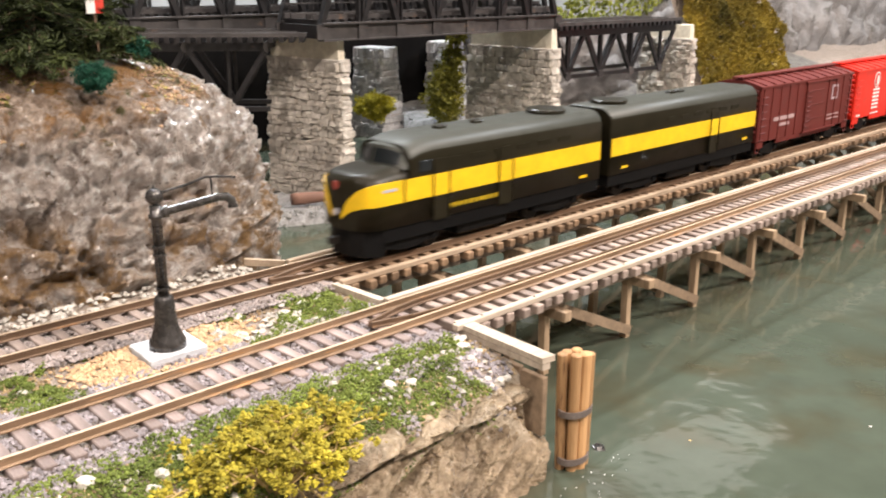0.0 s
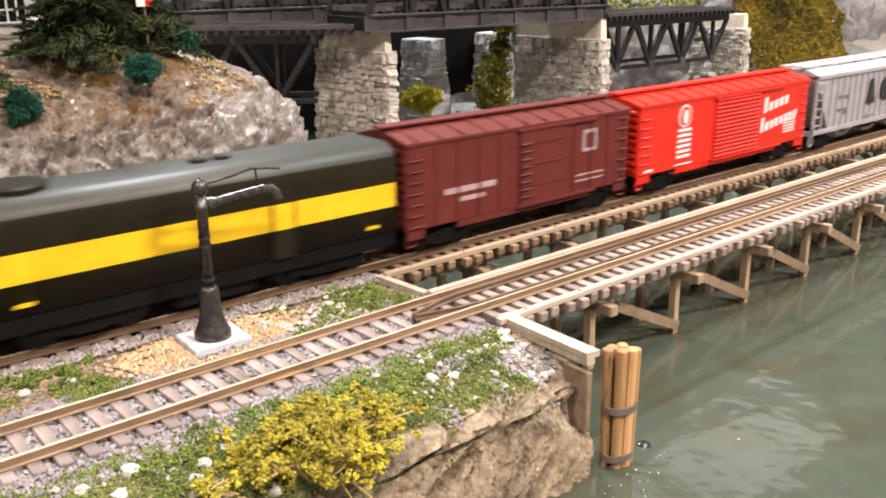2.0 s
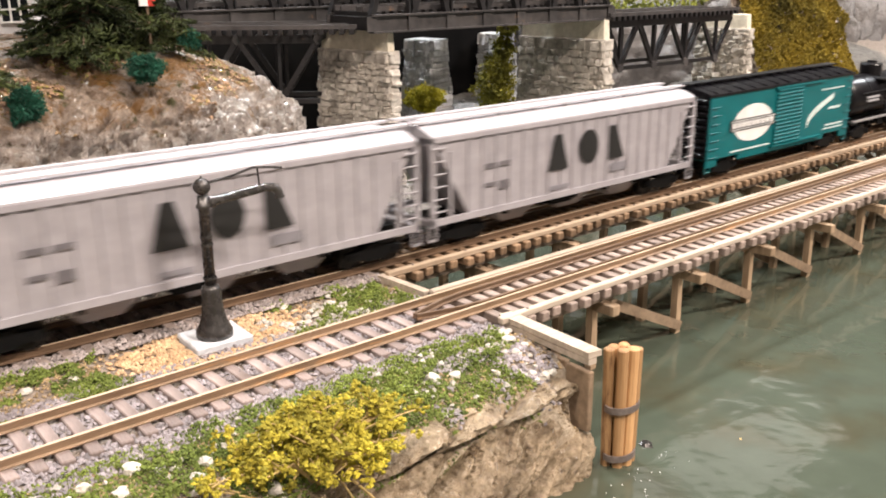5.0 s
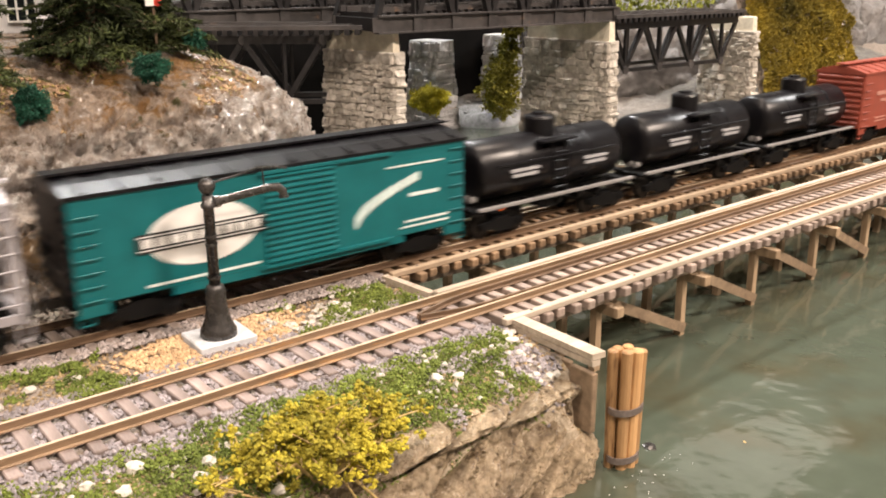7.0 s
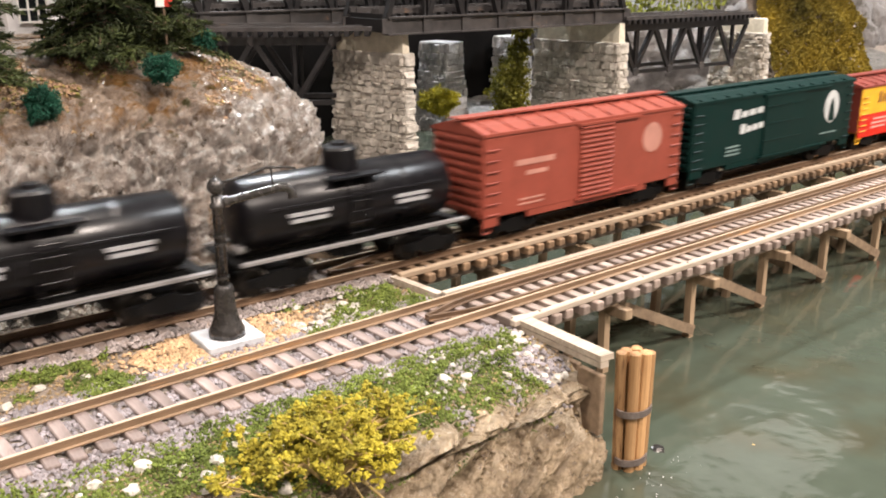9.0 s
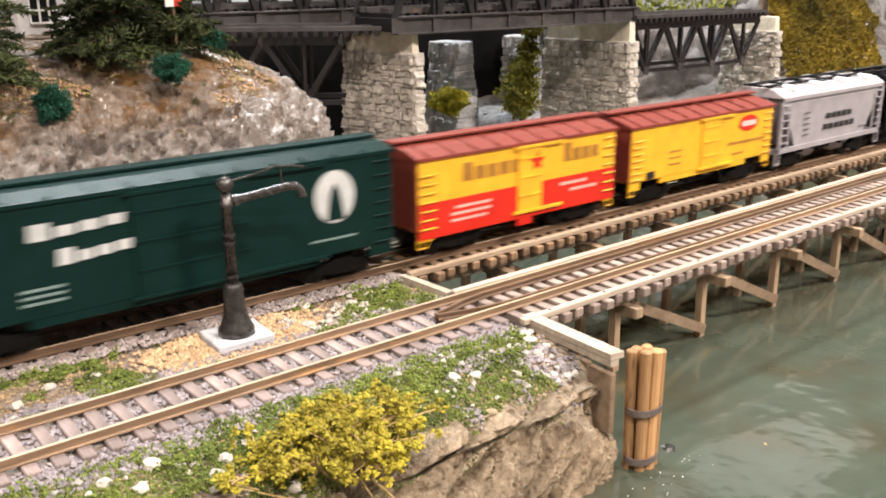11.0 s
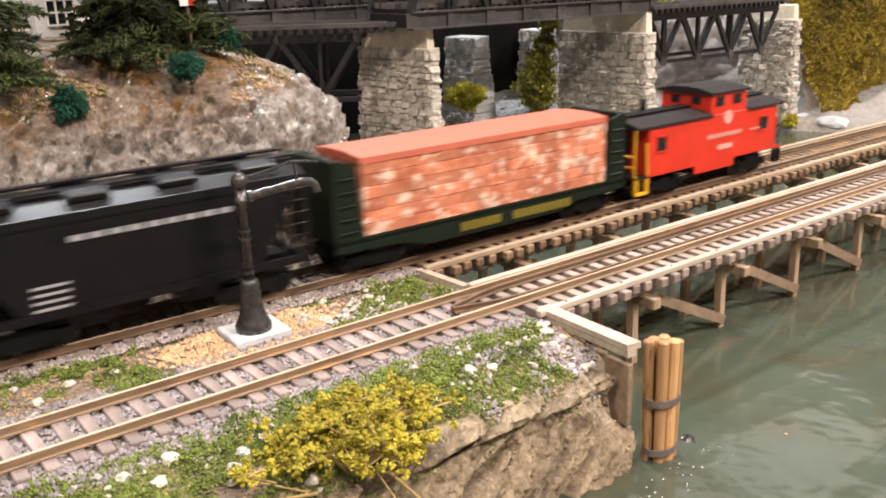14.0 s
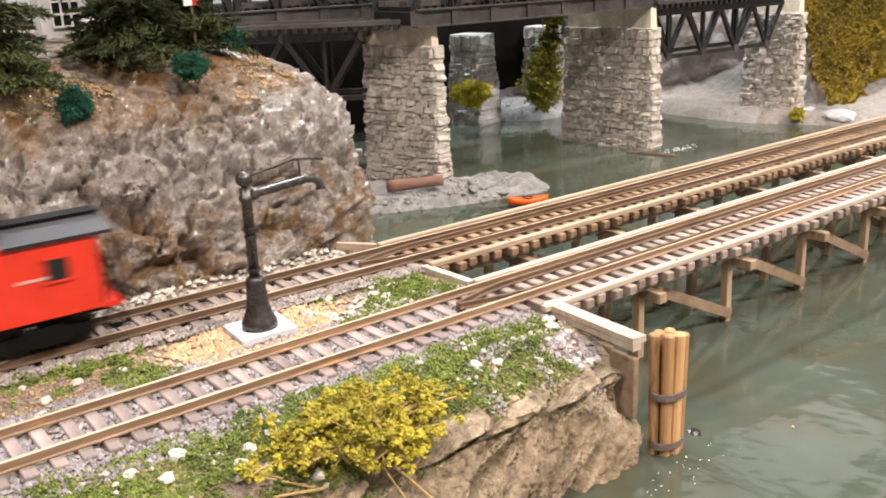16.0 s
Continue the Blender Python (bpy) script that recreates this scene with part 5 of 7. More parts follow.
def spruce(x, y, z, tall, wide, seed):
    root = thing("spruce_tree", "dark green model spruce with drooping needle branches", "tree", pose(x, y, z), "spruces on the cliff")
    rr = random.Random(seed)
    bm = bmesh.new()
    rod(bm, (0, 0, -0.004), (0, 0, tall * 0.98), tall * 0.022, tall * 0.004, 8)
    part("trunk", bm, M_BARK, root)
    pts, outs = [], []
    bm = bmesh.new()
    rings = int(tall / 0.0046)
    for k in range(rings):
        f = k / rings
        reach = wide * (1 - f) ** 0.8 * rr.uniform(0.85, 1.1)
        zz = tall * (0.05 + 0.93 * f)
        for j in range(int(9 - 4 * f)):
            a = rr.uniform(0, 6.283)
            r = reach * rr.uniform(0.75, 1.15)
            droop = r * rr.uniform(0.12, 0.34)
            tip = Vector((math.cos(a) * r, math.sin(a) * r, zz - droop))
            root_p = Vector((0, 0, zz))
            rod(bm, root_p, tip, 0.0004, 0.0002, 4)
            count = int(170 * r / wide) + 40
            for q in range(count):
                t = rr.uniform(0.15, 1.05)
                b = root_p.lerp(tip, t)
                sp = r * 0.22 * (1.15 - t)
                b += Vector((rr.gauss(0, sp), rr.gauss(0, sp), rr.gauss(0, sp * 0.3) - 0.0005))
                pts.append(tuple(b))
                o = (tip - root_p).normalized() + Vector((rr.gauss(0, 0.5), rr.gauss(0, 0.5), rr.gauss(0, 0.25)))
                outs.append(tuple(o))
    part("branch", bm, M_BARK, root, kind="stuff")
    flakes("needles", pts, 0.00135, M_NEEDLE, root, out=np.array(outs), long=1.7, wide=0.28)
    return root


for k, (tx, ty, tz, th, tw) in enumerate(((0.0640, 0.138, 0.0690, 0.110, 0.0255), (0.1210, 0.152, 0.0725, 0.120, 0.0265), (0.1500, 0.164, 0.0745, 0.095, 0.0215), (0.0480, 0.182, 0.0770, 0.12, 0.026), (0.1420, 0.190, 0.0770, 0.11, 0.022), (0.0300, 0.150, 0.0720, 0.12, 0.028))):
    spruce(tx, ty, tz, th, tw, k)

# earth, moss and gold litter on the slope below the spruces
n = 26000
lx, ly = RNG.uniform(0.0, 0.19, n), RNG.uniform(0.108, 0.175, n)


def on_cliff(xs, ys):
    """Heights on the cliff's upper slope."""
    dg = bpy.context.evaluated_depsgraph_get()
    ob = bpy.data.objects["cliff"]
    out = []
    for a, b in zip(xs, ys):
        hit, place, normal, _ = ob.ray_cast(Vector((a, b, 0.5)), Vector((0, 0, -1)))
        out.append(place.z if hit else -1)
    return np.array(out)


lz = on_cliff(lx, ly)
m = (lz > 0.050) & (ripple(lx, ly, 60, 3, 3) + 26 * (lz - 0.066) > -0.02)
lp = np.stack([lx, ly, lz + 0.0002], -1)[m]
third = len(lp) // 3
M_GOLD = material("litter_gold", (0.22, 0.135, 0.06), (0.40, 0.265, 0.13), 200, 0.95, 0, island=0.35)
scatter("slope_litter", lp[:third:3], 0.0007, M_GOLD, "gold and rust leaf litter on the slope", "leaf litter")
scatter("slope_earth_crumbs", lp[third:2 * third], 0.0008, material("litter_umber", (0.15, 0.085, 0.05), (0.36, 0.24, 0.15), 200, 0.95, 0, island=0.4), "brown earth crumbs on the slope", "earth")
scatter("slope_moss", lp[2 * third::2], 0.0007, material("moss_olive", (0.10, 0.095, 0.02), (0.28, 0.24, 0.06), 200, 0.95, 0, island=0.4), "olive moss crumbs on the slope", "moss")


def yellow_bush():
    """A sprawling twiggy bush with tufts of yellow-green foam leaves, hanging over the bank."""
    root = thing("bush", "sprawling twiggy bush with yellow-green foliage over the bank", "bush", pose(0.0955, -0.0430, -0.0115))
    rr = random.Random(3)
    tufts, olive, blades, outs = [], [], [], []
    for k in range(40):
        a = rr.uniform(0, 6.283)
        reach = rr.uniform(0.006, 0.0245)
        up = rr.uniform(0.003, 0.0175) * (1.15 - reach / 0.045)
        tip = Vector((math.cos(a) * reach * 1.15, math.sin(a) * reach * 0.62, up))
        mid = tip * 0.5 + Vector((0, 0, 0.0035))
        bm = bmesh.new()
        rod(bm, (0, 0, -0.002), mid, 0.00055, 0.00042, 5)
        rod(bm, mid, tip, 0.00042, 0.0002, 5)
        ends = [tip]
        for j in range(4):
            s = mid.lerp(tip, rr.uniform(0.0, 0.95))
            e = s + Vector((rr.gauss(0, 0.0040), rr.gauss(0, 0.0033), rr.uniform(-0.001, 0.005)))
            rod(bm, s, e, 0.0003, 0.00015, 4)
            ends.append(e)
        part("twig", bm, M_TWIG, root)
        for e in ends:
            for j in range(rr.randint(3, 5)):
                c = e + Vector((rr.gauss(0, 0.0017), rr.gauss(0, 0.0015), rr.gauss(0, 0.0014)))
                # low tufts, and a random quarter, take the olive with shade painted in
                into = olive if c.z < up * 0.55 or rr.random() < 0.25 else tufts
                for q in range(rr.randint(5, 12)):
                    into.append((c.x + rr.gauss(0, 0.00055), c.y + rr.gauss(0, 0.00055), c.z + rr.gauss(0, 0.0005)))
                for q in range(6):
                    blades.append((c.x + rr.gauss(0, 0.0007), c.y + rr.gauss(0, 0.0007), c.z + rr.gauss(0, 0.0007)))
                    outs.append((rr.gauss(0, 1), rr.gauss(0, 1), rr.gauss(0.4, 1)))
    for a, b, r in (((-0.012, -0.004, 0.0005), (-0.0280, 0.001, 0.0015), 0.0007), ((-0.014, -0.003, 0.001), (-0.026, 0.004, 0.006), 0.0005), ((-0.020, 0.001, 0.004), (-0.027, -0.003, 0.010), 0.0004),
                    ((0.006, -0.006, 0.000), (0.013, -0.017, -0.010), 0.0007), ((0.002, -0.007, 0.002), (0.004, -0.016, -0.006), 0.0005)):
        bm = bmesh.new()
        rod(bm, a, b, r * 0.62, r * 0.36, 6)
        part("bare_branch", bm, M_TWIG, root, "bare ochre branch")
    scatter("foam_leaf", tufts, 0.00062, M_LEAF_Y, "yellow-green foam leaves", "", parent=root)
    scatter("olive_foam_leaf", olive, 0.00062, M_LEAF_Y_SHADE, "darker olive foam leaves, shade of the low tufts in their colour", "", parent=root)
    flakes("foliage", blades, 0.00060, M_LEAF_Y, root, out=np.array(outs))


yellow_bush()


# ---------------------------------------------------------------- shore things
P_SIGN = paint("sign_red", (0.60, 0.05, 0.03), 0.5)


def kayak():
    root = thing("kayak", "small bright orange kayak drawn up on the mud", "boat", pose(0.3555, 0.1800, -0.0375, 0, 0, -32))
    bm = bmesh.new()
    rings = []
    for t in np.linspace(-1, 1, 15):
        w, h = 0.0042 * (1 - t * t) ** 0.6 + 0.0003, 0.0014 * t * t
        rings.append([(t * 0.0125, -w, 0.0042 + h), (t * 0.0125, -w * 0.7, 0.0012 + h), (t * 0.0125, 0, 0.0002 + h), (t * 0.0125, w * 0.7, 0.0012 + h), (t * 0.0125, w, 0.0042 + h), (t * 0.0125, w * 0.6, 0.0050 + h), (t * 0.0125, -w * 0.6, 0.0050 + h)])
    loft(bm, rings)
    part("hull", bm, paint("kayak_orange", (0.80, 0.12, 0.012), 0.35), root, smooth=True)
    bm = bmesh.new()
    lathe(bm, [(0.0030, 0.0046), (0.0032, 0.0054), (0.0026, 0.0056), (0.0020, 0.0050)], 16)
    part("cockpit", bm, M_BLACK, root)


kayak()


def log_lying(x, y, z, length, r, turn, mat, label):
    root = thing("log", label, "log", pose(x, y, z, 0, 0, turn))
    bm = bmesh.new()
    rings = []
    for k in range(9):
        t = k / 8
        rr = r * (1 - 0.12 * t + 0.05 * math.sin(7 * t))
        rings.append([(t * length - length / 2, rr * math.cos(a) * (1 + 0.06 * math.sin(3 * a + k)), r + rr * math.sin(a)) for a in np.linspace(0, 2 * math.pi, 13)[:-1]])
    loft(bm, rings)
    part("trunk", bm, mat, root, smooth=True)


M_LOG = material("log_rust", (0.12, 0.060, 0.042), (0.26, 0.14, 0.10), 250, 0.8, 0.5, stretch=(0.2, 1, 1))
log_lying(0.3150, 0.2405, -0.0300, 0.036, 0.0038, -18, M_LOG, "thick rust-brown log at the pier's foot")
log_lying(0.5230, 0.2250, WATER - 0.0012, 0.040, 0.0014, -72, M_BARK, "thin dark log floating beside the pier")
stone(0.7230, 0.190, 0.0120, 401, material("boulder_grey", (0.34, 0.34, 0.36), (0.55, 0.55, 0.57), 60, 0.7, 0.6, 300), "smooth pale grey boulder on the shore", -0.034, 0.45, "boulder", "boulders on the shore")
stone(0.7300, 0.222, 0.0080, 402, bpy.data.materials["boulder_grey"], "grey boulder at the foot of the bank", -0.034, 0.6, "boulder", "boulders on the shore")
for k in range(16):
    stone(rng.uniform(0.25, 0.37), rng.uniform(0.195, 0.225), rng.uniform(0.0015, 0.0038), 500 + k, M_MUD, "grey stone on the mud bar", None, 0.6, "stone", "stones on the mud bar")
for k in range(12):
    stone(rng.uniform(0.50, 0.59), rng.uniform(0.40, 0.48), rng.uniform(0.002, 0.004), 540 + k, M_MUD, "grey stone on the far shore", None, 0.6, "stone", "stones on the far shore")


scatter("mud_rubble", strewn(2600, 0.22, 0.385, 0.165, 0.245, lambda x, y: (heights(x, y) > WATER + 0.0004) & (ripple(x, y, 60, 2, 3) > -0.1), 0.0003), 0.0011, M_MUD, "grey rubble strewn over the mud bar", "rubble")


def figurine():
    """A tiny painted figurine, kept to one plain shape."""
    bm = bmesh.new()
    box(bm, -0.0016, 0.0016, -0.001, 0.001, 0, 0.0052, bevel=0.0005)
    box(bm, -0.0018, 0.0018, -0.0011, 0.0011, 0.0050, 0.0085, bevel=0.0005)
    rod(bm, (0.001, 0, 0.0075), (0.009, -0.004, 0.0105), 0.00025, 0.0002, 5)
    rod(bm, (0.009, -0.004, 0.0105), (0.014, -0.007, 0.0092), 0.0002, 0.00015, 5)
    ob = new("figurine", finish(bm, "figurine", paint("figurine_blue", (0.10, 0.20, 0.55), 0.5)))
    ob.matrix_basis = pose(0.2915, 0.1830, land_z(0.2915, 0.1830) - 0.0004)
    tagged(ob, "tiny blue painted figurine on the mud bar", "figurine")


figurine()
house = thing("white_house", "white painted building with a grid window behind the spruces", "building")
part("wall", boxes((0.108, 0.132, 0.236, 0.250, 0.070, 0.135)), paint("house_white", (0.72, 0.72, 0.74), 0.7), house)
window = part("window", boxes((0.1130, 0.1250, 0.2348, 0.2358, 0.0835, 0.1010)), M_GLASS, house, "dark window with white glazing bars")
bars = [(0.1126 + 0.0042 * k, 0.1134 + 0.0042 * k, 0.2340, 0.2350, 0.0835, 0.1010) for k in range(4)] + [(0.1126, 0.1260, 0.2338, 0.2349, 0.0833 + 0.0056 * k, 0.0841 + 0.0056 * k) for k in range(4)]
part("glazing_bar", boxes(*bars), M_PAINTW, window)

sign = thing("sign_board", "small red and white board standing among the spruces", "sign", pose(0.1455, 0.1500, 0.0800))
part("post", boxes((-0.0005, 0.0005, -0.0004, 0.0004, -0.003, 0.016)), M_BARK, sign)
part("board", boxes((-0.0035, 0.0, -0.0012, -0.0004, 0.012, 0.018)), M_PAINTW, sign, "white half of the board")
part("board", boxes((0.0, 0.0035, -0.0012, -0.0004, 0.012, 0.018)), P_SIGN, sign, "red half of the board")

# flotsam and foam; white flecks at bank and mud bar also stand in for glints
M_FOAM_GLINT = material("foam_glint_white", (0.62, 0.64, 0.62), (0.85, 0.86, 0.85), 300, 0.25, 0.2, island=0.2)
fx = RNG.uniform(0.10, 0.210, 420)
fy = np.interp(fx, [0.1, 0.135, 0.16, 0.178, 0.205], [-0.0645, -0.0625, -0.0630, -0.0645, -0.0640]) - np.abs(RNG.normal(scale=0.0050, size=420))
scatter("foam", np.stack([fx, fy, np.full(420, WATER + 0.0001)], -1)[::6], 0.00026, M_FOAM_GLINT, "white flecks for foam and painted glints along the waterline", "foam", flat=0.4)
# white crumbs along the mud bar's edge, glints on the water laid as specks
p = strewn(9000, 0.23, 0.40, 0.160, 0.240, lambda x, y: (np.abs(heights(x, y) - WATER) < 0.0009) & (ripple(x, y, 55, 6, 2) > 0.05))
p[:, 2] = WATER + 0.0001
scatter("foam", p[::2], 0.00045, M_FOAM_GLINT, "white flecks for foam and painted glints round the mud bar", "foam", flat=0.35)
fx = RNG.normal(0.548, 0.010, 70)
scatter("foam", np.stack([fx, RNG.normal(0.221, 0.0035, 70), np.full(70, WATER + 0.0001)], -1), 0.00075, M_FOAM_GLINT, "white foam flecks beside the river pier", "foam", flat=0.25)
for k, (dx, dy) in enumerate(((0.2623, -0.0896), (0.2205, -0.0828), (0.2844, -0.1116), (0.2154, -0.0977), (0.4317, -0.0477), (0.232, -0.075))):
    stone(dx, dy, 0.0005 + 0.0002 * (k % 3), 700 + k, M_TWIG if k % 2 else M_WHITE, "scrap of pale flotsam on the water", WATER - 0.0004, 0.35, "flotsam", "flotsam on the river")
stone(0.2065, -0.0575, 0.0022, 720, M_CRANE, "dark wet stone beside the piles", WATER - 0.001, 0.6, "stone", "stones at the piles")

# ---------------------------------------------------------------- train
HALF = 0.0155           # half a car's width
TRAVEL = [(0, 0.0), (1.5, 0.2255), (2.5, 0.3755), (4.0, 0.606), (6.5, 0.996), (7.5, 1.1535), (8.0, 1.231), (9.0, 1.392), (11.5, 1.8135), (12.5, 1.984),
          (13.0, 2.071), (14.0, 2.243), (15.0, 2.412), (16.0, 2.582)]
TRAIN = []              # each car with its front end's place at the start


def truck(root, x, wheelbase=0.0185, mat=None, r=0.0048):
    mat = mat or M_BLACK
    for side in (-1, 1):
        bm = bmesh.new()
        y = side * 0.0118
        w = wheelbase / 2
        prism(bm, [(x - w - 0.003, 0.0042), (x - w - 0.003, 0.0068), (x - w + 0.003, 0.0072), (x - 0.003, 0.0086), (x + 0.003, 0.0086), (x + w - 0.003, 0.0072),
                   (x + w + 0.003, 0.0068), (x + w + 0.003, 0.0042), (x + w - 0.002, 0.0042), (x + 0.004, 0.0026), (x - 0.004, 0.0026), (x - w + 0.002, 0.0042)], y - 0.0009, y + 0.0009)
        for d in (-w, w):
            rod(bm, (x + d, y - 0.0016, 0.0052), (x + d, y + 0.0016, 0.0052), 0.0016, 0.0016, 8)
        part("side_frame", bm, mat, root)
    for d in (-wheelbase / 2, wheelbase / 2):
        bm = bmesh.new()
        for side in (-1, 1):
            y = side * 0.0085
            rod(bm, (x + d, y - 0.0012, r), (x + d, y + 0.0012, r), r, r, 20)
            rod(bm, (x + d, y - side * 0.0012, r), (x + d, y - side * 0.0018, r), r + 0.0006, r + 0.0006, 20)
        rod(bm, (x + d, -0.011, r), (x + d, 0.011, r), 0.001, 0.001, 8)
        part("wheelset", bm, M_WHEEL, root)
    bm = boxes((x - 0.003, x + 0.003, -0.011, 0.011, 0.0068, 0.0095))
    part("bolster", bm, mat, root)


def running_gear(root, long, trucks, sill=0.0105, truck_mat=None):
    bm = boxes((0.001, long - 0.001, -0.004, 0.004, sill - 0.004, sill - 0.0002))
    for k in range(5):
        xx = long * (0.25 + 0.125 * k)
        box(bm, xx - 0.0008, xx + 0.0008, -HALF + 0.001, HALF - 0.001, sill - 0.003, sill - 0.0003)
    box(bm, long * 0.42, long * 0.50, -HALF + 0.003, -0.005, sill - 0.0045, sill - 0.0006)
    part("underframe", bm, M_BLACK, root)
    for x in trucks:
        truck(root, x, mat=truck_mat)
    for x, s in ((0, -1), (long, 1)):
        bm = boxes((min(x, x + s * 0.0045), max(x, x + s * 0.0045), -0.0013, 0.0013, 0.0078, 0.0104), (min(x + s * 0.0028, x + s * 0.0048), max(x + s * 0.0028, x + s * 0.0048), -0.002, 0.002, 0.0074, 0.0108))
        part("coupler", bm, M_WHEEL, root)


def rungs(root, x0, x1, y, z0, z1, count, mat, r=0.00035):
    for k in range(count):
        z = z0 + (z1 - z0) * k / (count - 1)
        bm = bmesh.new()
        rod(bm, (x0, y, z), (x1, y, z), r, r, 5)
        part("grab_iron", bm, mat, root)


def decal(root, name, rows, mat, y=-HALF - 0.00022, label=""):
    """Flat painted shapes on the side, 0.1 mm proud of it: rows of x0, x1, z0, z1."""
    for a, b, c, d in rows:
        made = part(name, boxes((a, b, y, y + 0.0002, c, d)), mat, root, label)
    return made


def disc(root, name, x, z, rx, rz, mat, y=-HALF - 0.00024, label=""):
    bm = bmesh.new()
    prism(bm, [(x + rx * math.cos(a), z + rz * math.sin(a)) for a in np.linspace(0, 2 * math.pi, 33)[:-1]], y, y + 0.0002)
    return part(name, bm, mat, root, label)


def boxcar(start, long, body, roof, label, eave=0.044, peak=0.0482, sill=0.0085, door=(0.42, 0.60), corrugated=True, ends=None, walk_mat=None, ribs=False, end_ribs=True, lower=None):
    root = thing("boxcar", label, "freight car")
    TRAIN.append((root, start, long))
    ends = ends or body
    running_gear(root, long, (0.021, long - 0.021))
    bm = boxes((0.0010, long - 0.0010, -HALF, HALF, sill + 0.0025, eave), bevel=0.0004)
    box(bm, long * 0.2, long * 0.8, -HALF + 0.0002, -HALF + 0.0012, sill, sill + 0.003)
    box(bm, 0.0012, long * 0.07, -HALF + 0.0002, -HALF + 0.0012, sill - 0.001, sill + 0.003)
    box(bm, long * 0.93, long - 0.0012, -HALF + 0.0002, -HALF + 0.0012, sill - 0.001, sill + 0.003)
    part("body", bm, body, root)
    if lower:
        part("lower_side", boxes((0.0012, long - 0.0012, -HALF - 0.00025, -HALF + 0.001, sill, lower[0])), lower[1], root, "red lower side panel")
    # roof: shallow gable with cross ribs, overhanging a little
    bm = bmesh.new()
    loft(bm, [[(x, -HALF - 0.0006, eave - 0.0006), (x, -HALF - 0.0006, eave + 0.0006), (x, -0.009, eave + 0.0026), (x, 0.0, peak), (x, 0.009, eave + 0.0026), (x, HALF + 0.0006, eave + 0.0006),
               (x, HALF + 0.0006, eave - 0.0006)] for x in (0.0, long)])
    for k in range(int(long / 0.0115)):
        x = 0.006 + k * 0.0115
        for s in (-1, 1):
            bar(bm, (x, s * (HALF + 0.0004), eave + 0.0010), (x, s * 0.001, peak + 0.0002), 0.0009, 0.0007)
    part("roof", bm, roof, root)
    bm = boxes((-0.0012, long + 0.0012, -0.0034, 0.0034, peak + 0.0006, peak + 0.0013))
    for k in range(int(long / 0.018)):
        box(bm, 0.006 + k * 0.018, 0.0072 + k * 0.018, -0.003, 0.003, peak - 0.0008, peak + 0.0008)
    part("running_board", bm, walk_mat or roof, root)
    # ends with pressed ribs
    for x, s in ((0.0010, -1), (long - 0.0010, 1)):
        bm = bmesh.new()
        prism_pts = [(-HALF + 0.0004, sill + 0.003), (-HALF + 0.0004, eave), (0, peak - 0.0006), (HALF - 0.0004, eave), (HALF - 0.0004, sill + 0.003)]
        if end_ribs:
            line, n = [], 9
            for k in range(n):
                za, zb = sill + 0.004 + (eave - sill - 0.005) * (k + 0.12) / n, sill + 0.004 + (eave - sill - 0.005) * (k + 0.88) / n
                line += [(x + s * 0.0004, za), (x + s * 0.0014, za * 0.7 + zb * 0.3), (x + s * 0.0014, za * 0.3 + zb * 0.7), (x + s * 0.0004, zb)]
            sec = [(x - s * 0.0003, sill + 0.0035)] + line + [(x - s * 0.0003, eave - 0.0005)]
            loft(bm, [[(px, y, z) for px, z in sec] for y in (-HALF + 0.0016, HALF - 0.0016)])
            part("pressed_end", bm, ends, root)
            bm = bmesh.new()
        a = [bm.verts.new((x, y, z)) for y, z in prism_pts]
        b = [bm.verts.new((x + s * 0.0004, y, z)) for y, z in prism_pts]
        bm.faces.new(a)
        bm.faces.new(b[::-1])
        for i in range(5):
            bm.faces.new((a[i], b[i], b[(i + 1) % 5], a[(i + 1) % 5]))
        bmesh.ops.recalc_face_normals(bm, faces=bm.faces)
        part("end_panel", bm, ends, root)
        bm = bmesh.new()
        rod(bm, (x + s * 0.0016, 0.006, 0.026), (x + s * 0.0024, 0.006, 0.026), 0.0032, 0.0032, 14)
        rod(bm, (x + s * 0.0004, 0.006, 0.026), (x + s * 0.0024, 0.006, 0.026), 0.0005, 0.0005, 6)
        part("brake_wheel" if s < 0 else "end_fitting", bm, ends, root)
    d0, d1 = long * door[0], long * door[1]
    bm = boxes((d0, d1, -HALF - 0.0009, -HALF + 0.0004, sill + 0.0032, eave - 0.0016))
    if corrugated:
        bm.free()
        bm = bmesh.new()
        n, lo, hi = 15, sill + 0.0032, eave - 0.0016
        line = []
        for k in range(n):
            za, zb = lo + (hi - lo) * (k + 0.15) / n, lo + (hi - lo) * (k + 0.85) / n
            line += [(-HALF - 0.0006, za), (-HALF - 0.0014, za * 0.65 + zb * 0.35), (-HALF - 0.0014, za * 0.35 + zb * 0.65), (-HALF - 0.0006, zb)]
        sec = [(-HALF + 0.0004, lo), (-HALF - 0.0006, lo)] + line + [(-HALF - 0.0006, hi), (-HALF + 0.0004, hi)]
        loft(bm, [[(x, y, z) for y, z in sec] for x in (d0, d1)])
    else:
        for z in (0.30, 0.55, 0.80):
            zz = sill + (eave - sill) * z
            box(bm, d0 + 0.0006, d1 - 0.0006, -HALF - 0.0013, -HALF - 0.0005, zz, zz + 0.0006)
    part("door", bm, body, root)
    for za in (eave - 0.0016, sill + 0.0022):
        part("door_track", boxes((d0 - 0.002, min(d1 + (d1 - d0) * 0.9, long * 0.82), -HALF - 0.0014, -HALF, za, za + 0.001)), body, root)
    if ribs:
        for k in range(12):
            x = long * (0.03 + 0.94 * k / 11)
            if d0 - 0.002 < x < d1 + 0.002:
                continue
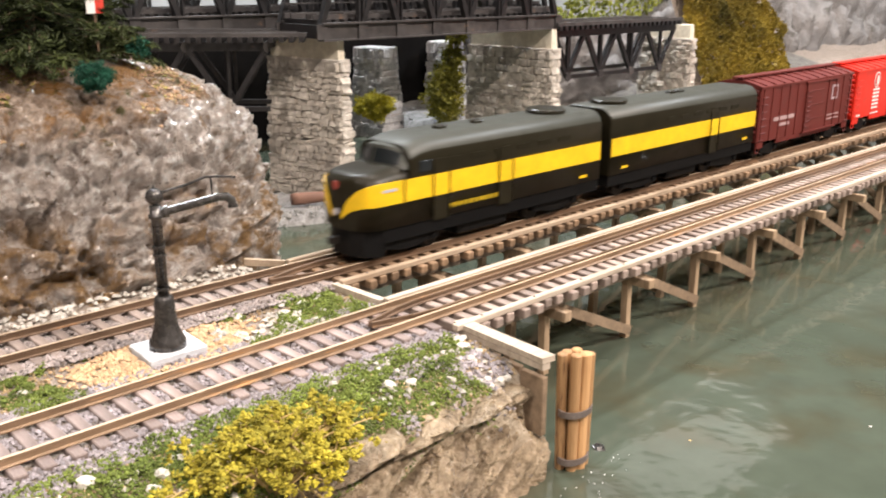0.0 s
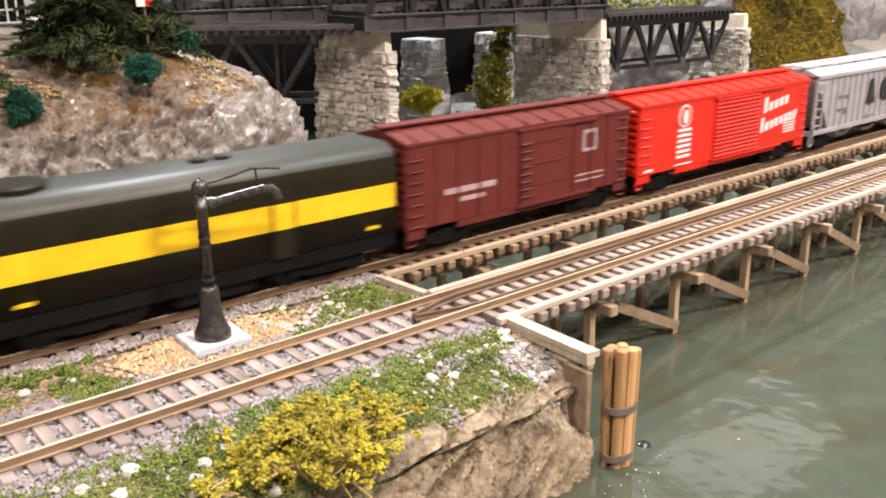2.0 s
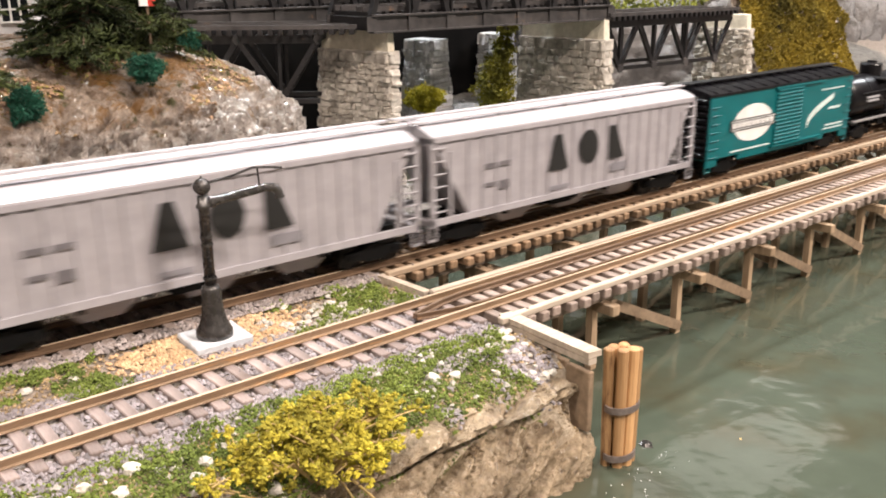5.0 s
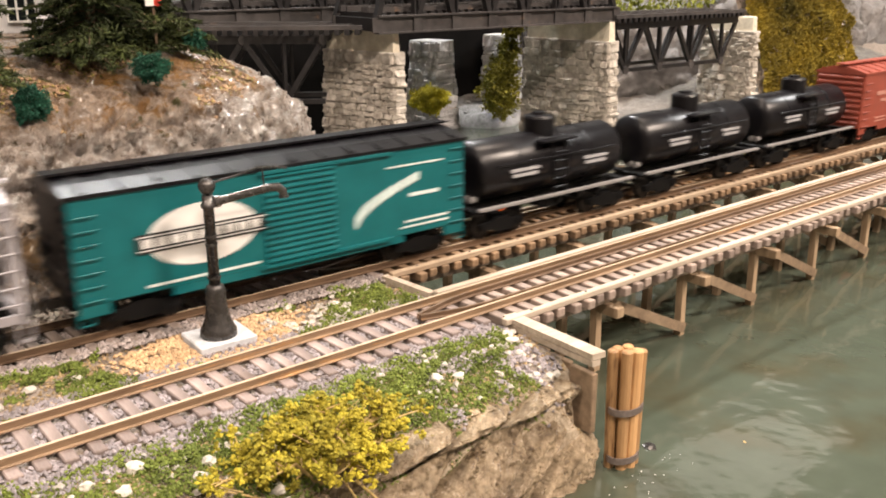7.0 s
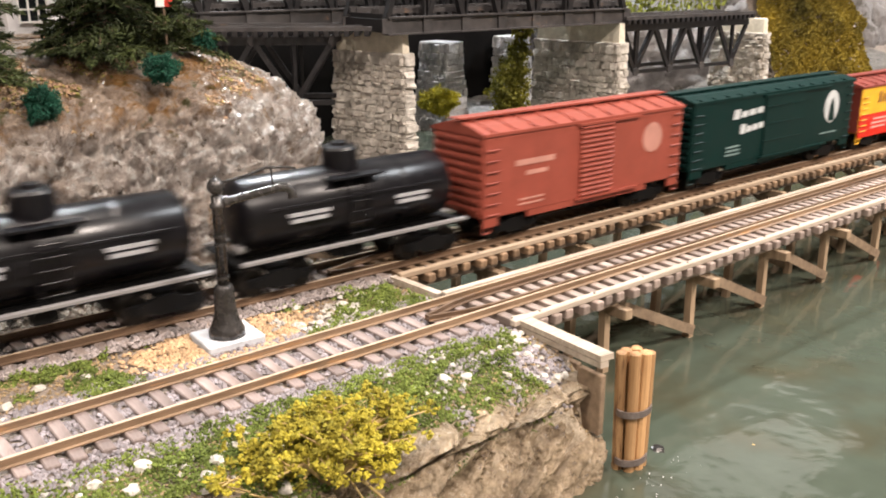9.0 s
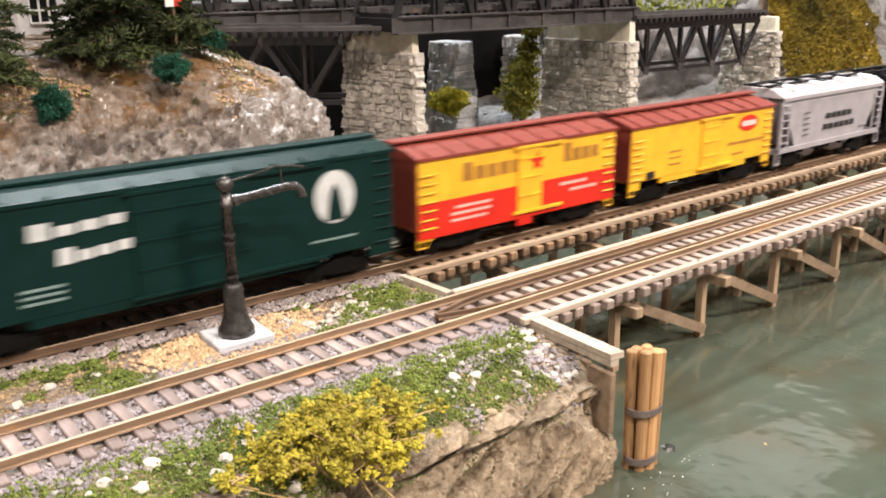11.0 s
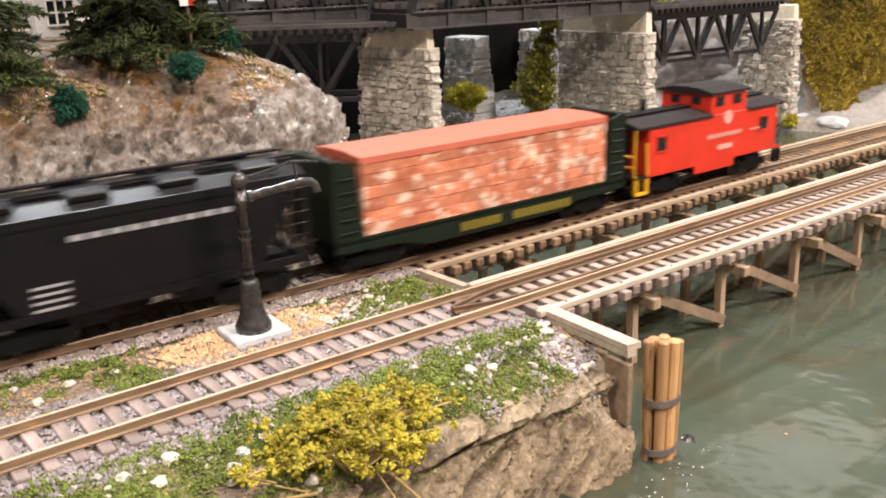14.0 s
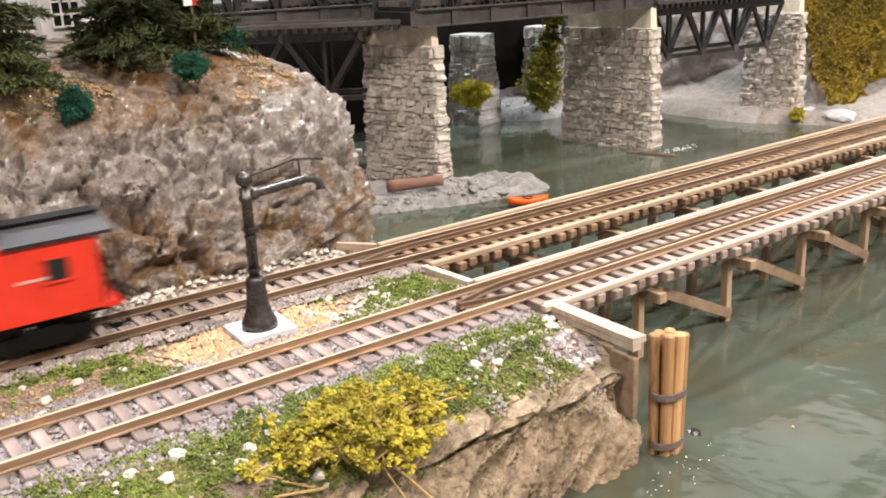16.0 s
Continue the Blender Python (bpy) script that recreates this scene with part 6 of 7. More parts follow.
            part("side_rib", boxes((x - 0.0005, x + 0.0005, -HALF - 0.0005, -HALF, sill + 0.003, eave - 0.0008)), body, root)
    rungs(root, 0.0018, 0.0085, -HALF - 0.0007, sill + 0.004, eave - 0.006, 7, body)
    rungs(root, long - 0.0085, long - 0.0018, -HALF - 0.0007, sill + 0.004, eave - 0.003, 7, body)
    for x in (0.003, long - 0.003):
        bm = bmesh.new()
        for a, b in (((x - 0.002, 0.0005), (x - 0.002, 0.0)), ((x + 0.002, 0.0005), (x + 0.002, 0.0))):
            rod(bm, (a[0], -HALF + 0.0006, sill), (b[0], -HALF + 0.0006, sill - 0.0035), 0.0003, 0.0003, 5)
        rod(bm, (x - 0.002, -HALF + 0.0006, sill - 0.0035), (x + 0.002, -HALF + 0.0006, sill - 0.0035), 0.0003, 0.0003, 5)
        part("stirrup", bm, body, root)
    return root


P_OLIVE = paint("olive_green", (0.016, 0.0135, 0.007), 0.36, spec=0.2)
# paler, greyer olive: the overhead sheen on roof and cab front is in its colour
P_OLIVE_SHEEN = paint("olive_roof_sheen", (0.044, 0.046, 0.037), 0.45)
P_YELLOW = paint("stripe_yellow", (0.82, 0.52, 0.012), 0.4)
P_TUSCAN = paint("tuscan_brown", (0.125, 0.024, 0.020), 0.5, spec=0.25)
P_RED = paint("bright_red", (0.66, 0.025, 0.012), 0.4)
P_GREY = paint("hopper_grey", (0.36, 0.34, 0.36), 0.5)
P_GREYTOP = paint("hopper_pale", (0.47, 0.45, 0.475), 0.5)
P_TEAL = paint("jade_green", (0.0, 0.118, 0.130), 0.42)
P_BLACKCAR = paint("gloss_black", (0.0050, 0.0045, 0.006), 0.30, spec=0.32)
P_OXIDE = paint("oxide_brown", (0.28, 0.060, 0.038), 0.5)
P_GREEN = paint("dark_green", (0.0030, 0.020, 0.0175), 0.42, spec=0.16)
P_REEFER = paint("reefer_yellow", (0.86, 0.46, 0.030), 0.45)
P_REEFROOF = paint("reefer_brown", (0.20, 0.035, 0.022), 0.55)
P_FLAT = paint("flat_green", (0.009, 0.015, 0.009), 0.42, spec=0.2)
P_CABOOSE = paint("caboose_red", (0.64, 0.036, 0.016), 0.4)
P_SLATE = paint("caboose_roof", (0.022, 0.017, 0.018), 0.5, spec=0.25)
M_LOAD = material("wood_load", (0.36, 0.085, 0.035), (0.66, 0.26, 0.15), 330, 0.8, 0.4, vary=0.22, spots=(0.78, 0.56, 0.44), spot_at=0.53)
M_LOADTOP = paint("load_cover", (0.48, 0.12, 0.07), 0.6)


# locomotives: a lofted carbody
NOSE = 0.0085           # the nose's foremost point


def nose_width(x):
    """Half the width of the bluff, elliptic nose."""
    u = 1 - min(1, max(0, (x - NOSE) / 0.010))
    return max(0.0012, HALF * math.sqrt(1 - u * u))


def nose_top(x):
    if x < 0.0325:
        u = min(1, (x - NOSE) / 0.0045)
        return 0.0312 + 0.0034 * math.sin(u * math.pi / 2) + 0.0016 * min(1, max(0, (x - 0.013) / 0.017))
    return 0.0436 + 0.0024 * math.sin(min(1, (x - 0.0325) / 0.012) * math.pi / 2)


def screen_point(v, up):
    """A place on the wrapped windscreen: v from -1 to 1 across, up from 0 at the sill to 1 at the roof."""
    a = abs(v)
    low = Vector((0.0258 + 0.0055 * a ** 1.7, v * 0.0150, 0.0356 - 0.0006 * a * a))
    high = Vector((0.0285 + 0.0065 * a ** 1.9, v * 0.0132, 0.0434 - 0.0030 * a ** 3))
    return low.lerp(high, up)


def shell_ring(x, w, top, low):
    r = min(0.0062, (top - low) * 0.4)
    pts = [(-w, low), (-w, top - r)]
    for k in range(1, 7):
        a = k / 6 * math.pi / 2
        pts.append((-w + (1 - math.cos(a)) * r * 1.15 * (w / HALF), top - r + math.sin(a) * r - 0.0004 * (1 - k / 6)))
    pts += [(-y, z) for y, z in reversed(pts)]
    return [(x, y, z) for y, z in pts]


def locomotive(start, long, cab, label):
    root = thing("diesel_locomotive", label, "locomotive")
    TRAIN.append((root, start, long))
    low = 0.0132
    if cab:
        stations = [NOSE + d for d in (0.0, 0.0001, 0.0003, 0.0007, 0.0013, 0.0022, 0.0034, 0.005, 0.007, 0.010)] + [0.026, 0.0324, 0.0326, 0.035, 0.039, 0.045]
    else:
        stations = [0.0, 0.001]
    xs = stations + [long * 0.5, long - 0.001, long]
    rings = []
    for x in xs:
        w, top = (nose_width(x), nose_top(x)) if cab else (HALF, 0.0460)
        if x in (long, 0.0):
            w, top = w - 0.0006, top - 0.0006
        rings.append(shell_ring(x, w, top, low))
    bm = bmesh.new()
    loft(bm, rings)
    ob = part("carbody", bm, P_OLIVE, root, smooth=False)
    ob.data.materials.append(P_OLIVE_SHEEN)
    # upward faces take the olive with the top light painted in
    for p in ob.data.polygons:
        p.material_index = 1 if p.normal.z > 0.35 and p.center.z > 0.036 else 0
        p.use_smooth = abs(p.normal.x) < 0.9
    # lower skirt and black running gear
    part("skirt", boxes((0.020 if cab else 0.0008, long - 0.0008, -HALF + 0.0008, HALF - 0.0008, 0.0075, low)), M_BLACK, root)
    part("fuel_tank", boxes((long * 0.40, long * 0.60, -HALF + 0.003, HALF - 0.003, 0.0022, 0.0080), bevel=0.0012), M_BLACK, root)
    if cab:
        bm = bmesh.new()
        loft(bm, [[(x, -w, 0.0022), (x, -w, low), (x, w, low), (x, w, 0.0022)] for x, w in ((0.0104, 0.0050), (0.0130, 0.0105), (0.0200, 0.0145))])
        part("pilot", bm, M_BLACK, root, "black pilot below the nose")
    for x in (0.034 if cab else 0.030, long - 0.030):
        truck(root, x, 0.027, r=0.0055)
    for x, s in ((NOSE if cab else 0, -1), (long, 1)):
        part("coupler", boxes((min(x, x + s * 0.004), max(x, x + s * 0.004), -0.0014, 0.0014, 0.0072, 0.0100)), M_WHEEL, root)
    # yellow stripe along the side, sweeping down round the nose
    z0, z1 = 0.0226, 0.0314
    for side in (-1, 1):
        bm = bmesh.new()
        first = 0.0302 if cab else 0.0008
        box(bm, first, long - 0.0012, side * (HALF + 0.00025) - 0.0001, side * (HALF + 0.00025) + 0.0001, z0, z1)
        part("stripe", bm, P_YELLOW, root, "yellow stripe")
        if cab:
            bm = bmesh.new()
            cols = []
            for k in range(33):
                w = 0.0026 + (HALF - 0.0026) * math.sin(k / 24 * math.pi / 2) if k < 24 else HALF
                x = NOSE + 0.010 * (1 - math.sqrt(max(0, 1 - (w / HALF) ** 2))) + (0.0105 * (k - 24) / 8 if k > 24 else 0)
                zh = np.interp(w, [0.0026, 0.0055, 0.0100, 0.0138, HALF], [0.0184, 0.0242, 0.0289, 0.0308, z1])
                zl = np.interp(w, [0.0026, 0.0045, 0.0072, 0.0115, HALF], [0.0170, 0.0186, 0.0205, 0.0221, z0])
                n = Vector(((x - NOSE - 0.010) / 0.010 ** 2, w / HALF ** 2, 0)).normalized() if k < 24 else Vector((0, 1, 0))
                cols.append([bm.verts.new((x + n.x * o, side * (w + n.y * o), z)) for o, z in ((0.00035, zl), (0.00035, zh), (-0.0003, zh), (-0.0003, zl))])
            for a, b in zip(cols, cols[1:]):
                for i in range(4):
                    bm.faces.new((a[i], b[i], b[(i + 1) % 4], a[(i + 1) % 4]))
            bm.faces.new(cols[0])
            bm.faces.new(cols[-1][::-1])
            bmesh.ops.recalc_face_normals(bm, faces=bm.faces)
            part("nose_stripe", bm, P_YELLOW, root, "yellow stripe sweeping down the nose")
    # side doors, number bars and vents
    for x in ((0.0450, 0.083) if cab else (0.092,)):
        part("side_door", boxes((x, x + 0.0075, -HALF - 0.0005, -HALF, 0.0125, 0.0375)), P_OLIVE, root)
        part("door_stripe", boxes((x, x + 0.0075, -HALF - 0.0007, -HALF - 0.0004, z0, z1)), P_YELLOW, root)
        bm = bmesh.new()
        for xx in (x - 0.0006, x + 0.0081):
            rod(bm, (xx, -HALF - 0.001, 0.013), (xx, -HALF - 0.001, 0.032), 0.0003, 0.0003, 5)
        part("handrail", bm, P_OLIVE, root)
    if cab:
        decal(root, "lettering", [(0.0535 + k * 0.0030, 0.0552 + k * 0.0030, 0.0163, 0.0180) for k in range(10)], paint("lettering_yellow", (0.52, 0.36, 0.015)), label="yellow lettering bars")
    ends = ((long - 0.016, 0.0052),) if cab else ((0.010, 0.0052), (long - 0.014, 0.0052), (0.094, 0.003))
    for x, w in ends:
        decal(root, "number_bar", [(x, x + w, 0.0156, 0.0168)], P_YELLOW)
    bm = bmesh.new()
    for k in range(6):
        x = long * (0.34 + 0.09 * k)
        box(bm, x, x + 0.008, -HALF - 0.0003, -HALF, 0.0352, 0.0372)
    part("vent_panel", bm, P_OLIVE, root)
    # roof fan and small hatches
    fx = long - 0.024 if cab else 0.018
    bm = bmesh.new()
    lathe(bm, [(0.0088, 0.0448), (0.0092, 0.0464), (0.0092, 0.0474), (0.0084, 0.0480), (0.002, 0.0480)], 24)
    bm.transform(Matrix.Translation((fx, 0, 0)))
    part("roof_fan", bm, P_OLIVE, root, smooth=False)
    for x in ((0.060, 0.082) if cab else (0.072, 0.080)):
        part("roof_hatch", boxes((x, x + 0.005, -0.002, 0.002, 0.0455, 0.0472), bevel=0.0003), P_OLIVE, root)
    if cab:
        # wrapped cab front with two dark panes, side window, nose lamp
        bm = bmesh.new()
        vs = np.linspace(-1, 1, 25)
        loft(bm, [[tuple(screen_point(v, 0)), tuple(screen_point(v, 1)), (0.0385, v * 0.0134, 0.0440 - 0.0032 * abs(v) ** 3), (0.0385, v * 0.0151, 0.0330)] for v in vs])
        part("cab_front", bm, P_OLIVE_SHEEN, root)
        for a, b in ((-0.80, -0.06), (0.06, 0.80)):
            bm = bmesh.new()
            out = Vector((-0.00035, 0, 0.0002))
            rings = []
            for v in np.linspace(a, b, 11):
                p0, p1 = screen_point(v, 0.16), screen_point(v, 0.84)
                rings.append([tuple(p0 + out), tuple(p1 + out), tuple(p1 - out * 2), tuple(p0 - out * 2)])
            loft(bm, rings)
            part("windscreen", bm, M_GLASS, root, "dark glass windscreen")
        part("side_window", boxes((0.0375, 0.0440, -HALF - 0.0003, -HALF + 0.0006, 0.0330, 0.0376), bevel=0.0002), M_GLASS, root, "dark cab window")
        bm = bmesh.new()
        prism(bm, [(-0.0018, 0.0296), (0.0, 0.0280), (0.0018, 0.0296), (0.0016, 0.0316), (-0.0016, 0.0316)], -0.0002, 0.0002)
        bm.transform(Matrix.Translation((NOSE - 0.0001, 0, 0)) @ Matrix.Rotation(radians(90), 4, "Z"))
        part("emblem", bm, paint("emblem_red", (0.30, 0.05, 0.035), 0.4), root, "small dark red nose emblem")
        bm = bmesh.new()
        rod(bm, (NOSE - 0.0010, 0, 0.0196), (NOSE + 0.001, 0, 0.0196), 0.0013, 0.0014, 12)
        part("headlight", bm, P_GREYTOP, root, "small grey nose lamp")
        decal(root, "number_board", [(0.0185, 0.0255, 0.0278, 0.0289)], P_GREYTOP, -HALF - 0.0006)
    return root


locomotive(0.1860, 0.1545, True, "olive and yellow streamlined diesel locomotive with a rounded nose")
locomotive(0.3475, 0.1435, False, "olive booster locomotive with a yellow side stripe")

brown = boxcar(0.4945, 0.1295, P_TUSCAN, P_TUSCAN, "dark tuscan-brown boxcar with a plain side door", corrugated=False, door=(0.46, 0.66), ribs=True)
rungs(brown, 0.0590, 0.0650, -HALF - 0.0016, 0.0150, 0.0370, 8, P_TUSCAN, 0.0004)
decal(brown, "lettering", [(0.019, 0.046, 0.0225, 0.0248), (0.027, 0.040, 0.0188, 0.0206), (0.094, 0.112, 0.0185, 0.0192), (0.094, 0.112, 0.0160, 0.0167)], paint("lettering_faded", (0.42, 0.30, 0.30)))
decal(brown, "emblem", [(0.098, 0.107, 0.0290, 0.0385)], paint("emblem_pale", (0.42, 0.34, 0.37)))
decal(brown, "emblem_field", [(0.0995, 0.1055, 0.0305, 0.0370)], P_TUSCAN, -HALF - 0.00045)

red = boxcar(0.6312, 0.155, P_RED, P_RED, "bright red boxcar with corrugated double doors", corrugated=True, door=(0.40, 0.66))
disc(red, "emblem", 0.036, 0.0365, 0.0052, 0.0056, M_PAINTW)
disc(red, "emblem_field", 0.036, 0.0365, 0.0042, 0.0046, P_RED, -HALF - 0.0005)
disc(red, "emblem_figure", 0.036, 0.0362, 0.0020, 0.0034, M_PAINTW, -HALF - 0.0007)
decal(red, "lettering", [(0.031, 0.042, 0.0290 - k * 0.0026, 0.0303 - k * 0.0026) for k in range(6)], M_PAINTW)
for k, (bx, bz, bl, bh) in enumerate(((0.108, 0.0300, 0.026, 0.0066), (0.106, 0.0195, 0.038, 0.0064))):
    bm = bmesh.new()
    n = 5 + 3 * k
    for j in range(n):
        a = bx + bl * j / n
        lift = 0.0036 * j / n * (bl / 0.026)
        hh = bh * (1.35 if j == 0 else 0.8)
        prism(bm, [(a, bz + lift), (a + bl / n * 0.62, bz + lift + 0.0007), (a + bl / n * 0.62, bz + lift + hh), (a, bz + lift + hh - 0.0007)], -HALF - 0.0004, -HALF - 0.0002)
    part("slanted_lettering", bm, M_PAINTW, red, "white slanted lettering bars")
decal(red, "small_lettering", [(0.130, 0.142, 0.0235 - k * 0.0016, 0.0242 - k * 0.0016) for k in range(5)] + [(0.006, 0.012, 0.0125, 0.0137), (0.030, 0.044, 0.0125, 0.0132)], M_PAINTW)


def covered_hopper(start, long, mat, top_mat, label, eave=0.0450, peak=0.0485, ribs=18, hatches=None, inset=0.018, bays=3, walk_mat=None):
    """A covered hopper: side sheets cut back in slopes at both ends, posts, sill, chutes below."""
    root = thing("covered_hopper", label, "freight car")
    TRAIN.append((root, start, long))
    running_gear(root, long, (0.019, long - 0.019), 0.0118)
    bm = bmesh.new()
    prism(bm, [(0.004, eave), (0.004, eave - 0.004), (inset, 0.0165), (inset + 0.002, 0.0125), (long - inset - 0.002, 0.0125), (long - inset, 0.0165), (long - 0.004, eave - 0.004), (long - 0.004, eave)],
          -HALF + 0.0003, HALF - 0.0003)
    part("body", bm, mat, root)
    for side in (-1, 1):
        bm = bmesh.new()
        y = side * HALF
        box(bm, 0.0006, long - 0.0006, y - 0.0007, y + 0.0007, 0.0110, 0.0135)
        box(bm, 0.0006, long - 0.0006, y - 0.0007, y + 0.0007, eave - 0.0018, eave)
        part("side_sill", bm, mat, root)
        for x in (0.0006, long - 0.0026):
            part("corner_post", boxes((x, x + 0.002, y - 0.0007, y + 0.0007, 0.0105, eave)), mat, root)
        for x in (inset * 0.55, long - inset * 0.55 - 0.0012):
            part("end_post", boxes((x, x + 0.0012, y - 0.0005, y + 0.0005, 0.0130, eave - 0.006)), mat, root)
    if ribs:
        for k in range(ribs):
            x = inset + 0.002 + (long - 2 * inset - 0.004) * k / (ribs - 1)
            part("side_rib", boxes((x - 0.0006, x + 0.0006, -HALF - 0.0004, -HALF + 0.0006, 0.0130, eave - 0.001)), mat, root)
    bm = bmesh.new()
    loft(bm, [[(x, -HALF - 0.0003, eave - 0.0003), (x, -HALF - 0.0003, eave + 0.0005), (x, -0.0105, peak - 0.0008), (x, -0.006, peak), (x, 0.006, peak), (x, 0.0105, peak - 0.0008),
               (x, HALF + 0.0003, eave + 0.0005), (x, HALF + 0.0003, eave - 0.0003)] for x in (0.0015, long - 0.0015)])
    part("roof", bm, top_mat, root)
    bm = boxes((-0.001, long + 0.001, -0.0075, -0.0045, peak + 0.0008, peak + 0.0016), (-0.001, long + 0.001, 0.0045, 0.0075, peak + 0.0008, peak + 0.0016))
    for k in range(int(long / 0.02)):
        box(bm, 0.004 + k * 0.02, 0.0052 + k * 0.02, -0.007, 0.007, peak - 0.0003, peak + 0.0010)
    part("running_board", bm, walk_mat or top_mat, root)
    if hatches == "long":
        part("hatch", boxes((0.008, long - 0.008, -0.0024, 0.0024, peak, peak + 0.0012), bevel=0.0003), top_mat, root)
    else:
        for k in range(4):
            x = long * (0.14 + 0.24 * k)
            for y in (-0.0098, 0.0098):
                bm = bmesh.new()
                if hatches == "round":
                    lathe(bm, [(0.0040, -0.001), (0.0040, 0.0008), (0.0034, 0.0013), (0.0008, 0.0016)], 16)
                else:
                    box(bm, -0.0062, 0.0062, -0.0030, 0.0030, -0.001, 0.0014, bevel=0.0004)
                bm.transform(pose(x, y, peak - 0.0003, 10 if y < 0 else -10))
                part("hatch", bm, top_mat, root)
    for k in range(bays):
        c = long * (0.5 + (k - (bays - 1) / 2) * 0.62 / bays)
        bm = bmesh.new()
        loft(bm, [[(c - w, -d, z), (c + w, -d, z), (c + w, d, z), (c - w, d, z)] for w, d, z in ((long * 0.26 / bays, 0.013, 0.0125), (long * 0.11 / bays, 0.010, 0.0045))])
        part("chute", bm, mat, root)
    rungs(root, 0.0012, 0.0075, -HALF - 0.0009, 0.0165, eave - 0.004, 6, mat)
    rungs(root, long - 0.0075, long - 0.0012, -HALF - 0.0009, 0.0165, eave - 0.004, 6, mat)
    for x in (0.0016, long - 0.0016):
        bm = boxes((x - 0.001, x + 0.001, -HALF, HALF, 0.0105, 0.0130), (x - 0.0006, x + 0.0006, -0.007, -0.006, 0.013, eave), (x - 0.0006, x + 0.0006, 0.006, 0.007, 0.013, eave))
        part("end_frame", bm, mat, root)
        part("stirrup", boxes((x - 0.0022, x + 0.0022, -HALF, -HALF + 0.0008, 0.0048, 0.0056), (x - 0.0022, x - 0.0016, -HALF, -HALF + 0.0008, 0.0050, 0.0110), (x + 0.0016, x + 0.0022, -HALF, -HALF + 0.0008, 0.0050, 0.0110)), mat, root)
    return root


def big_letters(root, x, z, w, h, gap, mat):
    """Large initials kept to plain dark shapes of the letters' size: a tapered block, a round one and a slanted one."""
    wedge = [(0.0, 0.0), (w, 0.0), (w * 0.66, h), (w * 0.34, h)]
    round_block = [(w * (0.5 + 0.5 * math.cos(a)), h * (0.5 + 0.5 * math.sin(a))) for a in np.linspace(0, 2 * math.pi, 17)[:-1]]
    slant = [(0.0, 0.0), (w * 0.85, 0.0), (w * 0.36, h), (0.0, h)]
    for k, outline in enumerate((wedge, round_block, slant)):
        x0 = x + k * (w + gap)
        bm = bmesh.new()
        prism(bm, [(x0 + a, z + c) for a, c in outline], -HALF - 0.0008, -HALF - 0.0005)
        part("initial_block", bm, mat, root, "black lettering shape")


for hx in (0.7935, 0.9660):
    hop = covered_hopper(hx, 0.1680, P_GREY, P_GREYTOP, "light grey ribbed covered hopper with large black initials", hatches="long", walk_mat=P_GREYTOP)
    big_letters(hop, 0.064, 0.0235, 0.0125, 0.0150, 0.0070, M_PAINTK)
    decal(hop, "lettering", [(0.028, 0.034, 0.0300, 0.0318), (0.036, 0.042, 0.0300, 0.0318), (0.028, 0.034, 0.0225, 0.0240), (0.036, 0.041, 0.0205, 0.0240)], paint("lettering_grey", (0.14, 0.13, 0.14)), -HALF - 0.0006)
    decal(hop, "data_panel", [(0.105, 0.116, 0.0175, 0.0212), (0.066, 0.077, 0.0150, 0.0168)], paint("panel_grey", (0.22, 0.21, 0.23)), -HALF - 0.0006)

teal = boxcar(1.1462, 0.1495, P_TEAL, P_BLACKCAR, "jade-green boxcar with black roof and white oval herald", ends=P_BLACKCAR, corrugated=True, door=(0.42, 0.60), peak=0.0478)
disc(teal, "herald", 0.0415, 0.0270, 0.0185, 0.0098, M_PAINTW, label="white oval herald with a black bar")
bm = boxes((0.0195, 0.0635, -HALF - 0.0005, -HALF - 0.0003, 0.0238, 0.0298))
part("herald_bar", bm, M_PAINTK, teal)
bm = boxes((0.0200, 0.0630, -HALF - 0.0007, -HALF - 0.0005, 0.0245, 0.0248), (0.0200, 0.0630, -HALF - 0.0007, -HALF - 0.0005, 0.0288, 0.0291), *[(0.0215 + k * 0.0045, 0.0245 + k * 0.0045, -HALF - 0.0007, -HALF - 0.0005, 0.0255, 0.0282) for k in range(9)])
part("herald_lettering", bm, M_PAINTW, teal)
for k in range(8):
    a = k / 7
    bm = bmesh.new()
    prism(bm, [(0.0980 + 0.0036 * k, 0.0170 + 0.0135 * a ** 0.6), (0.0980 + 0.0036 * (k + 1) - 0.0003, 0.0170 + 0.0135 * ((k + 1) / 7) ** 0.6), (0.0980 + 0.0036 * (k + 1) - 0.0003, 0.0215 + 0.0120 * ((k + 1) / 7) ** 0.6), (0.0980 + 0.0036 * k, 0.0215 + 0.0120 * a ** 0.6)], -HALF - 0.0004, -HALF - 0.0002)
    part("arched_lettering", bm, paint("lettering_soft", (0.62, 0.74, 0.72)) if k == 0 else bpy.data.materials["lettering_soft"], teal, "white arched lettering bars" if k == 0 else "")
decal(teal, "lettering", [(0.112, 0.138, 0.0372, 0.0378), (0.122, 0.136, 0.0255, 0.0268), (0.120, 0.141, 0.0158, 0.0166), (0.118, 0.141, 0.0138, 0.0145), (0.022, 0.060, 0.0128, 0.0136)], bpy.data.materials["lettering_soft"])


